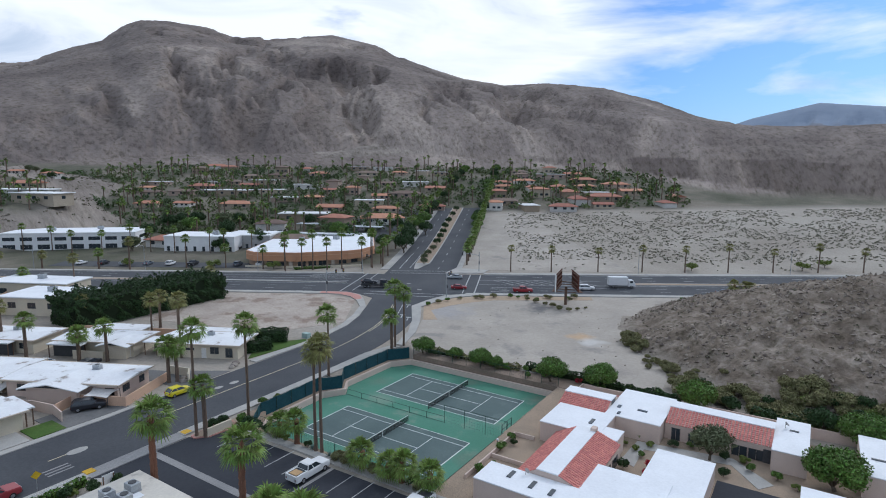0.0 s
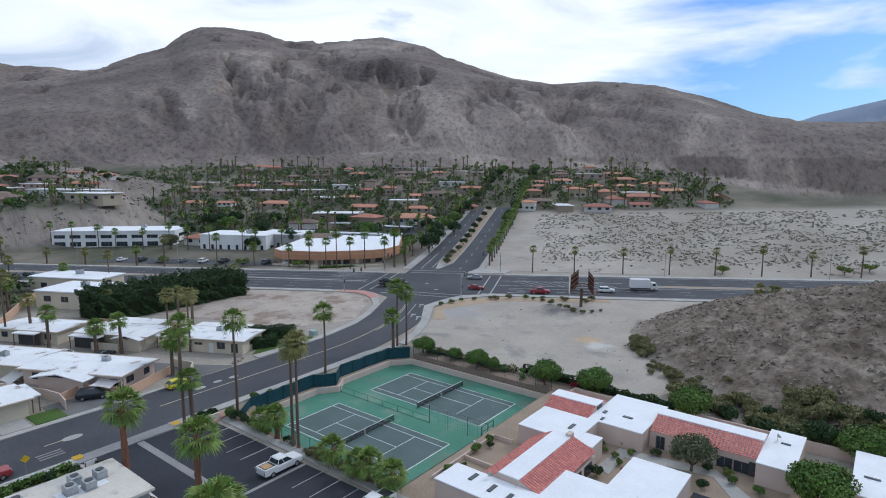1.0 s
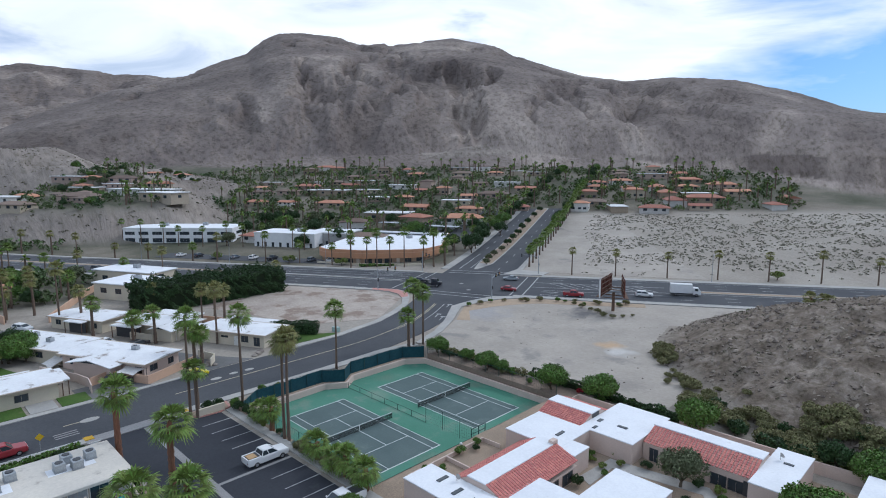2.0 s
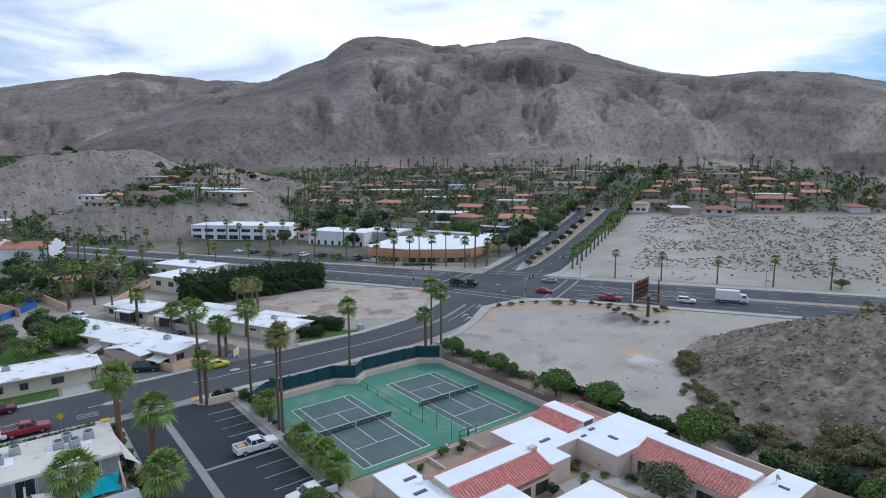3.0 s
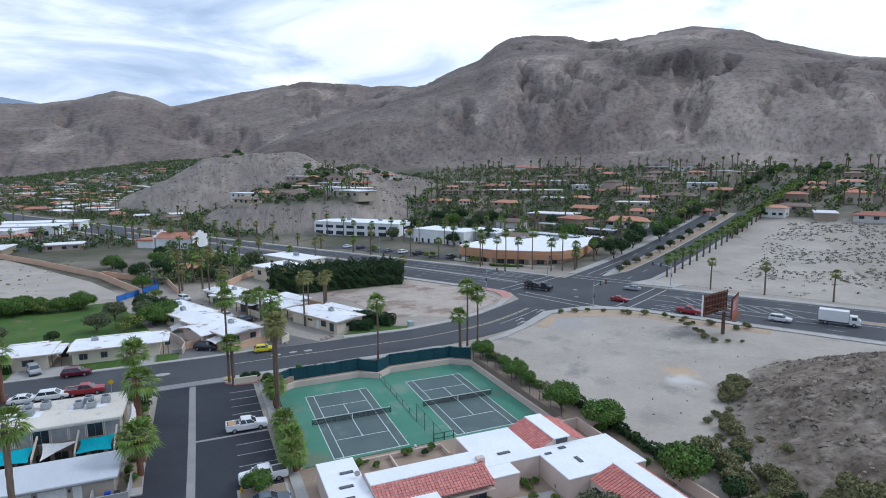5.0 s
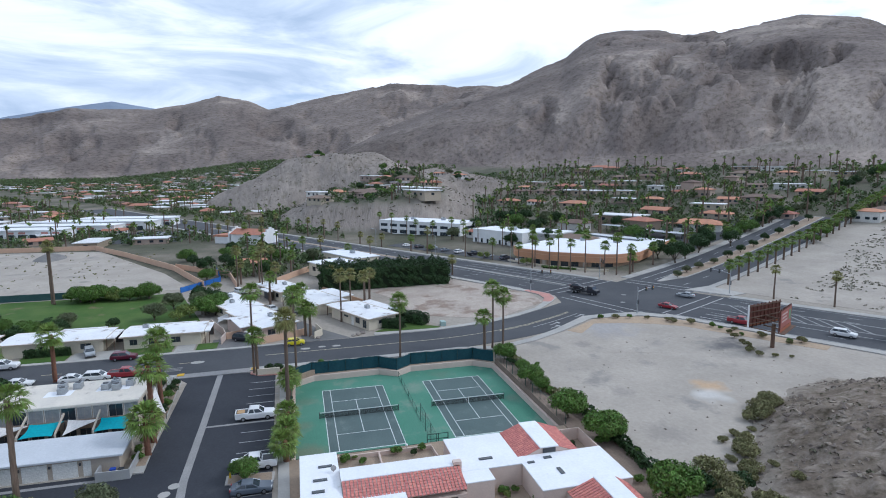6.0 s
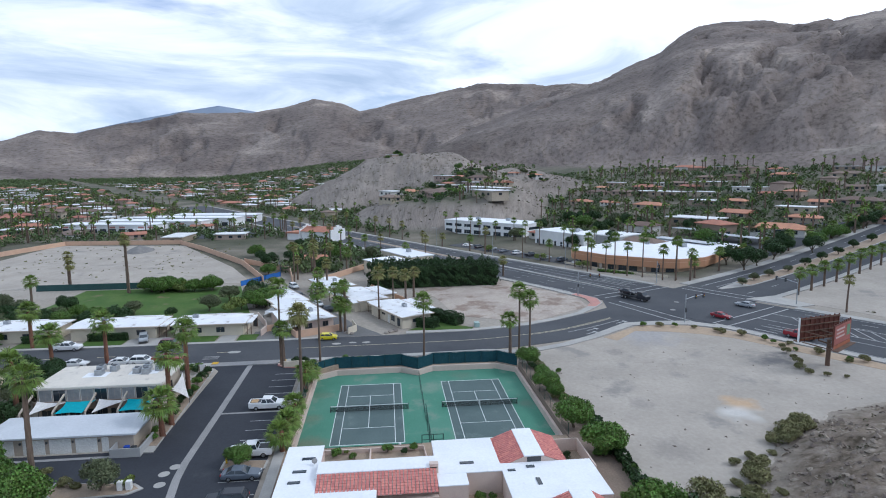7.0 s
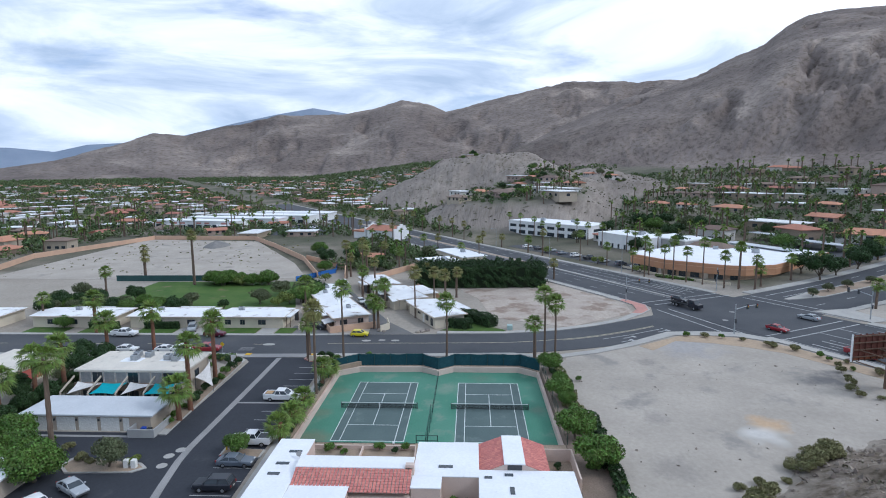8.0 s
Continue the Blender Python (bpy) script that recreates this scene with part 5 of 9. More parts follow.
# apartments, two storeys, with balconies, shade sails and garages
def apartments():
    a = thing("apartment_building", "two-storey beige apartment block with a stained cream roof", "building")
    z0 = 1.5
    part("wall", Shape().box(-59.6, -50.9, 17.6, 36.0, z0, 6.55), BEIGE, a)
    part("roof", Shape().box(-60.3, -50.3, 17.2, 36.5, 6.55, 6.95, bev=0.06), ROOF_CREAM, a)
    part("balcony_floor", Shape().box(-50.9, -49.7, 17.6, 36.0, 4.0, 4.2), BEIGE, a)
    part("balcony_wall", Shape().box(-49.75, -49.55, 17.6, 36.0, 3.6, 4.95), surface("brown_stucco_band", (0.27, 0.20, 0.155), (0.23, 0.18, 0.14), 0.4, 6, 0.9), a)
    for k in range(9):
        y = 18.8 + k * 2.05
        window(a, face(-50.9, y, 4.3, -90), 1.9, 2.05, 2, FRAME_WHITE, pane=CURTAIN if k % 3 != 1 else None)
        window(a, face(-50.9, y, 1.9, -90), 1.6, 1.7)
    for y in (17.7, 22.3, 26.9, 31.5, 35.9):
        part("divider_beam", Shape().add([(-49.6, y - 0.1, 5.9), (-49.6, y + 0.1, 5.9), (-46.0, y + 0.1, 4.5), (-46.0, y - 0.1, 4.5), (-49.6, y - 0.1, 6.2), (-49.6, y + 0.1, 6.2), (-46.0, y + 0.1, 4.75), (-46.0, y - 0.1, 4.75)],
                                         [(3, 2, 1, 0), (4, 5, 6, 7), (0, 1, 5, 4), (1, 2, 6, 5), (2, 3, 7, 6), (3, 0, 4, 7)]), BEIGE, a)
        part("beam_post", Shape().box(-46.1, -45.9, y - 0.1, y + 0.1, 1.4, 4.6), BEIGE, a)
    window(a, face(-55, 36.0, 4.2, 0), 1.6, 1.4)
    for x, y in ((-57.6, 24.2), (-57.4, 26.4), (-57.5, 31.6), (-56.8, 33.8), (-55.9, 30.6), (-55.6, 24.8), (-55.4, 32.2)):
        roof_unit(pose(x, y, 6.97), "pale rooftop air-conditioning unit and ducts", 0.95)
    part("roof_patch", Shape().box(-56.6, -54.4, 22.6, 26.2, 6.9, 6.965), ROOF_WHITE, a, "white repair patch on the roof")
    part("roof_patch", Shape().box(-56.8, -55.0, 29.4, 34.0, 6.9, 6.966), ROOF_WHITE, a, "white repair patch on the roof")
    g = thing("garage_block", "low beige garage row with white doors and a grey flat roof", "garage")
    part("wall", Shape().box(-45.2, -38.9, 17.2, 36.6, 1.3, 4.0), BEIGE, g)
    part("roof", Shape().box(-45.7, -38.5, 16.6, 37.1, 4.0, 4.3, bev=0.05), ROOF_GREY, g)
    for k, y in enumerate((19.6, 23.6, 27.0, 30.4)):
        d = part("garage_door", Shape().box(-1.4, 1.4, -0.04, 0.06, 0, 2.1), DOOR_WHITE, g, "white panelled garage door", m=face(-38.9, y, 1.65, -90))
        for r in range(1, 4):
            part("door_groove", Shape().box(-1.38, 1.38, 0.055, 0.075, 0.525 * r - 0.03, 0.525 * r), FRAME_WHITE, d)
    for y in (21.9, 25.3, 28.7, 32.1):
        part("wall_lamp", Shape().box(-38.9, -38.7, y - 0.1, y + 0.1, 3.2, 3.5), METAL_DARK, g)
    part("service_door", Shape().box(-38.95, -38.85, 32.4, 33.3, 1.65, 3.7), DOOR_WHITE, g)


apartments()
wall_run("wall_bin_yard", [(-38.8, 34.4), (-36.7, 34.4), (-36.7, 38.2), (-41.5, 38.2)], GREY_WALL, 0.2, 1.3, None, "grey block wall round the bins")


def sail(pts, mat, label):
    t = thing("shade_sail", label, "shade sail", group="shade sails")
    n = 6
    s = Shape()
    if len(pts) == 3:
        pts = [pts[0], pts[1], pts[2], pts[2]]
    P = [Vector(p) for p in pts]
    for lay in (0, -0.04):
        for i in range(n + 1):
            for j in range(n + 1):
                u, v = i / n, j / n
                p = P[0] * (1 - u) * (1 - v) + P[1] * u * (1 - v) + P[2] * u * v + P[3] * (1 - u) * v
                c = (P[0] + P[1] + P[2] + P[3]) / 4
                p = p + (c - p) * (0.16 * (4 * u * (1 - u) if j in (0, n) else 0) + 0.16 * (4 * v * (1 - v) if i in (0, n) else 0))
                s.v.append((p.x, p.y, p.z - 0.5 * 4 * u * (1 - u) * v * (1 - v) + lay))
    m = (n + 1) ** 2
    for i in range(n):
        for j in range(n):
            a = i * (n + 1) + j
            s.f += [(a, a + n + 1, a + n + 2, a + 1), (m + a + 1, m + a + n + 2, m + a + n + 1, m + a)]
    part("cloth", s, mat, t, smooth=True)
    for k, p in enumerate(P[:3]):
        part("mast", Shape().tube([(p.x, p.y, 1.4), (p.x, p.y, p.z + 0.1)], [0.05, 0.05], 6), METAL_DARK, t)


for y, mat, lab in ((18.4, SAIL_WHITE, "pale grey shade sail over a patio"), (22.6, TEAL, "bright teal shade sail over a patio"), (27.4, SAIL_WHITE, "pale grey shade sail over a patio"), (31.6, TEAL, "bright teal shade sail over a patio")):
    if mat is TEAL:
        sail([(-49.4, y, 5.0), (-49.4, y + 4.3, 5.1), (-45.9, y + 4.0, 4.5), (-46.1, y - 0.2, 4.4)], mat, lab)
    else:
        sail([(-49.4, y, 5.2), (-49.4, y + 4.2, 4.9), (-45.9, y + 0.4, 4.4)], mat, lab)
sail([(-58.5, 36.8, 5.8), (-52.5, 36.9, 5.0), (-54.5, 39.0, 2.6)], SAIL_WHITE, "large pale shade sail beside the apartments")
for pts, lab in ((((-63.9, 88.0, 4.0), (-59.4, 88.2, 3.9), (-59.6, 85.4, 3.5), (-63.7, 85.4, 3.6)), "white canvas canopy in the bungalow courtyard"),
                 (((-82.6, 90.4, 4.2), (-79.2, 89.6, 3.6), (-79.6, 85.2, 2.4), (-82.8, 86.4, 2.8)), "sagging white canvas beside the bungalow")):
    sail([(CA * a - SA * b, SA * a + CA * b, z) for a, b, z in pts], SAIL_WHITE, lab)
# neighbouring low block, seen at the edge
nb = thing("apartment_annex", "low beige block with a white flat roof", "building")
part("wall", Shape().box(-25.4, -14, 14, 28.6, 1.3, 4.0), BEIGE, nb)
part("roof", Shape().box(-25.8, -13.6, 13.6, 29.0, 4.0, 4.3, bev=0.05), ROOF_WHITE, nb)
nb = thing("apartment_annex", "cream two-storey block beside the apartments", "building")
part("wall", Shape().box(-66, -54, -6, 3.5, 1.2, 4.9), CREAM, nb)
part("roof", Shape().box(-66.4, -53.6, -6.4, 3.9, 4.9, 5.2, bev=0.05), ROOF_CREAM, nb)
part("awning", Shape().prism([(-58, 3.9), (-54, 3.9), (-54, 6.8), (-58, 6.8)], [4.3, 4.3, 3.6, 3.6], [4.5, 4.5, 3.8, 3.8]), surface("red_awning", (0.42, 0.09, 0.06), (0.36, 0.08, 0.06), 1, 4, 0.8), nb, "red canvas awning")


# townhouses: white flat roofs, red tile slopes either side of a raised white strip
def tiles(x0, x1, y0, y1, z_hi, z_lo, down, rows=9):
    """Stepped courses of tile, each tile raised, falling towards down ('+x', '-x', '+y', '-y')."""
    s = Shape()
    along = (y1 - y0) if down[1] == "x" else (x1 - x0)
    n = int(along / 0.42)
    for r in range(rows):
        a, b = r / rows, (r + 1.18) / rows
        for i in range(n):
            u0, u1 = i / n + 0.004, (i + 1) / n - 0.004
            j = random.uniform(-0.012, 0.012)
            ha, hb = z_hi + (z_lo - z_hi) * a + 0.02 + j, z_hi + (z_lo - z_hi) * min(b, 1.05) + 0.075 + j
            if down[1] == "x":
                xa, xb = (x0 + (x1 - x0) * a, x0 + (x1 - x0) * b) if down == "+x" else (x1 - (x1 - x0) * a, x1 - (x1 - x0) * b)
                p = [(xa, y0 + along * u0, ha), (xb, y0 + along * u0, hb), (xb, y0 + along * u1, hb), (xa, y0 + along * u1, ha)]
            else:
                ya, yb = (y0 + (y1 - y0) * a, y0 + (y1 - y0) * b) if down == "+y" else (y1 - (y1 - y0) * a, y1 - (y1 - y0) * b)
                p = [(x0 + along * u0, ya, ha), (x0 + along * u0, yb, hb), (x0 + along * u1, yb, hb), (x0 + along * u1, ya, ha)]
            q = [(c[0], c[1], c[2] - 0.07) for c in p]
            flip = down in ("+x", "-y")
            fs = [(0, 1, 2, 3), (1, 5, 6, 2), (0, 4, 5, 1), (2, 6, 7, 3)]
            s.add(p + q, fs if flip else [f[::-1] for f in fs])
    return s


def flat_block(t, x0, x1, y0, y1, top, wall=PINK, base=1.4, roof=ROOF_WHITE, name="wall"):
    part(name, Shape().box(x0, x1, y0, y1, base, top - 0.12), wall, t)
    part("roof", Shape().box(x0 - 0.06, x1 + 0.06, y0 - 0.06, y1 + 0.06, top - 0.12, top + 0.03, bev=0.03), roof, t)


def skylight(t, x, y, z, w=0.9, h=0.5):
    part("skylight", Shape().box(x - w / 2, x + w / 2, y - h / 2, y + h / 2, z, z + 0.14, bev=0.02), GLASS, t, "dark flat skylight")


def gable_strip(t, x0, x1, y0, y1, axis, z_top, z_eave, run1, run2, gable=PINK, eave1=None):
    """A raised white strip over x0..x1, y0..y1, with tile slopes on both its long sides (run1, run2 long; 0: none)."""
    if axis == "y":
        part("clerestory_wall", Shape().prism([(x0 - run1, y0), (x0, y0), (x1, y0), (x1 + run2, y0), (x1 + run2, y1), (x0 - run1, y1)], 1.4, (eave1 or z_eave) - 0.1), gable, t)
        low1 = (eave1 or z_eave) - 0.1
        body = Shape().add([(x0 - run1, y0 + 0.05, low1), (x0, y0 + 0.05, z_top - 0.1), (x1, y0 + 0.05, z_top - 0.1), (x1 + run2, y0 + 0.05, z_eave - 0.1),
                            (x0 - run1, y1 - 0.05, low1), (x0, y1 - 0.05, z_top - 0.1), (x1, y1 - 0.05, z_top - 0.1), (x1 + run2, y1 - 0.05, z_eave - 0.1)],
                           [(0, 1, 2, 3), (7, 6, 5, 4), (0, 4, 5, 1), (1, 5, 6, 2), (2, 6, 7, 3), (3, 7, 4, 0)])
        part("gable", body, gable, t)
        part("ridge_roof", Shape().box(x0 - 0.1, x1 + 0.1, y0 - 0.05, y1 + 0.05, z_top - 0.1, z_top + 0.06, bev=0.03), ROOF_WHITE, t, "raised white ridge strip")
        if run1:
            part("tile_slope", tiles(x0 - run1, x0, y0, y1, z_top - 0.06, eave1 or z_eave, "-x"), TILE_RED, t, "red clay tile slope")
        if run2:
            part("tile_slope", tiles(x1, x1 + run2, y0, y1, z_top - 0.06, z_eave, "+x"), TILE_RED, t, "red clay tile slope")
    else:
        part("clerestory_wall", Shape().box(x0, x1, y0 - run1, y1 + run2, 1.4, z_eave - 0.1), gable, t)
        body = Shape().add([(x0 + 0.05, y0 - run1, z_eave - 0.1), (x0 + 0.05, y0, z_top - 0.1), (x0 + 0.05, y1, z_top - 0.1), (x0 + 0.05, y1 + run2, z_eave - 0.1),
                            (x1 - 0.05, y0 - run1, z_eave - 0.1), (x1 - 0.05, y0, z_top - 0.1), (x1 - 0.05, y1, z_top - 0.1), (x1 - 0.05, y1 + run2, z_eave - 0.1)],
                           [(3, 2, 1, 0), (4, 5, 6, 7), (1, 5, 4, 0), (2, 6, 5, 1), (3, 7, 6, 2), (0, 4, 7, 3)])
        part("gable", body, gable, t)
        part("ridge_roof", Shape().box(x0 - 0.05, x1 + 0.05, y0 - 0.1, y1 + 0.1, z_top - 0.1, z_top + 0.06, bev=0.03), ROOF_WHITE, t, "raised white ridge strip")
        if run1:
            part("tile_slope", tiles(x0, x1, y0 - run1, y0, z_top - 0.06, z_eave, "-y"), TILE_RED, t, "red clay tile slope")
        if run2:
            part("tile_slope", tiles(x0, x1, y1, y1 + run2, z_top - 0.06, z_eave, "+y"), TILE_RED, t, "red clay tile slope")


def townhouses():
    t = thing("townhouse", "pale pink townhouse with white flat roofs and red tile slopes", "house", group="townhouses")
    flat_block(t, -31.0, -8, 59.0, 63.4, 4.7)
    gable_strip(t, -25.1, -22.6, 63.45, 77.2, "y", 5.5, 4.3, 3.1, 3.2, eave1=3.75)
    flat_block(t, -20.4, -11.5, 63.5, 70.2, 4.55, name="front_wall")
    flat_block(t, -30.7, -22.4, 77.25, 84.9, 4.7, name="middle_wall")
    flat_block(t, -22.4, -19.9, 77.25, 80.6, 4.66, name="entry_wall")
    for x, y, w, h in ((-24.6, 61.2, 0.5, 1.6), (-22.2, 60.9, 0.5, 1.4), (-27.6, 61.9, 0.5, 1.6), (-24.5, 81.0, 0.5, 1.7)):
        skylight(t, x, y, 4.7, w, h)
    part("satellite_dish", Shape().tube([(-26.2, 62.8, 4.7), (-26.2, 62.8, 5.1), (-26.0, 62.8, 5.3)], [0.03, 0.03, 0.35], 8), GUTTER, t)
    part("chimney", Shape().box(-23.2, -22.5, 76.4, 77.4, 4.6, 5.9), PINK, t)
    for y in (72, 75):
        window(t, face(-19.4, y, 2.0, -90), 2.2, 1.5)
    window(t, face(-11.5, 66, 2.0, -90), 1.8, 1.4)
    window(t, face(-24, 59.0, 2.2, 180), 1.6, 1.2)
    u = thing("townhouse", "pale pink townhouse with a red-tiled cross gable behind the court", "house", group="townhouses")
    flat_block(u, -23.9, -16.2, 84.95, 96.0, 4.7)
    gable_strip(u, -31.2, -23.95, 88.0, 90.3, "x", 5.5, 4.3, 3.0, 3.0)
    for x, y, w, h in ((-22.8, 88.4, 0.5, 1.0), (-19.5, 88.6, 1.4, 0.5), (-22.2, 86, 0.4, 0.9)):
        skylight(u, x, y, 4.7, w, h)
    window(u, face(-16.2, 90.0, 2.2, -90), 1.8, 1.3)
    part("vent_louvre", Shape().box(-23.98, -23.9, 88.3, 90.0, 4.75, 5.35), METAL_DARK, u)
    v = thing("townhouse", "pale pink townhouse row with a long red tile slope", "house", group="townhouses")
    gable_strip(v, -16.1, -2.7, 91.0, 93.2, "x", 5.5, 4.2, 3.2, 2.0)
    flat_block(v, -2.7, 1.3, 86.0, 97.3, 4.7)
    for x in (-14.6, -12, -6.5, -4.5):
        window(v, face(x, 87.8, 1.9 if x > -13 else 1.5, 180), 1.9 if x > -13 else 1.2, 1.5 if x > -13 else 2.2)
    part("door", Shape().box(-3.7, -2.8, 87.7, 87.85, 1.6, 3.7), METAL_DARK, v)
    part("satellite_dish", Shape().tube([(-1.6, 94, 4.7), (-1.6, 94, 5.2), (-1.4, 94, 5.4)], [0.03, 0.03, 0.35], 8), GUTTER, v)
    skylight(v, -0.5, 93.4, 4.7, 1.1, 0.4)
    c = thing("carport_block", "long white-roofed carport with pink end walls", "carport", group="townhouses")
    flat_block(c, -15.0, -8.2, 60, 78.6, 4.4)
    d = thing("townhouse", "pale pink townhouse with a white flat roof beside a large tree", "house", group="townhouses")
    flat_block(d, 6.8, 18, 85, 97.2, 4.7)
    skylight(d, 8.6, 90, 4.7, 1.6, 0.4)
    e = thing("carport_block", "white flat carport roof", "carport", group="townhouses")
    flat_block(e, 0.8, 9, 60, 78.5, 4.4)


townhouses()
wall_run("wall_patio", [(-34.2, 62.5), (-34.2, 76.4), (-31.2, 76.6)], PINK, 0.2, 0.6, None, "low pink patio wall behind the court")
wall_run("wall_patio_divider", [(-34.2, 69.2), (-29.3, 69.2)], PINK, 0.2, 0.55, None, "low pink patio divider")
wall_run("wall_back_yard", [(-31.5, 92.8), (-31.5, 97.0), (-24.2, 97.0)], PINK, 0.2, 1.7, None, "pink back yard wall")
wall_run("wall_rear", [(-16, 99.0), (2, 99.4), (14, 100.4), (30, 103)], PINK, 0.2, 1.6, None, "pink rear garden wall below the hill")


# commercial buildings beyond the highway
def shop():
    z = 2.9
    t = thing("shop_building", "large shop with a white flat roof and terracotta fascia", "building")
    outline = [(-176.5, 143.0), (-171.0, 141.6), (-157.0, 149.0), (-145.5, 164.2), (-143.8, 170), (-146.5, 180.5), (-174, 213), (-206, 189)]
    part("wall", Shape().prism([(p[0] * 0.97 - 174 * 0.03, p[1] * 0.97 + 180 * 0.03) for p in outline], z - 1.5, 6.2), surface("tan_shop_wall", (0.40, 0.28, 0.19), (0.35, 0.25, 0.18), 0.3, 5, 0.9), t)
    part("fascia", Shape().prism(outline, 5.4, 8.6), TERRA, t, "terracotta stucco fascia")
    part("cornice", Shape().prism([(p[0] * 1.004 + 174 * 0.004, p[1] * 1.004 - 180 * 0.004) for p in outline], 7.35, 7.55), surface("pale_terracotta", (0.62, 0.38, 0.25), (0.56, 0.34, 0.23), 0.3, 6, 0.9), t)
    part("roof", Shape().prism([(p[0] * 0.985 - 174 * 0.015, p[1] * 0.985 + 180 * 0.015) for p in outline], 8.5, 8.66), ROOF_WHITE, t)
    pts = [Vector((*p, 0)) for p in outline[1:5]]
    for a, b in zip(pts, pts[1:]):
        L = (b - a).length
        n = int(L / 3.2)
        yaw = math.degrees(math.atan2((b - a).y, (b - a).x)) + 180
        for i in range(n):
            p = a + (b - a) * ((i + 0.5) / n)
            q = p + Vector((-174 - p.x, 180 - p.y, 0)).normalized() * 0.95
            if i % 4 == 3:
                part("pillar", Shape().box(-0.6, 0.6, -0.5, 0.9, -0.6, 2.3), BEIGE, t, m=pose(q.x, q.y, z + 0.3, 0, 0, yaw))
            else:
                window(t, pose(q.x, q.y, z + 0.35, 0, 0, yaw), 2.8, 2.2, 2, name="shopfront")
    roof_unit(pose(-172, 186, 8.7), "grey rooftop unit on the shop roof", 1.6)
    roof_unit(pose(-182, 176, 8.7), "grey rooftop unit on the shop roof", 1.2)
    wall_run("wall_shop_planter", [(-172.5, 139.2), (-156, 147), (-142.5, 157.5), (-138, 163)], CREAM, 0.3, 0.8, None, "low cream planter wall before the shop")


shop()


def clinic(name, label, m, L, W, tall, wall, storeys, units=()):
    t = thing(name, label, "building", m)
    part("wall", Shape().box(-L / 2, L / 2, -W / 2, W / 2, -1, tall), wall, t)
    part("parapet", Shape().box(-L / 2 - 0.15, L / 2 + 0.15, -W / 2 - 0.15, W / 2 + 0.15, tall, tall + 0.5, bev=0.04), WHITE_WALL, t)
    part("roof", Shape().box(-L / 2 + 0.4, L / 2 - 0.4, -W / 2 + 0.4, W / 2 - 0.4, tall + 0.45, tall + 0.53), ROOF_WHITE, t)
    for st in range(storeys):
        n = int(L / (6.5 if storeys > 1 else 3.6))
        for i in range(n):
            x = -L / 2 + L * (i + 0.5) / n
            window(t, face(x, -W / 2, 0.8 + 3.6 * st, 180), 4.6 if storeys > 1 else 1.2, 1.5 if st else 2.0, 3 if storeys > 1 else 1)
        window(t, face(L / 2, 0, 0.8 + 3.6 * st, -90), W * 0.5, 1.4, 4)
    for ux, uy in units:
        roof_unit(m @ pose(ux, uy, tall + 0.5), "pale metal rooftop air-conditioning unit", 1.5)
    return t


clinic("office_building", "long white two-storey office block with window bands", pose(-266, 124, 3.2, 0, 0, 44) @ pose(0, 8, 0), 52, 20, 7.2, WHITE_WALL, 2, ((-10, 0), (8, 3)))
clinic("office_building", "white office block with tall narrow windows", pose(-212, 150, 3.4, 0, 0, 29) @ pose(-2, 8, 0), 30, 16, 6.6, WHITE_WALL, 1, ((3, 1), (5, -2)))
clinic("office_building", "grey and white office wing", pose(-200, 172, 3.8, 0, 0, 29) @ pose(-6, 2, 0), 20, 16, 6.2, GREY_WALL, 1, ())


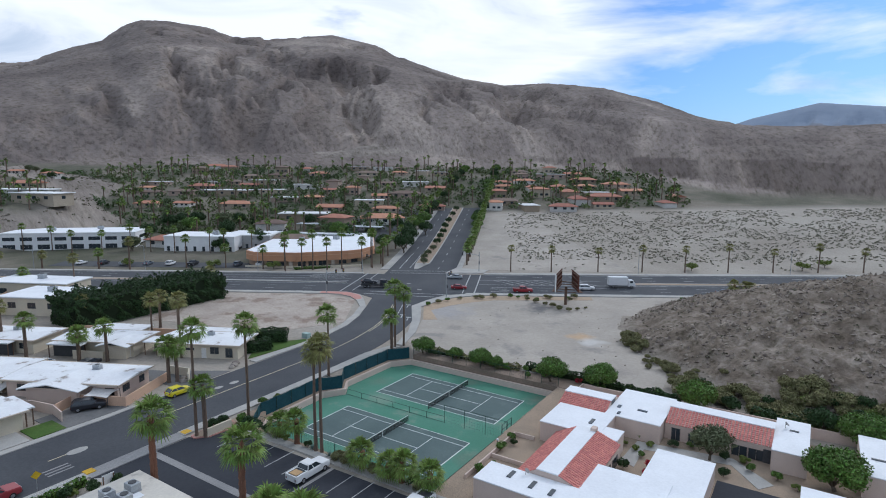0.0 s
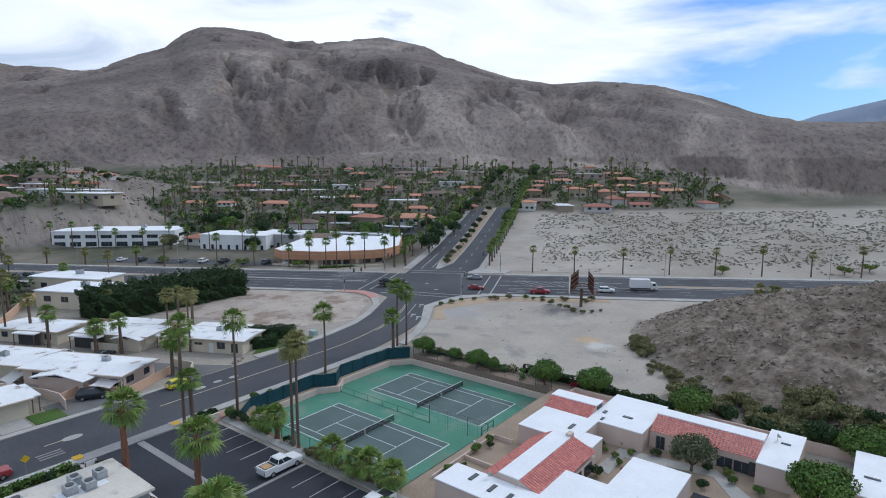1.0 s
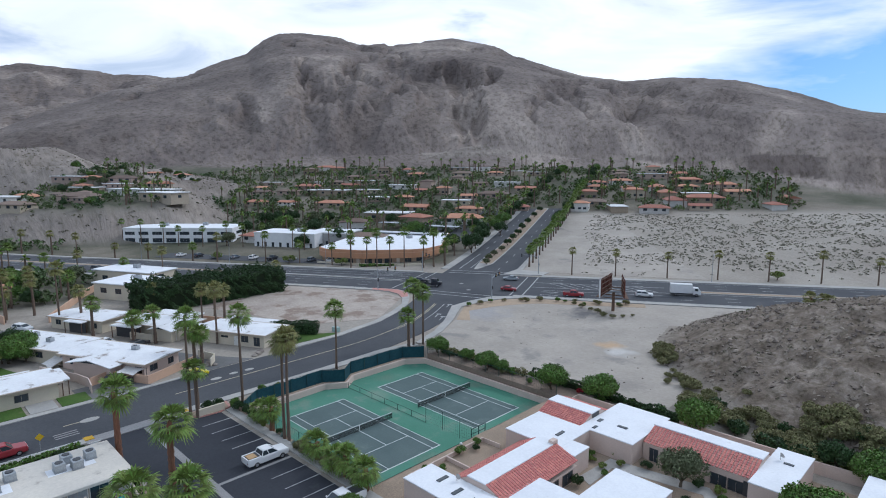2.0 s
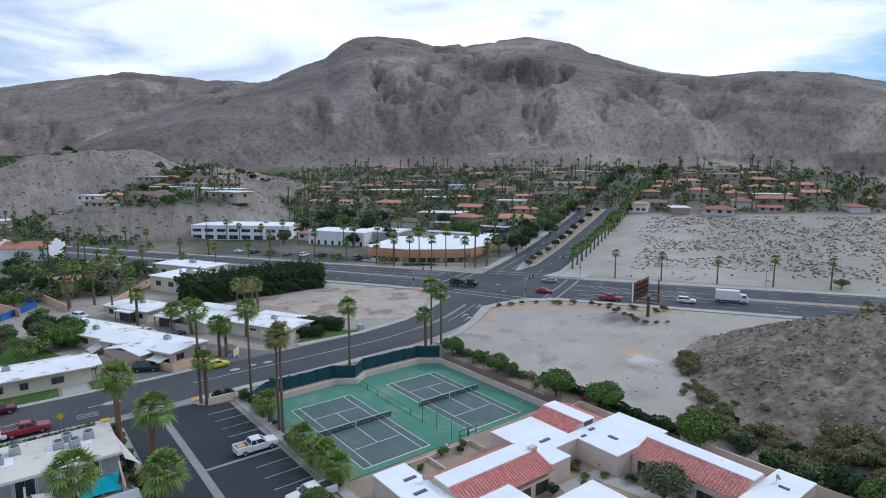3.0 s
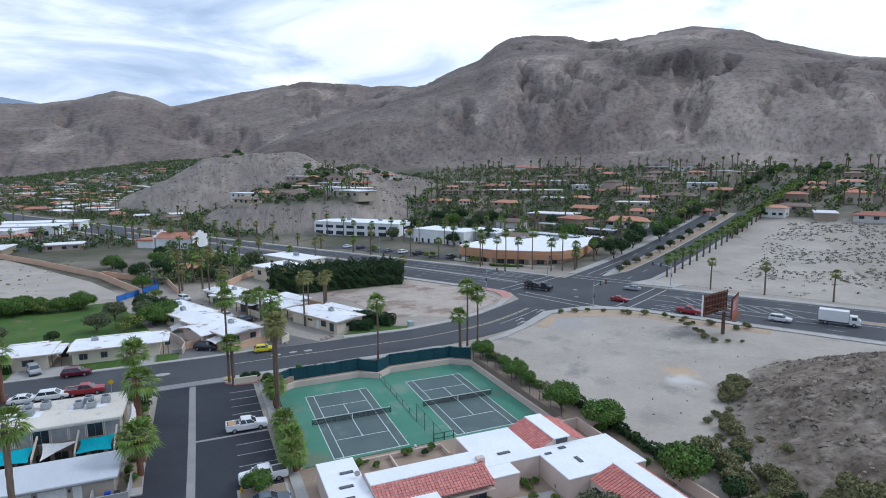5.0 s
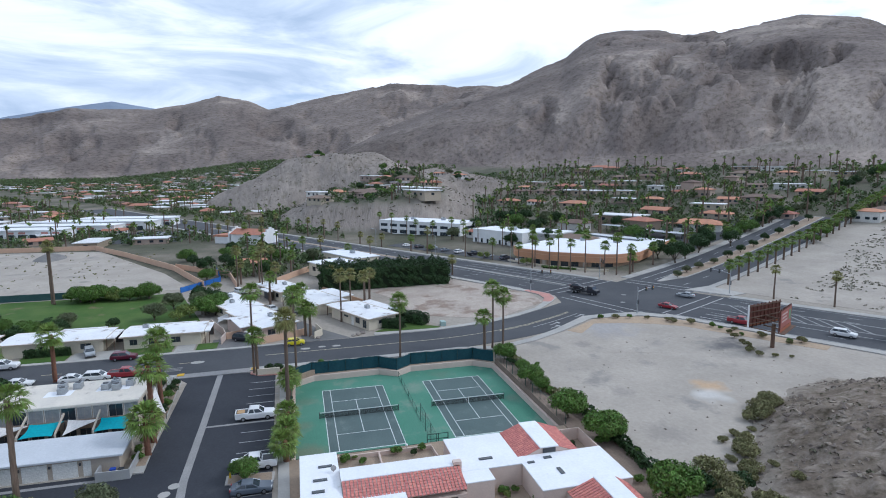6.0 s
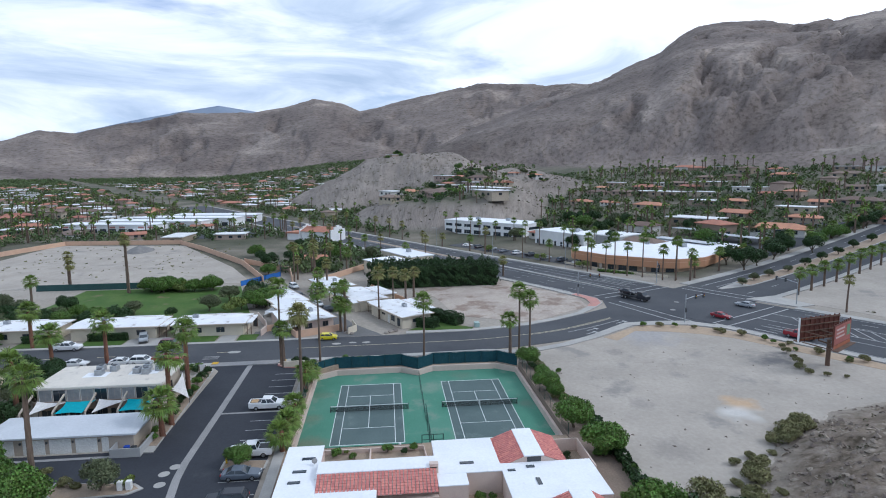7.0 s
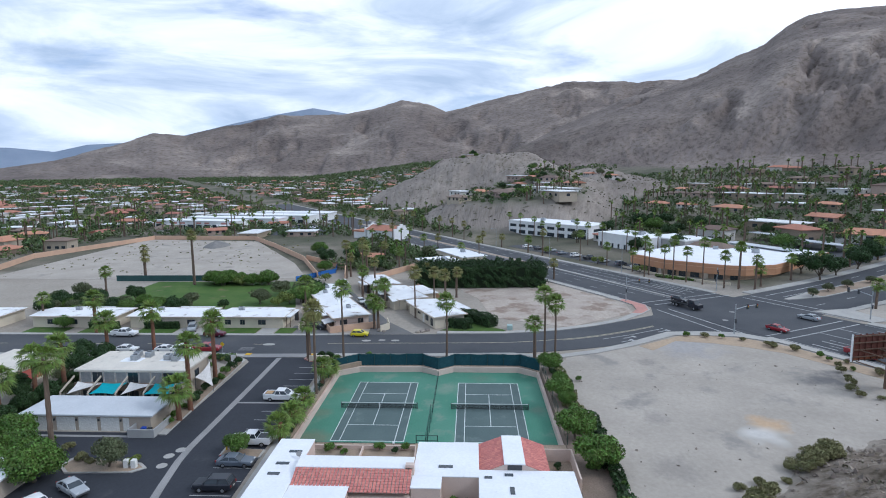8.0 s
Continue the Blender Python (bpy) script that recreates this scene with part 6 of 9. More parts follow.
# billboard
def billboard():
    t = thing("billboard", "rust-red billboard of two panels set in a V on one post", "billboard")
    z = flat(-57, 154)
    part("post", Shape().tube([(-56.6, 153.6, z - 0.5), (-56.6, 153.6, z + 5.0)], [0.42, 0.36], 10), WOOD, t)

    def panel(a, b, lab):
        """The outer face looks along -y of the panel, the frame stands behind it."""
        a, b = Vector(a), Vector(b)
        L = (b - a).length
        yaw = math.degrees(math.atan2(b.y - a.y, b.x - a.x))
        m = pose(a.x, a.y, z + 5.0, 0, 0, yaw)
        p = part("panel", Shape().box(0, L, -0.1, 0.0, 0, 4.0, bev=0.02), RUST, t, lab, m=m)
        for k in range(9):
            part("batten", Shape().box(L * k / 8 - 0.07, L * k / 8 + 0.07, 0.0, 0.16, -0.5, 4.25), RUST, p)
        for r in (0.15, 1.4, 2.6, 3.75):
            part("stringer", Shape().box(-0.15, L + 0.15, 0.16, 0.3, r, r + 0.18), WOOD, p)
        part("catwalk", Shape().box(-0.3, L + 0.3, -1.0, -0.12, -0.5, -0.36), WOOD, p, "timber catwalk")
        part("apron", Shape().box(0, L, -0.16, -0.102, -0.34, 0.28), surface("orange_apron", (0.36, 0.13, 0.07), (0.3, 0.11, 0.06), 1, 4, 0.8), p)
        return p, L

    panel((-59.6, 157.6), (-57.4, 148.2), "rust-red boarded billboard panel seen from its frame side")
    p, L = panel((-51.9, 150.4), (-56.2, 157.2), "faded red billboard panel with pale lettering bars")
    face_paint = surface("faded_red_poster", (0.34, 0.12, 0.10), (0.28, 0.10, 0.085), 0.8, 4, 0.7)
    part("poster", Shape().box(0.15, L - 0.15, -0.125, -0.1, 0.4, 3.85), face_paint, p, "faded red poster")
    for r, w, at in ((2.9, 0.5, 0.36), (2.2, 0.42, 0.34), (1.5, 0.5, 0.36)):
        part("writing_bar", Shape().box(L * (at - w / 2), L * (at + w / 2), -0.14, -0.125, r, r + 0.34), surface("faded_sign_paint", (0.52, 0.40, 0.37), (0.46, 0.35, 0.32), 1, 4, 0.8), p)
    part("emblem", Shape().box(L * 0.74, L * 0.93, -0.14, -0.125, 1.3, 3.3), surface("green_sign_paint", (0.16, 0.27, 0.17), (0.14, 0.24, 0.15), 1, 4, 0.8), p, "green and white patch")
    part("end_post", Shape().box(-57.55, -57.25, 147.9, 148.1, z + 4.4, z + 9.1), WHITE_WALL, t, "white end trim")
    for zz in (z + 4.3, z + 6.4):
        part("cross_beam", Shape().tube([(-58.6, 153.0, zz), (-54.2, 153.9, zz)], [0.14, 0.14], 6), WOOD, t)
        part("cross_beam", Shape().tube([(-57.9, 149.2, zz), (-52.6, 151.2, zz)], [0.1, 0.1], 6), WOOD, t)


billboard()


# traffic signals, street lamps, signs
def signal(x, y, yaw, arm=6.0):
    z = flat(x, y)
    m = pose(x, y, z, 0, 0, yaw)
    t = thing("traffic_signal", "grey traffic signal pole with a mast arm and dark heads", "traffic light", m, group="traffic signals")
    part("pole", Shape().tube([(0, 0, -0.2), (0, 0, 6.0), (0, 0, 7.0)], [0.14, 0.11, 0.1], 8), METAL_GREY, t)
    part("mast_arm", Shape().tube([(0, 0, 5.8), (arm * 0.5, 0, 6.3), (arm, 0, 6.4)], [0.09, 0.07, 0.05], 6), METAL_GREY, t)
    for k in (0.55, 0.98):
        h = part("signal_head", Shape().box(arm * k - 0.2, arm * k + 0.2, -0.18, 0.18, 5.6, 6.75, bev=0.05), METAL_DARK, t)
        for j in range(3):
            part("lens", Shape().tube([(arm * k, -0.19, 5.8 + 0.36 * j), (arm * k, -0.24, 5.8 + 0.36 * j)], [0.11, 0.11], 8), (LAMP_RED, SIGN_YELLOW, FENCE_GREEN)[2 - j], h)
    part("side_head", Shape().box(-0.2, 0.2, -0.4, -0.14, 2.7, 3.7, bev=0.04), METAL_DARK, t)
    return t


for s_, d_, yaw in ((-39, 170.5, 75), (-34, 201.5, -20), (6.5, 202.5, 200), (-3.5, 167.5, 110)):
    signal(*hw(s_, d_), yaw)
def street_lamp(x, y, yaw, tall=8.5):
    t = thing("street_lamp", "grey street lamp with a curved arm", "street lamp", pose(x, y, flat(x, y), 0, 0, yaw), group="street lamps")
    part("pole", Shape().tube([(0, 0, -0.2), (0, 0, tall)], [0.1, 0.06], 8), METAL_GREY, t)
    part("arm", Shape().tube([(0, 0, tall), (0.6, 0, tall + 0.5), (2.0, 0, tall + 0.6)], [0.05, 0.045, 0.04], 6), METAL_GREY, t)
    part("lamp_head", Shape().box(1.9, 2.7, -0.14, 0.14, tall + 0.5, tall + 0.68, bev=0.04), METAL_GREY, t)


for s_ in (-150, -110, -70, 60, 110):
    street_lamp(*hw(s_, 199.4), -60)
sg = thing("road_sign", "yellow diamond warning sign on a thin post", "road sign")
part("post", Shape().tube([(-74.6, 32, 1.5), (-74.6, 32, 4.2)], [0.035, 0.035], 6), METAL_GREY, sg)
part("plate", Shape().box(-0.38, 0.38, -0.02, 0.02, -0.38, 0.38), SIGN_YELLOW, sg, m=pose(-74.55, 32, 3.9, 0, 45, 80))
sg = thing("notice_board", "small white notice board on two posts", "sign")
for y in (36.4, 37.6):
    part("post", Shape().box(-68.3, -68.2, y - 0.05, y + 0.05, 1.6, 3.6), WOOD, sg)
part("board", Shape().box(-68.35, -68.28, 36.3, 37.7, 2.3, 3.7), WHITE_WALL, sg)
for x, y, mat, lab in ((-38.0, 36.0, BIN_BLUE, "blue plastic wheeled bin"), (-37.8, 37.0, BIN_DARK, "dark plastic wheeled bin"), (-118.0, 70.5, BIN_BLUE, "blue plastic wheeled bin")):
    t = thing("wheeled_bin", lab, "bin", pose(x, y, flat(x, y)), group="wheeled bins")
    part("body", Shape().prism([(-0.28, -0.3), (0.28, -0.3), (0.28, 0.3), (-0.28, 0.3)], 0.05, 0.95), mat, t)
    part("lid", Shape().box(-0.31, 0.31, -0.34, 0.33, 0.95, 1.03, bev=0.02), mat, t)
    for wx in (-0.22, 0.22):
        part("wheel", Shape().tube([(wx - 0.04, 0.3, 0.1), (wx + 0.04, 0.3, 0.1)], [0.1, 0.1], 8), RUBBER, t)
for y in (39.4, 40.4):
    t = thing("utility_box", "small white utility cabinet", "utility box", pose(-28.1, y, 1.9), group="utility boxes")
    part("cabinet", Shape().box(-0.3, 0.3, -0.3, 0.3, 0, 1.1, bev=0.03), DOOR_WHITE, t)
for (x, y), lab in ((hw(66, 167.5), "small white marker post by the kerb"), ((-93.5, 93.0), "pale green utility cabinet on the lawn")):
    t = thing("utility_box", lab, "utility box", pose(x, y, flat(x, y)))
    part("cabinet", Shape().box(-0.25, 0.25, -0.25, 0.25, -0.1, 1.1, bev=0.03) if x > -90 else Shape().box(-0.8, 0.8, -0.6, 0.6, -0.1, 1.1, bev=0.04), DOOR_WHITE if x > -90 else surface("pale_green_metal", (0.35, 0.45, 0.42), (0.3, 0.4, 0.38), 1, 5, 0.6), t)
fh = thing("fire_hydrant", "small yellow fire hydrant on the parking island", "hydrant", pose(-33.1, 50.5, 1.95))
part("barrel", Shape().tube([(0, 0, 0), (0, 0, 0.55), (0, 0, 0.72)], [0.13, 0.13, 0.06], 8), SIGN_YELLOW, fh)
part("outlet", Shape().tube([(-0.2, 0, 0.42), (0.2, 0, 0.42)], [0.06, 0.06], 6), SIGN_YELLOW, fh)

# low white rail fence before the apartments
rf = thing("rail_fence", "low white rail fence beside the pavement", "fence")
for k in range(12):
    y = 22.0 + 1.25 * k
    part("post", Shape().box(-72.45, -72.35, y - 0.05, y + 0.05, 1.4, 2.75), WHITE_WALL, rf)
for z in (2.1, 2.6):
    part("rail", Shape().box(-72.43, -72.37, 22.0, 35.75, z, z + 0.1), WHITE_WALL, rf)

# ---------------------------------------------------------------- plants
RNG = np.random.RandomState(11)


def leaf_cards(centres, normals, size, rng, stretch=1.6):
    """Four-cornered bent leaves at the centres, facing roughly along the normals."""
    n = len(centres)
    nor = normals + rng.normal(0, 0.55, (n, 3))
    nor /= np.linalg.norm(nor, axis=1)[:, None]
    side = np.cross(nor, rng.normal(0, 1, (n, 3)))
    side /= np.linalg.norm(side, axis=1)[:, None]
    up = np.cross(nor, side)
    s = size * rng.uniform(0.6, 1.3, (n, 1))
    a, b = side * s * 0.5, up * s * 0.5 * stretch
    bow = nor * s * 0.18
    V = np.stack([centres - b, centres + a + bow * 0.2, centres + b * 0.9 - bow, centres - a + bow * 0.2], 1).reshape(-1, 3)
    F = np.arange(4 * n).reshape(-1, 4)
    return V, F


def raw_mesh(name, V, F, mat):
    me = bpy.data.meshes.new(name)
    me.from_pydata(np.asarray(V), [], np.asarray(F))
    me.materials.append(mat)
    return me


def crown_points(rng, n, lobes, rx, rz, cz, inner=0.45):
    """Leaf places on several overlapping lobes, so that the outline is uneven and has gaps."""
    dirs = rng.normal(0, 1, (lobes, 3))
    dirs /= np.linalg.norm(dirs, axis=1)[:, None]
    dirs[:, 2] = np.abs(dirs[:, 2]) * 0.9 - 0.25
    mid = dirs * np.array([rx * 0.58, rx * 0.58, rz * 0.55])
    rad = rng.uniform(0.28, 0.52, lobes)
    k = rng.randint(0, lobes, n)
    d = rng.normal(0, 1, (n, 3))
    d /= np.linalg.norm(d, axis=1)[:, None]
    r = rng.uniform(inner, 1.0, (n, 1)) ** 0.6
    P = mid[k] + d * r * (rad[k, None] * np.array([rx, rx, rz]))
    P[:, 2] += cz
    return P, d


def tree_meshes(seed, n, rx, rz, cz, leaf, mat, trunk_r=0.18, lobes=9, stretch=1.6):
    rng = np.random.RandomState(seed)
    P, d = crown_points(rng, n, lobes, rx, rz, cz)
    crown = raw_mesh("crown", *leaf_cards(P, d, leaf, rng, stretch), mat)
    t = Shape()
    lean = rng.uniform(-0.25, 0.25, 2)
    fork = cz - rz * 0.75
    t.tube([(0, 0, -0.3), (lean[0] * 0.5, lean[1] * 0.5, fork * 0.6), (lean[0], lean[1], max(fork, 0.5))], [trunk_r * 1.25, trunk_r, trunk_r * 0.8], 7)
    for k in range(5):
        a = 2 * math.pi * (k + rng.uniform(-0.3, 0.3)) / 5
        e = (rx * 0.55 * math.cos(a), rx * 0.55 * math.sin(a), cz + rz * rng.uniform(-0.1, 0.45))
        t.tube([(lean[0], lean[1], max(fork, 0.5) - 0.05), (e[0] * 0.5 + lean[0], e[1] * 0.5 + lean[1], (e[2] + fork) / 2), e], [trunk_r * 0.6, trunk_r * 0.38, trunk_r * 0.12], 5)
    return crown, mesh_of("trunk", t, BARK, True)


TREES = {
    "citrus": [tree_meshes(20 + k, 9500, 2.6, 2.2, 2.25, 0.175, LEAF, 0.16, 22) for k in range(3)],
    "ficus": [tree_meshes(30 + k, 11000, 3.4, 2.7, 2.55, 0.20, LEAF, 0.22, 24) for k in range(2)],
    "olive": [tree_meshes(40 + k, 4600, 2.7, 2.3, 2.35, 0.16, LEAF_OLIVE, 0.16, 14, 2.4) for k in range(2)],
    "dark": [tree_meshes(50 + k, 4200, 3.1, 2.9, 3.05, 0.26, LEAF_DARK, 0.2, 14) for k in range(2)],
    "yellow": [tree_meshes(60 + k, 800, 2.6, 1.7, 1.9, 0.24, LEAF_YELLOW, 0.12, 8, 2.2) for k in range(2)],
    "bush": [tree_meshes(70 + k, 1300, 1.0, 0.8, 0.75, 0.135, LEAF, 0.05, 9) for k in range(2)],
    "darkbush": [tree_meshes(75 + k, 1300, 1.0, 0.85, 0.8, 0.135, LEAF_DARK, 0.05, 9) for k in range(2)],
    "drybush": [tree_meshes(80 + k, 1500, 1.3, 1.0, 0.85, 0.105, LEAF_DRY, 0.05, 11, 3.0) for k in range(3)],
    "yellowbush": [tree_meshes(85 + k, 1000, 0.9, 0.7, 0.65, 0.13, LEAF_YELLOW, 0.04, 6) for k in range(2)],
    "redbush": [tree_meshes(88 + k, 420, 0.9, 0.7, 0.65, 0.2, FLOWER, 0.04, 6) for k in range(1)],
}


def plant(kind, x, y, k=1.0, label="", name="tree", category="tree", z=None, group=""):
    crown, trunk = TREES[kind][RNG.randint(len(TREES[kind]))]
    z = flat(x, y) if z is None else z
    t = thing(name, label, category, pose(x, y, z, 0, 0, RNG.uniform(0, 360)) @ Matrix.Diagonal((k, k, k * RNG.uniform(0.92, 1.08), 1)), group)
    part("trunk", trunk, BARK, t)
    part("crown", crown, None, t)
    return t


# fan palms
def fan_crown(seed, leaves, r, low, mat, name="crown", segs=7):
    rng = np.random.RandomState(seed)
    V, F = [], []
    for i in range(leaves):
        az = i * 2.39996 + rng.uniform(-0.25, 0.25)
        el = radians(78 - (78 - low) * (i / (leaves - 1)) ** 0.9 + rng.uniform(-8, 8))
        d = np.array([math.cos(az) * math.cos(el), math.sin(az) * math.cos(el), math.sin(el)])
        side = np.array([-math.sin(az), math.cos(az), 0])
        up = np.cross(d, side) * -1
        L = r * rng.uniform(0.85, 1.1)
        stalk = d * L * 0.50
        k = len(V)
        w = 0.03
        V += [side * w, -side * w, stalk - side * w, stalk + side * w]
        F.append((k, k + 1, k + 2, k + 3))
        for j in range(segs):
            a = radians(-78 + 156 * j / (segs - 1))
            dd = d * math.cos(a) + side * math.sin(a)
            ln = L * (0.58 - 0.16 * abs(j - (segs - 1) / 2) / segs)
            tip = stalk + dd * ln - np.array([0, 0, 1]) * ln * rng.uniform(0.15, 0.55)
            mid = stalk + dd * ln * 0.55 + up * 0.02
            ww = L * 0.42 / segs
            perp = side * math.cos(a) - d * math.sin(a)
            k = len(V)
            V += [stalk, mid - perp * ww, tip, mid + perp * ww]
            F.append((k, k + 1, k + 2, k + 3))
    return raw_mesh(name, V, F, mat)


CROWNS = {"green": [fan_crown(s, 34, 2.3, -48, FROND, segs=11) for s in (1, 2, 3)], "olive": [fan_crown(s, 32, 2.1, -55, FROND_OLIVE, segs=11) for s in (4, 5)],
          "short": [fan_crown(s, 38, 2.4, -45, FROND, segs=11) for s in (6, 7)]}
SKIRTS = [fan_crown(s, 16, 1.5, -80, FROND_DEAD, "dead_fronds", 4) for s in (8, 9)]
for me in SKIRTS:
    for v in me.vertices:
        v.co.z = -abs(v.co.z) * 0.9 - 0.25
        v.co.x *= 0.62
        v.co.y *= 0.62


def trunk_mesh(seed, r0, r1, rings, mat, jag):
    """A trunk one metre tall, to be stretched, with leaf-base rings."""
    rng = np.random.RandomState(seed)
    path, rad = [], []
    for i in range(rings + 1):
        t = i / rings
        path.append((0.10 * math.sin(t * 2.2 + seed) * t, 0.08 * math.sin(t * 1.7 + seed * 2) * t, t))
        rad.append((r0 + (r1 - r0) * t) * (1 + jag * (i % 2) + rng.uniform(-0.04, 0.04)) * (1.25 if i == 0 else 1))
    return mesh_of("trunk", Shape().tube(path, rad, 8), mat, True)


TRUNKS = {"thin": [trunk_mesh(s, 0.24, 0.15, 18, TRUNK_GREY, 0.06) for s in (1, 2)], "thick": [trunk_mesh(s, 0.38, 0.30, 26, TRUNK_RED, 0.16) for s in (3, 4)],
          "mid": [trunk_mesh(s, 0.33, 0.26, 20, TRUNK_GREY, 0.10) for s in (5, 6)]}


def palm(x, y, tall, trunk="thin", crown="green", k=1.0, skirt=False, label="", z=None, group="fan palms"):
    z = flat(x, y) if z is None else z
    t = thing("fan_palm", label or {"thin": "tall slender fan palm with a green crown", "thick": "sturdy fan palm with a reddish shaggy trunk", "mid": "fan palm with a stout grey-brown trunk"}[trunk],
              "palm tree", pose(x, y, z, 0, 0, RNG.uniform(0, 360)), group)
    tm = TRUNKS[trunk][RNG.randint(2)]
    part("trunk", tm, None, t, m=Matrix.Diagonal((1, 1, tall + 0.3, 1)) @ Matrix.Translation((0, 0, -0.02)))
    tip = tm.vertices[len(tm.vertices) - 4].co
    seat = Matrix.Translation((tip.x, tip.y, tall + 0.15))
    cm = CROWNS[crown]
    part("crown", cm[RNG.randint(len(cm))], None, t, m=seat @ Matrix.Diagonal((k, k, k, 1)))
    if skirt:
        part("dead_fronds", SKIRTS[RNG.randint(2)], None, t, "brown hanging dead fronds", m=seat @ Matrix.Diagonal((k, k, k * 1.1, 1)))
    return t


for x, y, h in ((-73.2, 79.0, 11.4), (-73.0, 98.6, 12.8), (-72.2, 100.6, 11.2), (-71.6, 50.9, 15.6), (-70.0, 58.6, 14.9), (-53.6, 57.4, 14.9), (-54.5, 57.2, 14.0),
                (-120.5, 73.4, 8.8), (-104.1, 69.6, 11.8), (-143.2, 48.9, 14.2), (-157.7, 40.4, 12.0)):
    palm(x, y, h, "thin", "olive" if x < -100 or x > -60 else "green", 1.0, skirt=x < -100)
for x, y, h, c in ((-72.3, 96.6, 7.0, "green"), (-94.0, 60.7, 6.9, "short"), (-93.2, 61.8, 6.2, "short"), (-70.5, 51.6, 7.4, "green"), (-153.5, 111.6, 5.6, "olive"), (-114.0, 60.4, 6.8, "green"),
                   (-126.9, 51.7, 8.2, "green"), (-118.5, 57.3, 5.2, "green"), (-127.5, 79.5, 7.6, "olive"), (-115.8, 76.8, 9.0, "olive"), (-141.9, 69.5, 6.3, "olive"), (-121.7, 59.2, 4.5, "green"),
                   (-141.3, 53.0, 8.4, "olive"), (-160.8, 41.1, 6.9, "olive"), (-171.6, 57.1, 7.4, "green"), (-161, 47, 9.0, "olive"), (-98.0, -24.5, 6.4, "green"), (-121.7, -23.1, 9.0, "green"),
                   (-146.4, -8.6, 17.0, "olive"), (-147.4, -9.4, 16.4, "olive"), (-155.3, -30.8, 11.0, "olive"), (-155.0, -30.2, 8.0, "olive"), (-176, 44, 9, "green"), (-184, 50, 8, "olive")):
    palm(x, y, h, "mid", c, 0.95, skirt=c == "olive")
for x, y, h in ((-42.4, 39.1, 5.3), (-89.6, -5.2, 8.4), (-76.9, 5.7, 6.5), (-77.0, 15.9, 8.6), 
                (-50.2, 10.2, 7.6), (-54.5, 12.2, 8.0), (-41.6, 11.0, 6.6), (-33, 8.5, 6.0)):
    palm(x, y, h, "thick", "short" if h < 7 else "green", 1.22)
for x, y, h in ((-35.8, 57.2, 3.2), (-46.3, 57.3, 2.6), (-42.1, 57.3, 2.2), (-58.2, 57.3, 4.0), (-62.0, 57.6, 2.2), (-40.1, 57.4, 3.2)):
    palm(x, y, h * 0.8, "thick", "short", 0.92, label="squat young fan palm in the planter")
for x, y, h in ((-59.0, 37.4, 11.2), (-46.2, 39.0, 10.8)):
    palm(x, y, h, "thick", "green", 1.15, label="tall fan palm in the planter beside the apartments")
# rows along the highway, the shop and the avenue
for s_ in (17, 31, 47, 62, 76.5, 91, 106, 121, 136, 152, 168):
    x, y = hw(s_ + 0.5, 203.6)
    palm(x, y, 7.4 + RNG.uniform(-0.6, 1.4), "thin", "olive", 0.78, group="highway palms", label="slender fan palm on the desert side of the highway")
for x, y, h in ((-135.0, 159.7, 9.8), (-131.5, 167.1, 8.8), (-154.3, 141.7, 12.2), (-148.5, 149.1, 12.6), (-140.8, 155.6, 13.0), (-133, 163, 12.8), (-134.2, 163.8, 12.2)):
    palm(x, y, h, "thin" if h > 9.5 else "mid", "green", 0.9, group="shop palms", label="fan palm before the shopfront")
for i in range(14):
    d_ = 213.5 + 13.6 * i
    for off in (0, 6.8):
        x, y = av(4.2, d_ + off)
        palm(x, y, 5.4 + RNG.uniform(-0.5, 0.8), "mid", "green", 0.92, group="avenue palms", label="stout fan palm in the avenue row")
    if i < 12:
        x, y = av(-27.5 + RNG.uniform(-1, 1), d_ + 2)
        palm(x, y, 5.6 + RNG.uniform(-0.8, 1.2), "mid", "green", 0.92, group="avenue palms", label="stout fan palm in the avenue row")
for x, y in ((-18.1, 178.8), (-14.1, 177.9), (-15.4, 178.8), (-4.5, 183.5)):
    palm(x, y, 5.4, "thick", "olive", 0.95, skirt=True, label="shaggy fan palm with dead fronds below the hill")
for s_ in list(range(-300, -100, 17)):
    for dd in (201.6, 168.4):
        x, y = hw(s_ + RNG.uniform(-4, 4), dd + RNG.uniform(-1, 1) * 1.2)
        palm(x, y, 6.5 + RNG.uniform(-1.5, 4), "mid" if RNG.rand() < 0.6 else "thin", "olive" if RNG.rand() < 0.6 else "green", 0.9, skirt=RNG.rand() < 0.5, group="highway palms", label="fan palm beside the distant highway")
for s_ in (-98, -84, -70, -62, -56, -47):
    x, y = hw(s_, 203.5 + RNG.uniform(0, 3))
    palm(x, y, 7 + RNG.uniform(0, 4), "thin", "green", 0.85, group="highway palms", label="slender fan palm before the offices")
for k in range(11):
    x, y = -285 + 9.5 * k + RNG.uniform(-2, 2), 112 + 5.2 * k + RNG.uniform(-2, 2)
    palm(x, y - 6, 8.5 + RNG.uniform(-1, 2), "thin", "green", 0.8, group="office palms", label="slender fan palm before the white offices")

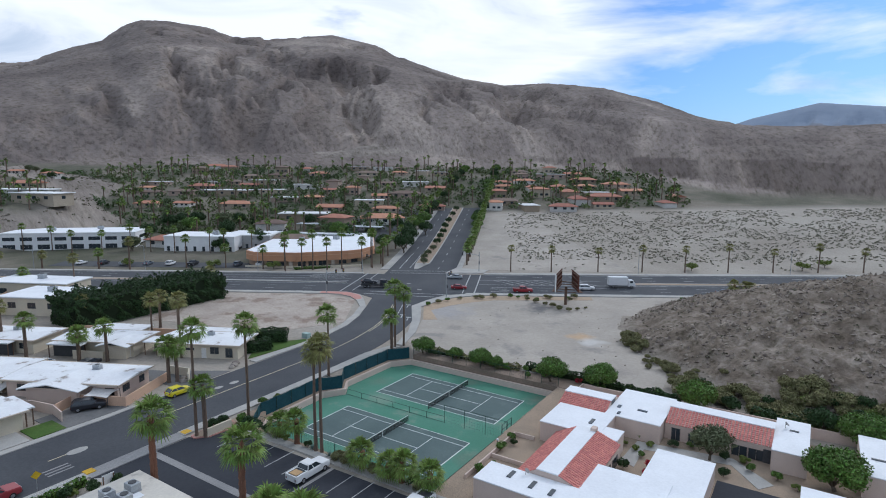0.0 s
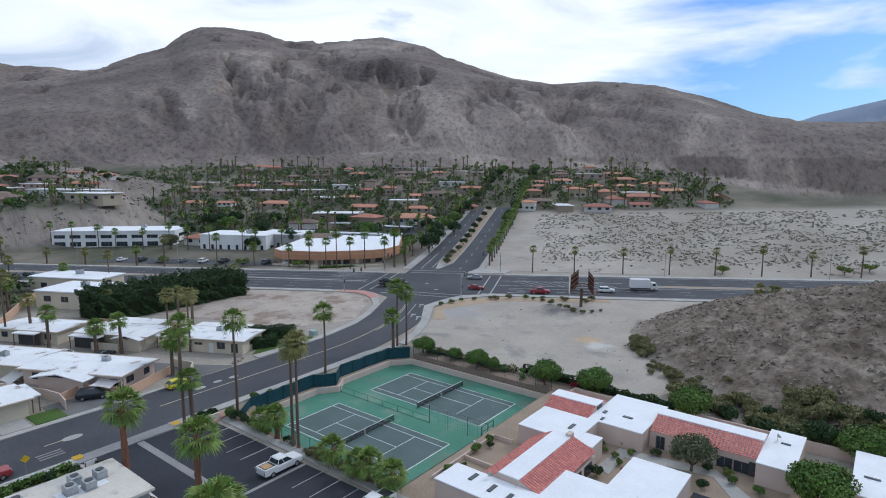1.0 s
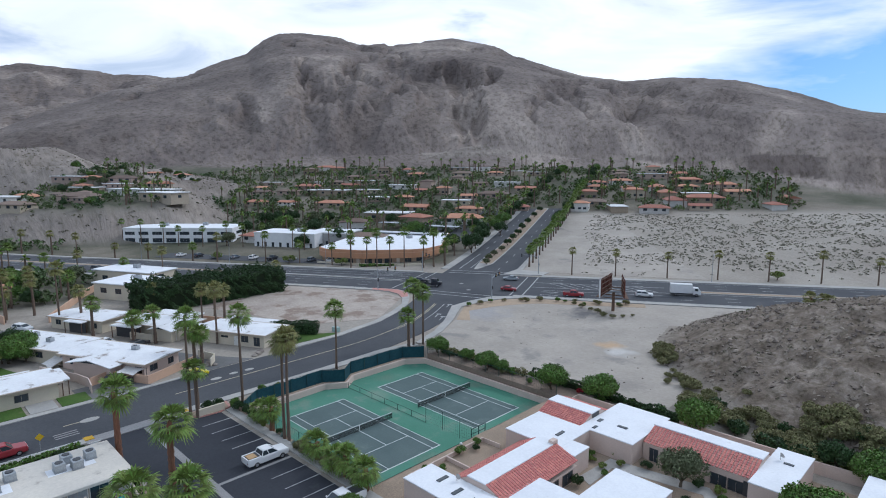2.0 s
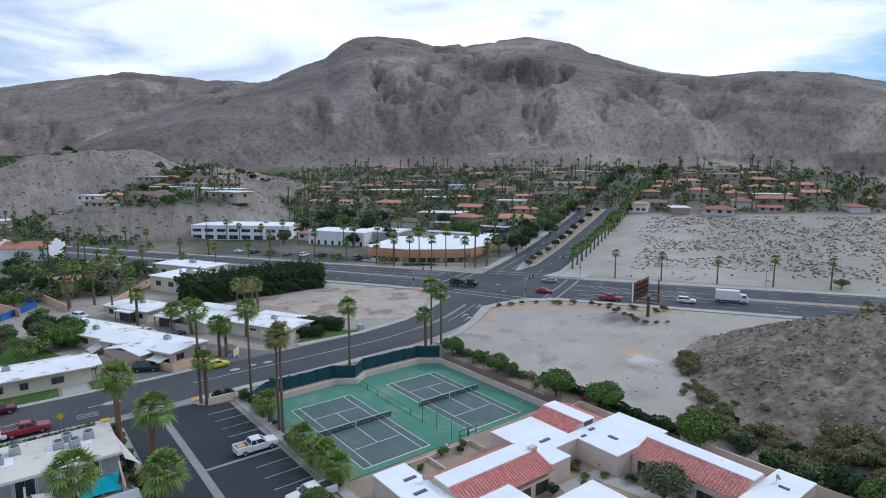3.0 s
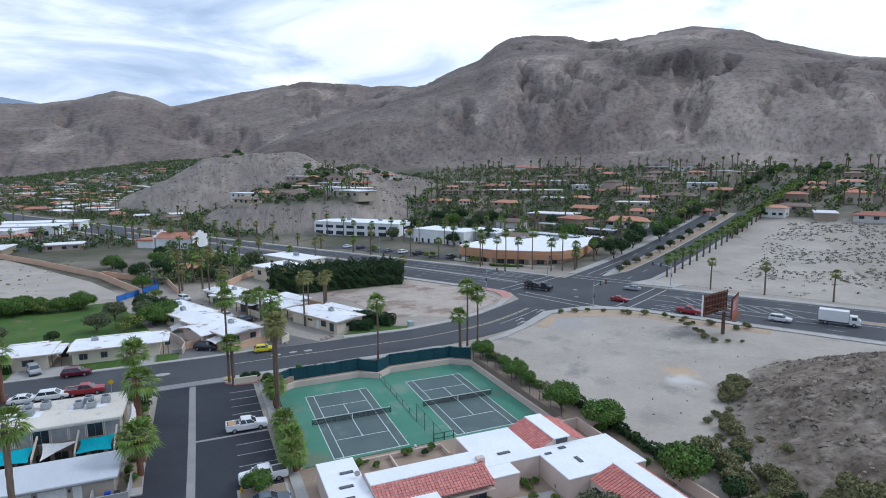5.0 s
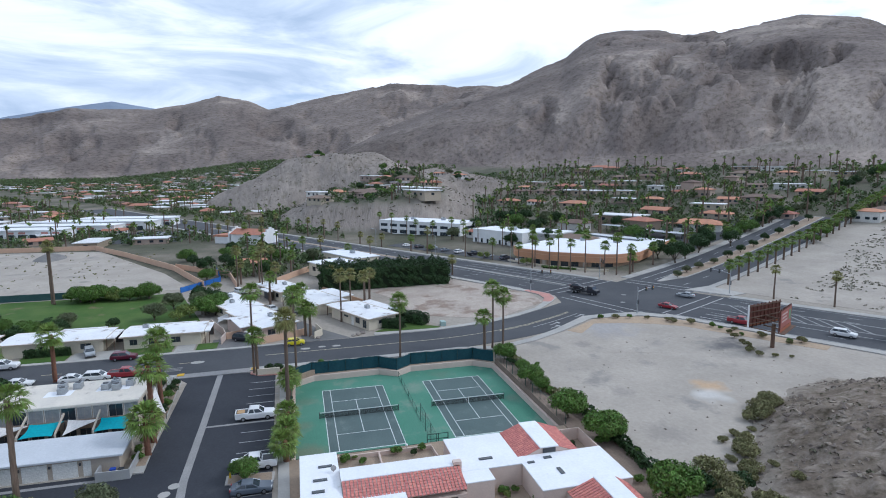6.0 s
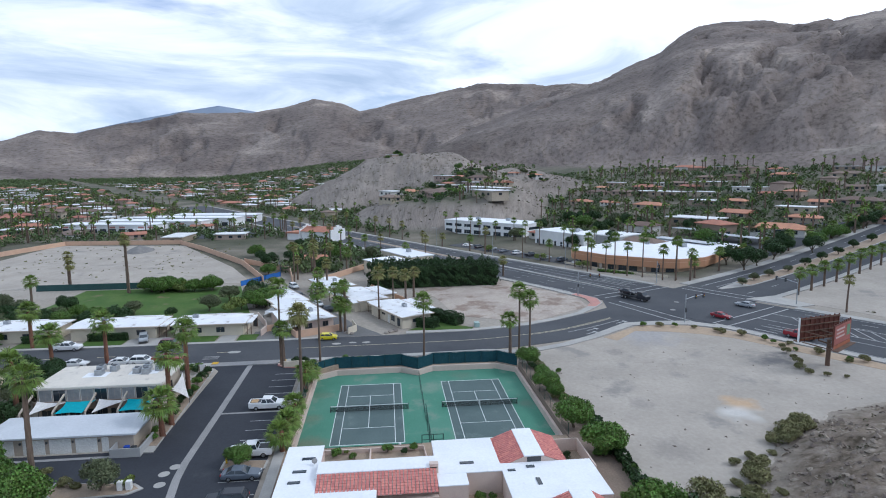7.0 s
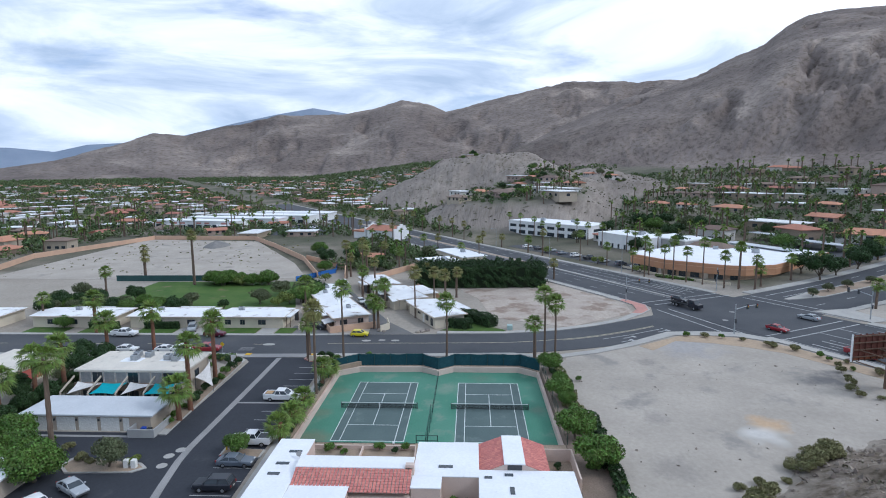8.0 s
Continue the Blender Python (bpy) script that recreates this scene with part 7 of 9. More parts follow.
# trees round the court and the townhouses
for x, y, k in ((-66.0, 98.9, 0.98), (-58.5, 99.6, 0.62), (-52.4, 98.6, 0.98), (-49.5, 99.4, 0.62), (-38.0, 98.8, 1.22), (-29.4, 100.0, 1.26), (-14.0, 100.0, 1.3)):
    plant("citrus", x, y, k, "round dark-trunked tree with glossy green leaves behind the court", group="court trees")
plant("ficus", 4.2, 84.8, 1.15, "broad green tree shading the townhouse garden")
plant("ficus", 7.5, 100.5, 1.0, "broad green tree by the rear wall")
plant("olive", -9.6, 84.3, 1.15, "grey-green olive tree in the townhouse garden")
for x, y, k in ((-33.4, 19.5, 1.15), (-28.6, 23.6, 1.1), (-30.5, 17.5, 1.1), (-40, 5, 1.1), (-34, 9.5, 1.1)):
    plant("ficus" if k > 1 else "olive", x, y, k, "leafy green tree beside the car park")
plant("olive", -28.2, 36.9, 0.95, "small grey-green tree on a parking island")
plant("citrus", -32.2, 52.2, 0.8, "small green tree on a concrete parking island")
plant("dark", -66, 12.5, 0.7, "dark green tree beside the apartments")
for x, y, k, kind in ((-119, 23.5, 1.2, "olive"), (-130.7, 26, 1.25, "olive"), (-119.5, 32, 1.3, "yellow"), (-121, 35.5, 1.2, "ficus"), (-116.5, 30, 1.0, "yellow"), (-128, 33, 1.2, "olive"), (-124, 38, 1.1, "ficus"), (-133, 33, 1.2, "dark"),
                      (-121, -14, 1.0, "dark"), (-125, -33, 1.2, "olive"), (-118, -24, 1.2, "olive"), (-112, -30, 1.0, "dark"), (-93.5, -16, 0.75, "ficus"), (-112, 16, 0.6, "dark"),
                      (-153, 34, 1.0, "yellow"), (-129, 38, 1.0, "dark"), (-120, 38, 0.9, "ficus")):
    plant(kind, x, y, k, {"olive": "grey-green olive tree beside the lawn", "dark": "dense dark green tree beside the lawn", "yellow": "yellow-green tree beside the lawn", "ficus": "leafy green tree beside the lawn"}[kind], group="park trees")
for s_, d_ in ((80, 206), (118, 206.5), (128, 211), (-66, 204), (-88, 205), (-120, 206)):
    plant("yellow", *hw(s_, d_), 1.05, "pale yellow-green palo verde tree by the highway", group="roadside trees")
for x, y, k in ((-139, 190, 1.5), (-143, 197, 1.3), (-149, 207, 1.4), (-157, 216, 1.4), (-152, 224, 1.2)):
    plant("dark", x, y, k, "large dark green tree beside the shop", group="shop trees")
for d_ in (214, 222, 230, 239, 249, 259, 270, 282, 295, 310, 325):
    plant("olive" if d_ < 240 else "dark", *av(-12.2 + RNG.uniform(-0.7, 0.7), d_), 0.62, "low bushy tree on the avenue median", group="median trees")


for k in range(34):
    a, b = RNG.uniform(-150, -28), RNG.uniform(236, 300)
    x, y = hw(a, b)
    plant(("dark", "dark", "ficus", "yellow", "olive")[RNG.randint(5)], x, y, RNG.uniform(1.0, 1.6), "leafy tree behind the shops", z=height(x, y), group="shop trees")
for k in range(40):
    x, y = RNG.uniform(-118, -104), RNG.uniform(-36, 8)
    plant(("dark", "olive", "ficus", "olive")[RNG.randint(4)], x, y, RNG.uniform(0.55, 1.0), "leafy garden tree behind the bungalows", group="park trees")
for k in range(22):
    x, y = RNG.uniform(-152, -145), RNG.uniform(-6, 18)
    plant(("yellow", "ficus", "yellow")[RNG.randint(3)], x, y, RNG.uniform(0.75, 1.15), "bushy green tree at the end of the lawn", group="park trees")


# hedges: clipped bodies clad in leaves
def hedge(name, x0, x1, y0, y1, tall, mat, label, leaf=0.3, per=26, turn=0.0, lump=0.25):
    cx, cy = (x0 + x1) / 2, (y0 + y1) / 2
    m = pose(cx, cy, flat(cx, cy), 0, 0, turn)
    hx, hy = (x1 - x0) / 2, (y1 - y0) / 2
    h = thing(name, label, "hedge", m)
    # filler box behind the leaves, its near-black colour standing for the shade inside
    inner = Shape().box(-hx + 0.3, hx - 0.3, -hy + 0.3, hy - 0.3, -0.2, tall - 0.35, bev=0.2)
    part("core", inner, surface("hedge_inner_shade", (0.012, 0.022, 0.009), (0.02, 0.03, 0.012), 0.5, 4, 0.95), h)
    area = [(2 * hx * tall, 0), (2 * hx * tall, 1), (2 * hy * tall, 2), (2 * hy * tall, 3), (4 * hx * hy, 4)]
    P, N = [], []
    for a, side in area:
        n = int(a * per)
        u, v = RNG.uniform(-1, 1, n), RNG.uniform(0, 1, n)
        if side < 2:
            sgn = -1 if side == 0 else 1
            p = np.stack([u * hx, np.full(n, sgn * hy), v * tall], 1)
            nn = np.tile([0, sgn, 0.3], (n, 1))
        elif side < 4:
            sgn = -1 if side == 2 else 1
            p = np.stack([np.full(n, sgn * hx), u * hy, v * tall], 1)
            nn = np.tile([sgn, 0, 0.3], (n, 1))
        else:
            p = np.stack([u * hx, RNG.uniform(-1, 1, n) * hy, np.full(n, tall)], 1)
            nn = np.tile([0, 0, 1.0], (n, 1))
        bump = lump * fbm(p[:, 0] / 2.2 + p[:, 2] / 3 + 3, p[:, 1] / 2.2 + p[:, 2] / 2.4, 3) * 2.0
        p = p + nn * (bump[:, None] - 0.1)
        P.append(p)
        N.append(nn)
    part("leaves", raw_mesh("leaves", *leaf_cards(np.concatenate(P), np.concatenate(N), leaf, RNG), mat), None, h)
    return h


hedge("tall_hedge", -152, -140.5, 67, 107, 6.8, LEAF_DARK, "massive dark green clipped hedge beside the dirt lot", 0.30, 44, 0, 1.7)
hedge("hedge", -104.5, -94.0, 84.0, 87.2, 2.6, LEAF_DARK, "rounded dark green hedge by the corner bungalow", 0.2, 60, 42, 0.5)
hedge("hedge", -97.5, -92.5, 79.8, 82.6, 2.2, LEAF_DARK, "rounded dark green hedge by the bungalow", 0.2, 60, 60, 0.5)
hedge("hedge", -94.0, -92.8, 4.5, 13.0, 1.9, LEAF_DARK, "clipped dark green front hedge", 0.17, 80)
hedge("hedge", -94.0, -92.8, -9.5, -2, 1.8, LEAF_DARK, "clipped dark green front hedge", 0.17, 80)
hedge("hedge", -44, -15, 101.2, 102.6, 1.3, LEAF_DARK, "low dark hedge behind the townhouses", 0.3, 24, -1, 0.4)
hedge("hedge", -66, -45, 100.0, 101.2, 0.9, LEAF_DRY, "low scrubby hedge along the vacant lot", 0.3, 24, 1, 0.4)
hedge("hedge", -6, 2, 100.6, 103.0, 1.9, LEAF_DARK, "dark rounded hedge below the hill", 0.3, 26, 3, 0.5)
hedge("hedge", -72.0, -71.0, 21, 36, 1.1, LEAF, "low clipped hedge behind the rail fence", 0.28, 26)
hedge("hedge", -70, -38, 10.4, 11.8, 1.8, LEAF_DARK, "clipped dark hedge beside the apartments", 0.3, 24)
hedge("shop_hedge", -157, -141, 151.0, 152.2, 0.8, LEAF, "low clipped green hedge before the shop", 0.3, 20, 50, 0.2)

# bushes in planters and gardens
for x in np.arange(-68, -39, 2.7):
    plant("darkbush" if RNG.rand() < 0.6 else "bush", x, 37.9 + 0.05 * RNG.uniform(-6, 6), RNG.uniform(0.85, 1.25), "clipped round green bush in the gravel planter", "bush", "bush", group="apartment bushes")
for x, y in ((-69.5, 57.4), (-68, 57.2), (-66.4, 57.4), (-71.8, 55.2), (-71.6, 53.8), (-64.5, 57.3), (-60.4, 57.2), (-56.2, 57.4), (-50.4, 57.3), (-48.6, 57.2), (-44.2, 57.3), (-38.4, 57.3), (-37.2, 57.2), (-72.4, 63), (-72.3, 66)):
    plant(("bush", "darkbush", "yellowbush", "drybush")[RNG.randint(4)], x, y, RNG.uniform(0.7, 1.25), "leafy planter bush beside the tennis court", "bush", "bush", group="court bushes")
for x, y in ((-33.6, 64.5), (-32.4, 67), (-33.8, 71.5), (-33, 73.8), (-34.2, 66), (-34.0, 75), (-18.4, 81.6), (-17.4, 80.2), (-16.9, 83.6), (-19.0, 85.6), (-12.4, 86.6), (-8, 85.8), (-5.6, 86.2), (-4.6, 84.2), (-1.8, 83.6), (0.4, 82.2), (-10.5, 80.4), (-7.4, 81.0), (-18.6, 76.0), (-20.3, 82.4), (-21.4, 82.2), (-21.2, 83.6), (-29.2, 95), (-27, 94.6), (2.8, 82), (-14.4, 85.4)):
    plant(("bush", "darkbush", "yellowbush", "bush")[RNG.randint(4)], x, y, RNG.uniform(0.55, 1.0), "green garden bush between the townhouses", "bush", "bush", group="garden bushes")
plant("redbush", -15.6, 77.5, 1.0, "crimson bougainvillea against the carport", "bush", "bush")
plant("redbush", -15.5, 75.6, 0.9, "crimson bougainvillea against the carport", "bush", "bush")
plant("redbush", -39.5, 100.6, 0.9, "reddish shrub behind the court", "bush", "bush")
plant("redbush", -33.5, 100.9, 0.9, "reddish shrub behind the court", "bush", "bush")
for x, y in ((-61, 100.6), (-48, 100.3), (-44, 101), (-60, 103.2), (-25, 102), (-20, 102.6)):
    plant("bush", x, y, RNG.uniform(0.7, 1.1), "small green bush beside the vacant lot", "bush", "bush", group="lot bushes")
for s_, d_ in ((-8.2, 157.8), (-5.6, 160.4), (-3, 162.6), (0.5, 165), (4.8, 166.6), (6.3, 166), (10, 167.6), (15, 168), (17, 167), (25, 167.8), (31, 167.2), (33, 168), (63, 166.6), (80, 166.8), (22, 165)):
    plant("drybush" if RNG.rand() < 0.7 else "bush", *hw(s_, d_), RNG.uniform(0.55, 0.95), "dry greyish shrub in the kerb planter", "bush", "bush", group="kerb shrubs")
# brush on the skirts of the hill
for x, y, k in ((-27.5, 118, 1.2), (-24, 116, 1.3), (-22.5, 113, 1.5), (-19, 111.5, 1.6), (-31, 127, 1.3), (-29, 122, 1.0), (-33, 131, 1.0), (-15, 110.5, 1.5), (-10, 109, 1.7), (-6, 107.6, 1.5), (-2, 108.2, 1.6), (2.5, 107, 1.7), (7, 107.5, 1.6), (12, 106.5, 1.7),
                (17, 107, 1.6), (22, 106, 1.7), (-12, 114, 1.2), (-4, 112, 1.3), (5, 111, 1.2), (-18, 117, 1.0), (0, 104.5, 1.4), (10, 103.5, 1.5), (16, 103.5, 1.5), (24, 103, 1.6), (30, 106, 1.6), (36, 107, 1.6), (-8, 104.4, 1.3), (42, 108, 1.5), (-14.5, 105.4, 1.2)):
    x, y, k = x + RNG.uniform(-2.2, 2.2), y + RNG.uniform(-1.6, 1.6), k * RNG.uniform(0.45, 1.15)
    plant("drybush", x, y, k, "olive-brown desert brush at the foot of the hill", "bush", "bush", z=height(x, y) - 0.1, group="hill brush")

for k in range(96):
    x, y = RNG.uniform(-18, 48), RNG.uniform(102.5, 112)
    plant(("drybush", "drybush", "drybush", "yellowbush", "darkbush")[RNG.randint(5)], x, y, RNG.uniform(0.9, 1.9), "olive-brown desert brush at the foot of the hill", "bush", "bush", z=height(x, y) - 0.1, group="hill brush")
for k in range(22):
    x, y = RNG.uniform(-66, -18), RNG.uniform(98.6, 101.2)
    plant(("darkbush", "drybush", "bush", "darkbush")[RNG.randint(4)], x, y, RNG.uniform(0.5, 0.9), "leafy bush in the planter behind the court", "bush", "bush", group="court bushes")
for k in range(12):
    x, y = RNG.uniform(-71.6, -66), RNG.uniform(22, 37)
    plant(("darkbush", "bush", "darkbush", "yellowbush")[RNG.randint(4)], x, y, RNG.uniform(0.7, 1.3), "leafy bush in the garden before the apartments", "bush", "bush", group="apartment bushes")
# paler brush where the hill meets the vacant lot
for k in range(17):
    x = RNG.uniform(-34, -18)
    y = 129 - (x + 34) * 1.05 + RNG.uniform(-1, 4)
    plant("drybush", x, y, RNG.uniform(0.5, 1.35), "olive-brown desert brush at the foot of the hill", "bush", "bush", z=height(x, y) - 0.1, group="hill brush")
for x, y, k in ((-60, 12.5, 0.8), (-56.5, 13.6, 0.7), (-48.5, 13.8, 0.75), (-45, 12.6, 0.7), (-52.2, 14.4, 0.6), (-63.5, 14.2, 0.8), (-68.5, 10.5, 0.8), (-70, 4.5, 0.9), (-39, 13.4, 0.8), (-52, 5.5, 0.8), (-49, 8.2, 0.7), (-62, 7.5, 0.8), (-58.5, 8.6, 0.6), (-66, 7.6, 0.75), (-46, 5.0, 0.8)):
    plant("dark" if k > 0.65 else "olive", x, y, k, "dense dark green tree in the apartment garden", group="apartment trees")
for x, y, k in ((9.5, 101.5, 1.0), (14, 103, 0.9), (19, 101.6, 1.0), (12.5, 99.2, 0.8), (22, 103, 0.9), (3.0, 101.4, 0.75)):
    plant("ficus" if k > 0.95 else "dark", x, y, k, "leafy green tree below the hill", group="hill trees")
# planters: agaves and grasses beside the court
def agave(x, y, k):
    s = Shape()
    for i in range(22):
        a = i * 2.4
        e = radians(75 - 62 * i / 21)
        d = Vector((math.cos(a) * math.cos(e), math.sin(a) * math.cos(e), math.sin(e)))
        w = Vector((-math.sin(a), math.cos(a), 0)) * 0.07
        p, q = d * 0.45 * k, d * 0.9 * k - Vector((0, 0, 0.05))
        s.add([(-w * 0.6), (w * 0.6), p + w, q, p - w], [(0, 1, 2, 4), (4, 2, 3)])
    t = thing("agave", "blue-grey agave rosette in the gravel planter", "succulent", pose(x, y, flat(x, y)), group="agaves")
    part("leaves", s, surface("agave_leaf", (0.10, 0.15, 0.13), (0.13, 0.18, 0.16), 1, 5, 0.6), t)


for x, y in ((-52, 57.2), (-49.6, 57.3), (-55.2, 57.3), (-36.6, 58), (-50.6, 57.1)):
    agave(x, y, 1.0)


# desert shrubs over the open flat, and stones on the hill: too many to count
def scatter_shrubs(name, label, spots, size, mat, seed, cards=9):
    rng = np.random.RandomState(seed)
    n = len(spots)
    base = np.repeat(spots, cards, axis=0)
    d = rng.normal(0, 1, (n * cards, 3))
    d /= np.linalg.norm(d, axis=1)[:, None]
    d[:, 2] = np.abs(d[:, 2])
    sz = np.repeat(rng.uniform(0.5, 1.3, n) * size, cards)[:, None]
    V, F = leaf_cards(base + d * sz * np.array([0.75, 0.75, 0.55]), d, 1.0, rng, 1.3)
    V = V.reshape(-1, 4, 3)
    mid = V.mean(1, keepdims=True)
    V = (mid + (V - mid) * sz[:, None] * 0.62).reshape(-1, 3)
    return tagged(new(name, raw_mesh(name, V, F, mat)), label, "shrubs", kind="stuff")


rng = np.random.RandomState(5)
S_, D_ = rng.uniform(6, 260, 9500), rng.uniform(206, 318, 9500)
keep = (S_ > 22 + 0.09 * (D_ - 235) - np.clip(D_ - 250, 0, 30) * 0.2) & ((D_ > 218) | (rng.rand(9500) < 0.08)) & (fbm(S_ / 26, D_ / 15, 3) > -0.25)
X, Y = EX * S_ + NX * D_, EY * S_ + NY * D_
spots = np.stack([X, Y, plain(X, Y)], 1)[keep]
scatter_shrubs("desert_shrubs", "grey-brown creosote scrub on open desert", spots, 0.64, SHRUB_PALE, 6, 8)
X, Y = rng.uniform(-38, 95, 1500), rng.uniform(104, 205, 1500)
Z, rub = land(X, Y)[0:4:3]
ok = (rub > 0.5) & (-0.509 * X + 0.861 * Y < 166)
scatter_shrubs("hill_scrub", "sparse dry scrub on the rubble hill", np.stack([X, Y, Z], 1)[ok][:420], 0.5, SHRUB, 8, 7)
X, Y = rng.uniform(-760, -270, 2600), rng.uniform(20, 260, 2600)
Z, rk = land(X, Y)[:2]
ok = (rk > 0.35)
scatter_shrubs("mesa_scrub", "dark dry scrub on the low hills", np.stack([X, Y, Z], 1)[ok], 1.1, SHRUB, 9, 6)


def scatter_stones(name, label, spots, size, seed, mat):
    rng = np.random.RandomState(seed)
    octa = np.array([(1, 0, 0), (-1, 0, 0), (0, 1, 0), (0, -1, 0), (0, 0, 1), (0, 0, -1), ])
    fs = np.array([(0, 2, 4), (2, 1, 4), (1, 3, 4), (3, 0, 4), (2, 0, 5), (1, 2, 5), (3, 1, 5), (0, 3, 5)])
    n = len(spots)
    sc = (rng.uniform(0.25, 1.0, n) ** 2.2 * size)[:, None, None]
    V = (octa[None] + rng.normal(0, 0.28, (n, 6, 3))) * sc * rng.uniform(0.6, 1.1, (n, 6, 1)) * np.array([1, 1, 0.75])
    a = rng.uniform(0, 6.28, n)
    R = np.stack([np.stack([np.cos(a), -np.sin(a), 0 * a], 1), np.stack([np.sin(a), np.cos(a), 0 * a], 1), np.tile([0, 0, 1], (n, 1))], 1)
    V = np.einsum("nij,nkj->nki", R, V) + spots[:, None]
    F = (fs[None] + 6 * np.arange(n)[:, None, None]).reshape(-1, 3)
    return tagged(new(name, raw_mesh(name, V.reshape(-1, 3), F, mat)), label, "stones", kind="stuff")


X, Y = rng.uniform(-38, 95, 22000), rng.uniform(104, 205, 22000)
Z, rub = land(X, Y)[0:4:3]
ok = (rub > 0.3) & (-0.509 * X + 0.861 * Y < 167) & (fbm(X / 9, Y / 9, 3) > -0.2)
scatter_stones("hill_stones", "loose grey-brown rubble stones on the hill", np.stack([X, Y, Z], 1)[ok], 0.62, 3, ROCK_STUFF)
X, Y = rng.uniform(-70, -20, 130), rng.uniform(103, 150, 130)
ok = (-0.509 * X + 0.861 * Y < 160)
scatter_stones("lot_pebbles", "scattered stones on the vacant lot", np.stack([X, Y, plain(X, Y) + 0.05], 1)[ok], 0.26, 4, ROCK_STUFF)
X, Y = rng.uniform(-262, -160, 160), rng.uniform(-90, 0, 160)
scatter_shrubs("field_scrub", "dark tufts on the cleared field", np.stack([X, Y, plain(X, Y) + 0.05], 1), 0.7, LEAF_DRY, 12, 6)
gp = thing("gravel_heap", "grey heap of gravel on the cleared field", "gravel heap", pose(-243, -44, flat(-243, -44)))
gs = Shape()
for r in range(7):
    for k in range(18):
        a = 2 * math.pi * k / 18
        q = r / 6
        gs.v.append((9 * (1 - q) * math.cos(a) * (1 + 0.15 * math.sin(3 * a)) + 0.01 * k, 6 * (1 - q) * math.sin(a), 3.0 * q ** 0.8 + 0.25 * math.sin(5 * a) * (1 - q) * q * 3))
for r in range(6):
    for k in range(18):
        gs.f.append((r * 18 + k, r * 18 + (k + 1) % 18, (r + 1) * 18 + (k + 1) % 18, (r + 1) * 18 + k))
part("heap", gs, surface("grey_gravel", (0.22, 0.21, 0.2), (0.17, 0.165, 0.16), 0.4, 4, 0.95, 0.6, 0.1), gp, smooth=True)
for x, y, k in ((-91.5, 72.5, 0.8), (-92.4, 73.5, 0.7), (-90.9, 71.4, 0.6), (-93.4, 63.2, 0.6), (-92.2, 62.2, 0.7), (-91.2, 63.4, 0.5)):
    b = bmesh.new()
    bmesh.ops.create_icosphere(b, subdivisions=2, radius=k)
    for v in b.verts:
        v.co *= 1 + 0.35 * noise.noise(v.co * 1.7 + Vector((x, y, 0)))
        v.co.z *= 0.65
    me = bpy.data.meshes.new("boulder")
    b.to_mesh(me)
    b.free()
    me.materials.append(ROCK)
    tagged(part("boulder", me, ROCK, m=pose(x, y, flat(x, y) + 0.15)), "pale rounded landscaping boulder by the driveway", "boulder", "boulders")


# ---------------------------------------------------------------- the far town
def far_house_meshes(seed, L, W, tall, pitch, hip):
    wall = Shape().box(-L / 2, L / 2, -W / 2, W / 2, -2.5, tall)
    o = 0.7
    r = Shape()
    x0, x1, y0, y1 = -L / 2 - o, L / 2 + o, -W / 2 - o, W / 2 + o
    if pitch:
        k = W / 2 if hip else 0
        zt = tall + pitch
        r.add([(x0, y0, tall), (x1, y0, tall), (x1, y1, tall), (x0, y1, tall), (x0 + k, 0, zt), (x1 - k, 0, zt), (x0, y0, tall - 0.25), (x1, y0, tall - 0.25), (x1, y1, tall - 0.25), (x0, y1, tall - 0.25)],
              [(0, 1, 5, 4), (2, 3, 4, 5), (1, 2, 5), (3, 0, 4), (6, 7, 1, 0), (7, 8, 2, 1), (8, 9, 3, 2), (9, 6, 0, 3), (9, 8, 7, 6)])
    else:
        r.box(x0, x1, y0, y1, tall, tall + 0.4)
    win = mesh_of("window", Shape().box(-1.1, 1.1, -0.05, 0.05, 0, 1.5), GLASS)
    return wall, r, win, L, W


FAR_WALLS = [surface("far_wall_" + n, c, tuple(v * 0.9 for v in c), 0.2, 2, 0.9, 0.0, vary=0.15) for n, c in (("cream", (0.42, 0.36, 0.28)), ("pink", (0.40, 0.31, 0.26)), ("white", (0.60, 0.58, 0.55)), ("tan", (0.30, 0.24, 0.18)))]
ROOF_FAR_WHITE = surface("far_white_roof", (0.72, 0.72, 0.72), (0.62, 0.62, 0.62), 0.2, 2, 0.85, 0.0, vary=0.12)
ROOF_FAR_BROWN = surface("far_brown_roof", (0.20, 0.14, 0.11), (0.16, 0.12, 0.1), 0.2, 2, 0.85, 0.0, vary=0.2)
KITS = []
for seed, (L, W, tall, pitch, hip) in enumerate(((17, 10, 3.0, 1.7, True), (14, 9, 2.9, 1.5, False), (21, 11, 3.1, 1.9, True), (19, 11, 3.2, 0, False), (24, 12, 3.6, 0, False), (13, 10, 5.6, 1.5, True))):
    wall, r, win, L, W = far_house_meshes(seed, L, W, tall, pitch, hip)
    for wi in (0, 1, 2, 3):
        wm = mesh_of("wall", wall, FAR_WALLS[wi])
        for ri, rm in enumerate((TILE_ORANGE, ROOF_FAR_WHITE, ROOF_FAR_BROWN)):
            if (pitch == 0) == (ri == 1):
                KITS.append((pitch == 0, ri, wm, mesh_of("roof", r, rm), win, L, W))


FAR_OFF = []


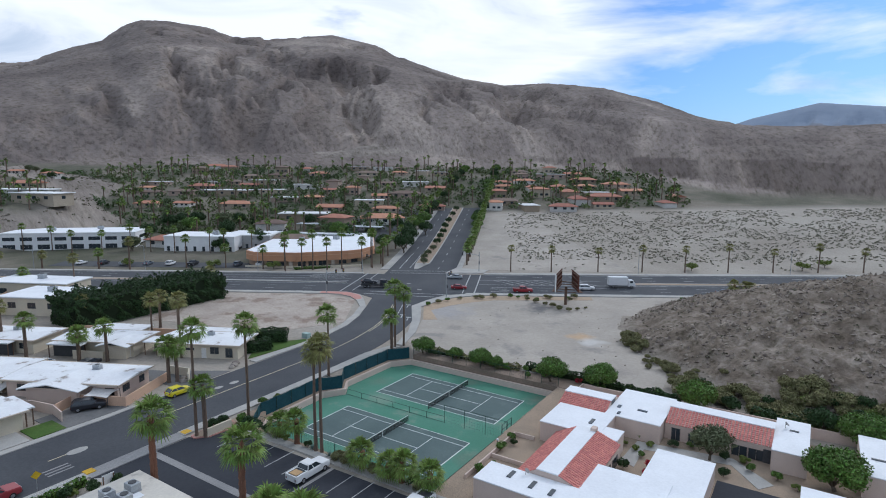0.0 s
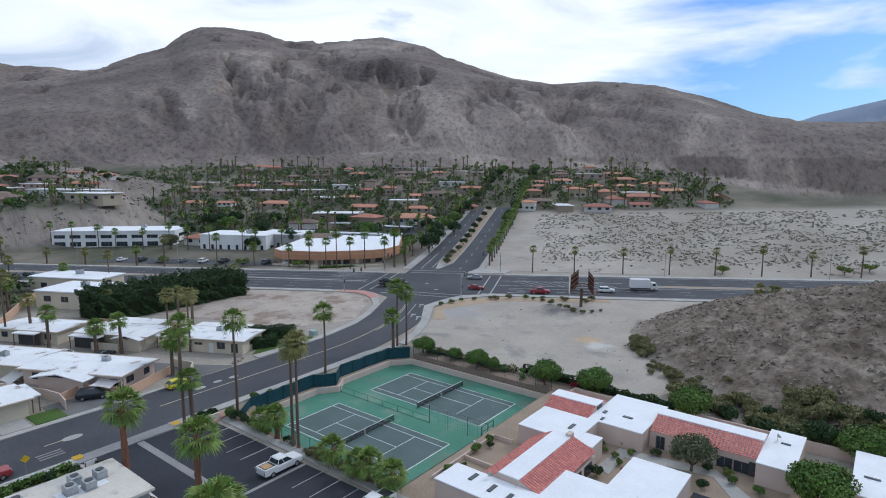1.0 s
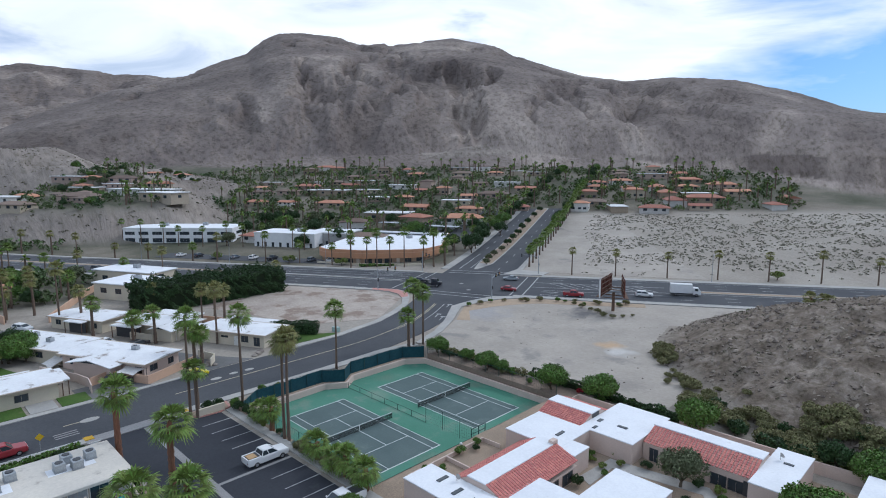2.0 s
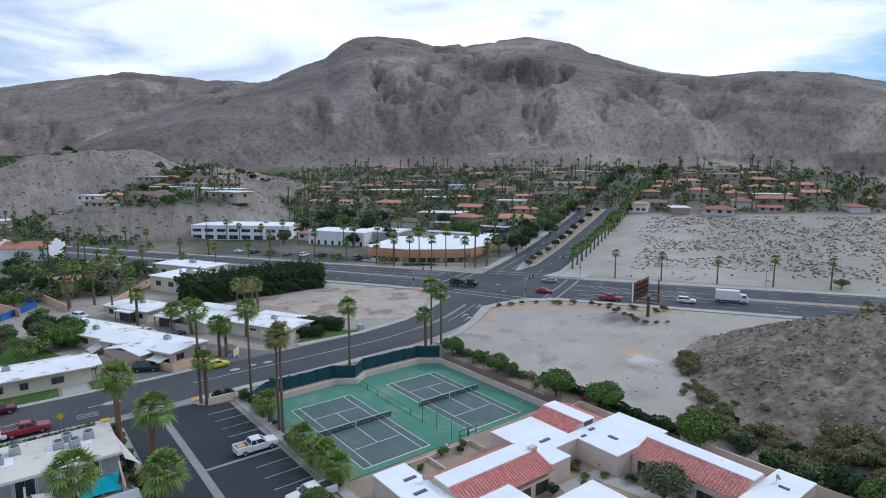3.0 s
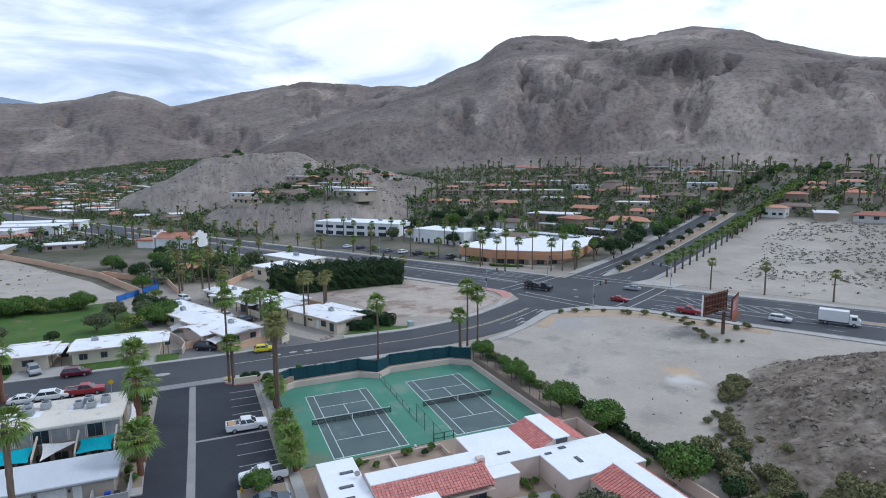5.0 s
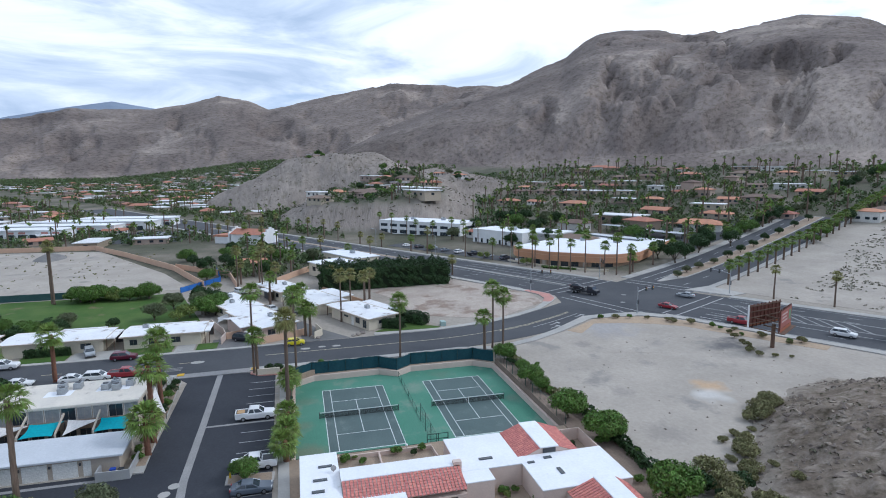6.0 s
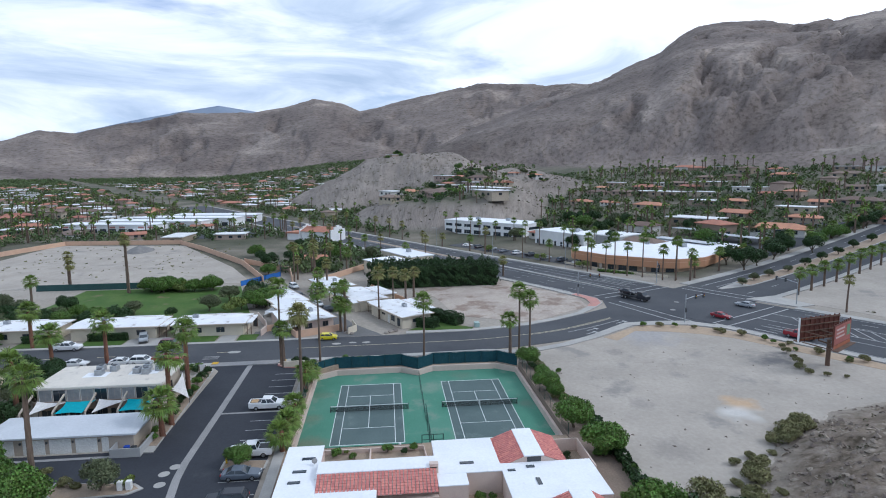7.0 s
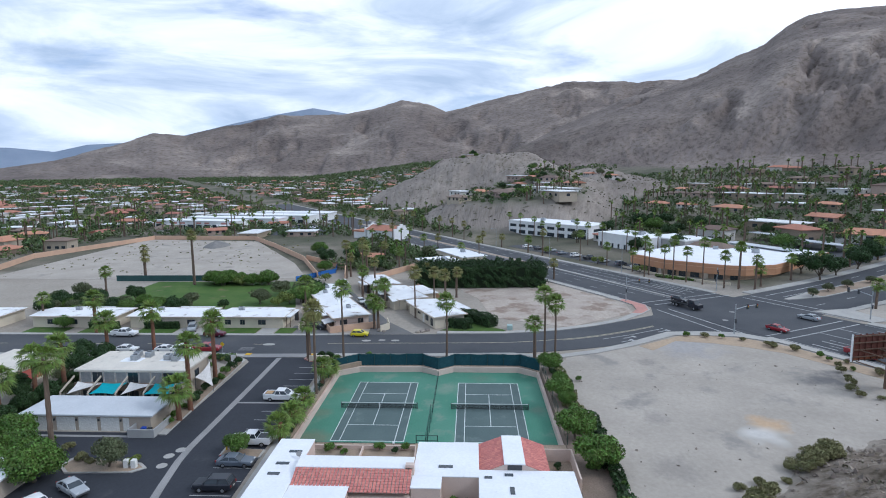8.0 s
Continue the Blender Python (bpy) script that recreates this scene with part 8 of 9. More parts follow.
def far_house(x, y, turn, kind, z=None, k=1.0):
    pool = [q for q in KITS if (q[1] == kind)]
    flat_roof, ri, wm, rm, win, L, W = pool[RNG.randint(len(pool))]
    z = height(x, y) if z is None else z
    if math.dist((x, y), (LAND_X, LAND_Y)) > 560 and x < -380:
        FAR_OFF.append((pose(x, y, z, 0, 0, turn) @ Matrix.Diagonal((k, k, k, 1)), wm, rm))
        return
    lab = ("low stucco house with an orange tile roof among trees", "low pale building with a white flat roof in town", "low house with a brown roof among trees")[kind]
    t = thing("town_house", lab, "house", pose(x, y, z, 0, 0, turn) @ Matrix.Diagonal((k, k, k, 1)), "town houses")
    part("wall", wm, None, t)
    part("roof", rm, None, t)
    for sx in (-0.3, 0.05, 0.33):
        part("window", win, None, t, m=face(sx * L, -W / 2, 1.0, 180))
    part("window", win, None, t, m=face(L / 2, 0, 1.0, -90))


# orange-roofed streets on the fan behind the avenue and the desert flat
HOUSES = []
for row, d_ in enumerate((329, 348, 369, 391, 415, 441, 470, 500, 528)):
    for s_ in np.arange(-230 if d_ > 340 else -40, 132 - 0.45 * (d_ - 330), 19.5):
        if abs(s_ + 10 - 0.09 * (d_ - 235)) < 16:
            continue
        a, b = s_ + RNG.uniform(-4, 4), d_ + RNG.uniform(-5, 5)
        x, y = hw(a, b)
        dens = 0.88 if a > 0 else 0.55
        if RNG.rand() > dens:
            continue
        z, rk = land(np.array([x]), np.array([y]))[:2]
        if rk[0] > 0.6 or y - 0.35 * x > 515:
            continue
        HOUSES.append((x, y))
        far_house(x, y, 30 + RNG.uniform(-8, 8) + (90 if RNG.rand() < 0.15 else 0), k=RNG.uniform(0.66, 0.9), kind=0 if RNG.rand() < (0.85 if a > 0 else 0.5) else RNG.randint(1, 3))
# behind the shops, towards the low hills
for k in range(46):
    a, b = RNG.uniform(-330, -40), RNG.uniform(245, 340)
    x, y = hw(a, b)
    z, rk = land(np.array([x]), np.array([y]))[:2]
    if rk[0] > 0.3 or any(math.dist((x, y), q) < 22 for q in HOUSES):
        continue
    HOUSES.append((x, y))
    far_house(x, y, 30 + RNG.uniform(-15, 15), RNG.choice([0, 1, 2], p=[0.4, 0.4, 0.2]))
for x, y, kind in ((-372, 112, 0), (-388, 104, 1), (-350, 104, 2), (-410, 120, 0), (-432, 132, 0), (-402, 138, 1), (-590, 80, 1), (-505, 150, 1), (-520, 170, 0), (-480, 160, 1), (-470, 185, 0), (-455, 200, 0)):
    HOUSES.append((x, y))
    far_house(x, y, 20, 2 if x > -400 else kind, k=0.72)
for x, y in HOUSES[-12:]:
    for k in range(5):
        a, q = RNG.uniform(0, 6.28), RNG.uniform(11, 19)
        px_, py_ = x + q * math.cos(a), y + 0.7 * q * math.sin(a)
        plant(("dark", "olive", "ficus", "yellow")[RNG.randint(4)], px_, py_, RNG.uniform(0.7, 1.25), "leafy tree on the low hill", z=height(px_, py_), group="mesa trees")
# town centre to the west
for k in range(820):
    r, az = 210 + 1500 * RNG.rand() ** 1.25, RNG.uniform(93, 134)
    x, y = LAND_X - math.sin(radians(az)) * r, LAND_Y + math.cos(radians(az)) * r
    hd, hs_ = NX * x + NY * y, EX * x + EY * y
    if x > -175 or (-280 < x < -150 and -118 < y < 40) or 150 < hd < 215 or any(math.dist((x, y), q) < 20 for q in HOUSES):
        continue
    z, rk = land(np.array([x]), np.array([y]))[:2]
    if rk[0] > 0.2:
        continue
    HOUSES.append((x, y))
    far_house(x, y, RNG.choice([0, 30, 90, 120]) + RNG.uniform(-4, 4), RNG.choice([0, 1, 2], p=[0.30, 0.48, 0.22]), k=0.85 if r < 500 else 1.0 if r < 900 else 1.15)


# the houses farthest off, too many to count, as one mesh
def far_roofs():
    V, F, M, mats = [], [], [], []
    for m, *meshes in FAR_OFF:
        for me in meshes:
            mat = me.materials[0]
            if mat not in mats:
                mats.append(mat)
            base = len(V)
            V += [m @ v.co for v in me.vertices]
            for p in me.polygons:
                F.append([base + i for i in p.vertices])
                M.append(mats.index(mat))
    me = bpy.data.meshes.new("distant_houses")
    me.from_pydata(V, [], F)
    for mat in mats:
        me.materials.append(mat)
    me.polygons.foreach_set("material_index", M)
    tagged(new("distant_houses", me), "distant low houses with orange, white and brown roofs", "houses", kind="stuff")


far_roofs()


# long shopping centre with white roofs, and the red-roofed restaurant
def mall():
    for x, y, L, W, tall in ((-335, -95, 60, 14, 5.0), (-352, -78, 70, 14, 5.2), (-372, -62, 70, 16, 5.4), (-395, -50, 60, 16, 5.2)):
        t = thing("shopping_centre", "long low shopping centre with a white roof", "building", pose(x, y, flat(x, y), 0, 0, 80), group="shopping centre")
        part("wall", Shape().box(-L / 2, L / 2, -W / 2, W / 2, -1, tall), WHITE_WALL, t)
        part("roof", Shape().box(-L / 2 - 0.5, L / 2 + 0.5, -W / 2 - 0.5, W / 2 + 0.5, tall, tall + 0.5), ROOF_WHITE, t)
        for i in range(int(L / 6)):
            px = -L / 2 + 6 * i + 3
            part("shopfront", Shape().box(px - 2, px + 2, -W / 2 - 0.12, -W / 2, 0.2, 2.8), GLASS, t)
            if i % 3 != 1:
                part("red_sign", Shape().box(px - 1.8, px + 1.8, -W / 2 - 0.15, -W / 2, 3.2, 4.3), KERB_RED, t, "red sign panel")
    t = thing("restaurant", "white mission-style building with stepped gables and red tile roofs", "building", pose(-270, 38, flat(-270, 38), 0, 0, 60))
    part("wall", Shape().box(-9, 9, -6, 6, -1, 5.0), WHITE_WALL, t)
    part("tile_roof", Shape().add([(-9.5, -6.6, 5.0), (9.5, -6.6, 5.0), (9.5, 6.6, 5.0), (-9.5, 6.6, 5.0), (-9.5, 0, 7.4), (9.5, 0, 7.4)], [(0, 1, 5, 4), (2, 3, 4, 5), (1, 2, 5), (3, 0, 4), (3, 2, 1, 0)]), TILE_ORANGE, t)
    for x in (-9.8, 9.8):
        part("gable", Shape().box(x - 0.3, x + 0.3, -6.5, 6.5, -1, 6.2).box(x - 0.3, x + 0.3, -3.5, 3.5, 6.2, 7.4).box(x - 0.3, x + 0.3, -1.2, 1.2, 7.4, 8.3), WHITE_WALL, t)
    part("annex_roof", Shape().box(-20, -10.5, -5, 5, 3.4, 4.2), TILE_ORANGE, t)
    part("annex", Shape().box(-19.5, -10.5, -4.5, 4.5, -1, 3.4), WHITE_WALL, t)


mall()
# carports and offices right behind the shop
for s_, d_, L in ((-62, 262, 26), (-50, 278, 24), (-70, 285, 22), (-92, 258, 22)):
    x, y = hw(s_, d_)
    t = thing("carport", "open carport with a pale flat roof", "carport", pose(x, y, height(x, y), 0, 0, 24), group="carports")
    part("roof", Shape().box(-L / 2, L / 2, -2.8, 2.8, 2.5, 2.75), ROOF_GREY, t)
    for px in (-L / 2 + 1, -L / 6, L / 6, L / 2 - 1):
        part("post", Shape().box(px - 0.1, px + 0.1, -0.1, 0.1, -2, 2.5), METAL_DARK, t)
structure("road_shop_parking", ribbon([hw(-150, 206), hw(-60, 206)], [hw(-150, 216), hw(-62, 214)], 0.06, 0.3), ASPHALT, "dark asphalt parking before the offices", "car park")
structure("road_shop_parking_rear", ribbon([av(-62, 258), av(-62, 330)], [av(-29, 258), av(-29, 330)], 0.06, 0.3), ASPHALT, "dark asphalt parking behind the shop", "car park")


def far_trees(name, label, spots, sizes, seed, cards, mat):
    rng = np.random.RandomState(seed)
    n = len(spots)
    lobe = rng.normal(0, 0.36, (n, 3, 3)) * np.array([1, 1, 0.7])
    which = rng.randint(0, 3, (n, cards))
    d = rng.normal(0, 1, (n, cards, 3))
    d /= np.linalg.norm(d, axis=2)[:, :, None]
    d[:, :, 2] = d[:, :, 2] * 0.8
    off = lobe[np.arange(n)[:, None], which] + d * 0.55
    P = spots[:, None] + off * sizes[:, None, None] + np.array([0, 0, 0.75]) * sizes[:, None, None]
    V, F = leaf_cards(P.reshape(-1, 3), d.reshape(-1, 3), 1.0, rng, 1.3)
    V = V.reshape(-1, 4, 3)
    mid = V.mean(1, keepdims=True)
    V = (mid + (V - mid) * np.repeat(sizes, cards)[:, None, None] * (1.5 / math.sqrt(cards) + 0.12)).reshape(-1, 3)
    return tagged(new(name, raw_mesh(name, V, F, mat)), label, "trees", kind="stuff")


def far_palms(name, label, spots, tall, seed):
    """Hundreds of small palms: trunk and a crown of drooping blades."""
    rng = np.random.RandomState(seed)
    V, F, M = [], [], []
    for (x, y, z), h in zip(spots, tall):
        k = len(V)
        w = 0.22
        for dz, ww in ((-0.5, w * 1.2), (h, w)):
            V += [(x - ww, y - ww, z + dz), (x + ww, y - ww, z + dz), (x + ww, y + ww, z + dz), (x - ww, y + ww, z + dz)]
        F += [(k + i, k + (i + 1) % 4, k + 4 + (i + 1) % 4, k + 4 + i) for i in range(4)]
        M += [1] * 4
        for i in range(15):
            a, e = i * 2.4 + rng.uniform(-0.2, 0.2), radians(rng.uniform(-55, 75))
            r = rng.uniform(1.4, 2.1)
            c, s = math.cos(a), math.sin(a)
            p = np.array((x, y, z + h))
            m = p + np.array((c * math.cos(e), s * math.cos(e), math.sin(e))) * r * 0.6
            t = p + np.array((c * math.cos(e), s * math.cos(e), math.sin(e) - 0.35)) * r
            q = np.array((-s, c, 0)) * 0.5
            k = len(V)
            V += [tuple(p), tuple(m - q), tuple(t), tuple(m + q)]
            F.append((k, k + 1, k + 2, k + 3))
            M.append(0)
    me = raw_mesh(name, V, F, FROND)
    me.materials.append(TRUNK_GREY)
    me.polygons.foreach_set("material_index", M)
    return tagged(new(name, me), label, "palm trees", kind="stuff")


def spread(n, seed, r0, r1, a0, a1, power=1.0, clear=7.0):
    rng = np.random.RandomState(seed)
    r, az = r0 + (r1 - r0) * rng.rand(n) ** power, np.radians(rng.uniform(a0, a1, n))
    X, Y = LAND_X - np.sin(az) * r, LAND_Y + np.cos(az) * r
    Z, rock, town, rub = land(X, Y)[:4]
    hd, hs_ = NX * X + NY * Y, EX * X + EY * Y
    ok = (rock < 0.35) & (town > 0.6) & ~((hd > 164) & (hd < 206)) & ~((X > -280) & (X < -150) & (Y > -118) & (Y < 32))
    ok &= ~(np.abs(hs_ + 10.8 - 0.09 * (hd - 235)) < np.where(hd < 338, 13.0, 0.0))
    ok &= ~((hs_ > -150) & (hs_ < -22) & (hd > 198) & (hd < 254))
    ok &= (Y - 0.35 * X < 525) | (r > 640)
    ok &= ~((X > -300) & (X < -225) & (Y > 85) & (Y < 160))
    H = np.array(HOUSES)
    for i in range(0, n, 400):
        dd = np.hypot(X[i:i + 400, None] - H[None, :, 0], Y[i:i + 400, None] - H[None, :, 1]).min(1)
        ok[i:i + 400] &= dd > clear
    return np.stack([X, Y, Z], 1)[ok], r[ok]


P, r = spread(6600, 1, 225, 640, 17, 92, 0.9, 7.0)
sz = 0.95 + 2.6 * np.random.RandomState(2).rand(len(P)) ** 1.8
far_trees("town_trees", "dark green trees between the orange-roofed houses", P, sz, 3, 34, LEAF_FAR)
P, r = spread(6800, 4, 170, 800, 88, 138, 0.9, 7.5)
sz = 1.1 + 2.5 * np.random.RandomState(5).rand(len(P)) ** 1.5
far_trees("town_trees_west", "dark green trees across the town", P, sz, 6, 30, LEAF_FAR)
P, r = spread(15000, 7, 700, 2600, 74, 140, 0.9, 8)
sz = np.random.RandomState(8).uniform(1.8, 3.6, len(P)) * (1 + r / 2900)
far_trees("valley_trees", "distant green trees filling the valley", P, sz, 9, 14, LEAF_FAR)
P, r = spread(620, 10, 240, 620, 18, 80, 0.9, 5)
far_palms("town_palms", "palms standing above the orange-roofed houses", P, np.random.RandomState(11).uniform(6, 11, len(P)), 12)
P, r = spread(800, 13, 180, 900, 88, 136, 0.9, 5)
far_palms("town_palms_west", "palms standing across the town", P, np.random.RandomState(14).uniform(6, 12, len(P)), 15)
# trees close behind the highway and round the yard
P = np.array([(*abxy(a, b), 0) for a, b in ((-150, 118), (-158, 126), (-140, 104), (-152, 108), (-166, 120), (-170, 134), (-142, 126), (-176, 142), (-160, 140), (-184, 128), (-190, 146), (-150, 150), (-200, 136), (-172, 110), (-186, 112), (-132, 122))])
P[:, 2] = plain(P[:, 0], P[:, 1])
for (x, y, z) in P:
    plant(("dark", "olive", "ficus", "yellow")[RNG.randint(4)], x, y, RNG.uniform(0.9, 1.3), "leafy tree beyond the bungalows", group="yard trees")
# a tall palm over the car park's edge, and dry tufts round the billboard
plant("ficus", -24.6, 29.6, 1.15, "feathery bright green tree at the car park's corner")
plant("yellowbush", -29.0, 39.6, 1.3, "yellow-green bush beside the utility cabinets", "bush", "bush")
for x, y, k in ((-30.0, 32.2, 0.8), (-29.2, 33.6, 0.6), (-32.5, 28.5, 0.8), (-31.4, 26.6, 0.9), (-34.6, 24.4, 0.9)):
    plant("drybush" if k < 0.85 else "bush", x, y, k, "low garden bush at the car park's edge", "bush", "bush", group="car park bushes")
palm(-28.0, 29.7, 14.5, "mid", label="tall fan palm with a reddish trunk beside the car park")
for x, y in ((-67.5, 152.5), (-64.2, 151.0), (-61.0, 150.2), (-58.4, 149.0), (-56.0, 147.6), (-53.2, 147.2), (-51.6, 149.6), (-68.8, 155.0), (-50.4, 152.4), (-57.2, 158.6), (-62.4, 156.8)):
    plant("drybush", x, y, RNG.uniform(0.45, 0.85), "dry greyish shrub near the billboard", "bush", "bush", group="billboard shrubs")
# palms and trees that close over the upper avenue
for k in range(30):
    d_ = 285 + 8.5 * k
    for side in (-24.0, 2.0):
        x, y = av(side + RNG.uniform(-1.5, 1.5), d_ + RNG.uniform(-2, 2))
        if y - 0.35 * x < 515:
            plant(("dark", "ficus", "olive")[RNG.randint(3)], x, y, RNG.uniform(0.8, 1.35), "leafy tree along the upper avenue", z=height(x, y), group="avenue trees")


# ---------------------------------------------------------------- vehicles
def loft(sections):
    """A closed skin through rings of equal length, front to back along x."""
    s = Shape()
    n = len(sections[0])
    for ring in sections:
        s.v += ring
    for i in range(len(sections) - 1):
        for j in range(n):
            a, b = i * n + j, i * n + (j + 1) % n
            s.f.append((a, a + n, b + n, b))
    s.f.append(tuple(range(n)))
    s.f.append(tuple(range((len(sections) - 1) * n + n - 1, (len(sections) - 1) * n - 1, -1)))
    return s


def ring(x, w, z0, z1, tuck=0.06, top=0.08):
    return [(x, -w + tuck, z0), (x, -w, z0 + 0.14), (x, -w, z1 - top * 2), (x, -w + top, z1), (x, w - top, z1), (x, w, z1 - top * 2), (x, w, z0 + 0.14), (x, w - tuck, z0)]


WHEEL = Shape().tube([(0, -0.11, 0), (0, -0.09, 0), (0, 0.09, 0), (0, 0.11, 0)], [0.29, 0.34, 0.34, 0.29], 14)
TYRE_MESH = mesh_of("tyre", WHEEL, RUBBER, False)
RIM_MESH = mesh_of("rim", Shape().tube([(0, -0.115, 0), (0, 0.115, 0)], [0.2, 0.2], 10), RIM)


def wheels(t, axles, half, k=1.0):
    for x in axles:
        for y in (-half, half):
            w = part("wheel", TYRE_MESH, None, t, m=Matrix.Translation((x, y, 0.34 * k)) @ Matrix.Diagonal((k, 1, k, 1)))
            part("rim", RIM_MESH, None, w)


def vehicle(kind, x, y, heading, mat, label, z=None):
    """heading: degrees, the way the nose points (0: along x)."""
    z = (flat(x, y) + 0.08) if z is None else z
    t = thing({"pickup": "pickup_truck", "suv": "suv_car", "sedan": "sedan_car", "hatch": "hatchback_car"}[kind], label, "truck" if kind == "pickup" else "car", pose(x, y, z, 0, 0, heading), group="cars")
    W = {"pickup": 1.0, "suv": 0.96, "sedan": 0.91, "hatch": 0.88}[kind]
    if kind == "pickup":
        body = loft([ring(2.9, W * 0.8, 0.5, 0.95), ring(2.75, W * 0.97, 0.38, 1.12), ring(1.5, W, 0.34, 1.22), ring(0.9, W, 0.34, 1.25), ring(-0.95, W, 0.34, 1.25), ring(-2.75, W, 0.4, 1.22), ring(-2.9, W * 0.97, 0.5, 1.2)])
        cab = [(1.35, 1.22), (0.55, 1.86), (-0.75, 1.90), (-1.0, 1.22)]
        axles = (1.85, -1.75)
        k = 1.12
    elif kind == "suv":
        body = loft([ring(2.4, W * 0.8, 0.5, 0.85), ring(2.25, W * 0.96, 0.38, 1.0), ring(1.1, W, 0.32, 1.1), ring(-1.9, W, 0.34, 1.14), ring(-2.3, W * 0.97, 0.4, 1.12), ring(-2.4, W * 0.9, 0.5, 0.9)])
        cab = [(1.15, 1.07), (0.35, 1.70), (-1.85, 1.72), (-2.3, 1.1)]
        axles = (1.45, -1.4)
        k = 1.05
    elif kind == "sedan":
        body = loft([ring(2.4, W * 0.78, 0.4, 0.66), ring(2.2, W * 0.95, 0.3, 0.8), ring(1.0, W, 0.25, 0.94), ring(-1.3, W, 0.25, 0.98), ring(-2.2, W * 0.96, 0.32, 0.96), ring(-2.4, W * 0.85, 0.42, 0.8)])
        cab = [(1.0, 0.92), (0.15, 1.42), (-1.05, 1.44), (-1.9, 0.96)]
        axles = (1.45, -1.4)
        k = 0.95
    else:
        body = loft([ring(2.05, W * 0.78, 0.4, 0.7), ring(1.9, W * 0.95, 0.3, 0.85), ring(0.9, W, 0.26, 1.0), ring(-1.7, W, 0.28, 1.04), ring(-2.0, W * 0.93, 0.36, 0.9)])
        cab = [(1.0, 0.97), (0.2, 1.52), (-1.35, 1.52), (-1.9, 1.0)]
        axles = (1.3, -1.25)
        k = 0.92
    part("body", body, mat, t)
    (xa, za), (xb, zb), (xc, zc), (xd, zd) = cab
    wi, wo = W * 0.76, W * 0.93
    side = za - 0.02
    gl = Shape().add([(xa, -wo, side), (xb, -wi, zb - 0.05), (xc, -wi, zc - 0.05), (xd, -wo, side), (xa, wo, side), (xb, wi, zb - 0.05), (xc, wi, zc - 0.05), (xd, wo, side)],
                     [(0, 1, 2, 3), (7, 6, 5, 4), (0, 4, 5, 1), (1, 5, 6, 2), (2, 6, 7, 3), (3, 7, 4, 0)])
    part("window_glass", gl, GLASS, t, "dark tinted windows")
    part("roof", Shape().add([(xb + 0.08, -wi - 0.03, zb - 0.08), (xc - 0.08, -wi - 0.03, zc - 0.08), (xc - 0.08, wi + 0.03, zc - 0.08), (xb + 0.08, wi + 0.03, zb - 0.08),
                              (xb - 0.05, -wi + 0.06, zb + 0.02), (xc + 0.05, -wi + 0.06, zc + 0.02), (xc + 0.05, wi - 0.06, zc + 0.02), (xb - 0.05, wi - 0.06, zb + 0.02)],
                             [(3, 2, 1, 0), (4, 5, 6, 7), (0, 1, 5, 4), (1, 2, 6, 5), (2, 3, 7, 6), (3, 0, 4, 7)][::1]), mat, t)
    for y in (-1, 1):
        for (xp, zp), (xq, zq) in (((xa, za), (xb, zb)), ((xd, zd), (xc, zc)), (((xa + xd) / 2 - 0.15, side), ((xb + xc) / 2 - 0.15, zb))):
            part("pillar", Shape().tube([(xp, y * (wo + 0.005), zp - 0.02), (xq, y * (wi + 0.01), zq - 0.04)], [0.055, 0.05], 4), mat, t)
        part("headlight", Shape().box(body.v[0][0] - 0.16, body.v[0][0] - 0.02, y * W * 0.62 - 0.2, y * W * 0.62 + 0.2, 0.66 if kind != "pickup" else 0.85, 0.8 if kind != "pickup" else 1.02), LAMP_CLEAR, t)
        xr = body.v[-1][0]
        part("tail_light", Shape().box(xr - 0.02, xr + 0.1, y * W * 0.78 - 0.1, y * W * 0.78 + 0.1, 0.72, 0.95), LAMP_RED, t)
        part("mirror", Shape().box(xa - 0.25, xa - 0.1, y * (W + 0.1) - 0.09, y * (W + 0.1) + 0.09, za, za + 0.16), mat, t)
    if kind == "pickup":
        part("load_bed", Shape().box(-2.75, -1.1, -0.82, 0.82, 1.1, 1.258), METAL_DARK, t, "dark open load bed")
        for y in (-0.9, 0.9):
            part("bed_rail", Shape().box(-2.85, -1.0, y - 0.1, y + 0.1, 1.18, 1.32), mat, t)
        part("tailgate", Shape().box(-2.92, -2.78, -0.95, 0.95, 0.7, 1.32), mat, t)
    part("bumper", Shape().box(body.v[0][0] - 0.1, body.v[0][0] + 0.06, -W * 0.8, W * 0.8, 0.4, 0.58), METAL_DARK, t)
    part("number_plate", Shape().box(body.v[-1][0] - 0.09, body.v[-1][0] - 0.03, -0.16, 0.16, 0.6, 0.72), DOOR_WHITE, t)
    wheels(t, axles, W - 0.1, k)
    return t


WHITE, BLACK, SILVER = paint("white", (0.72, 0.72, 0.72)), paint("black", (0.02, 0.022, 0.03)), paint("silver", (0.35, 0.37, 0.39))
YELLOW, RED, MAROON = paint("yellow", (0.68, 0.58, 0.02)), paint("red", (0.28, 0.02, 0.03)), paint("maroon", (0.11, 0.012, 0.03))
GREY, NAVY = paint("grey_blue", (0.11, 0.13, 0.16)), paint("navy", (0.03, 0.05, 0.09))
lz = flat(-50, 50) + 0.05
p1 = vehicle("pickup", -50.9, 52.4, 90, WHITE, "white crew-cab pickup truck parked in a stall", lz)
part("cargo", Shape().box(-2.6, -1.5, -0.6, 0.6, 1.255, 1.33), surface("tan_cargo_board", (0.5, 0.33, 0.17), (0.45, 0.3, 0.16), 1, 4, 0.9), p1, "tan board lying in the bed")
vehicle("pickup", -35.2, 53.2, -90, WHITE, "white pickup truck parked beside an island", lz)
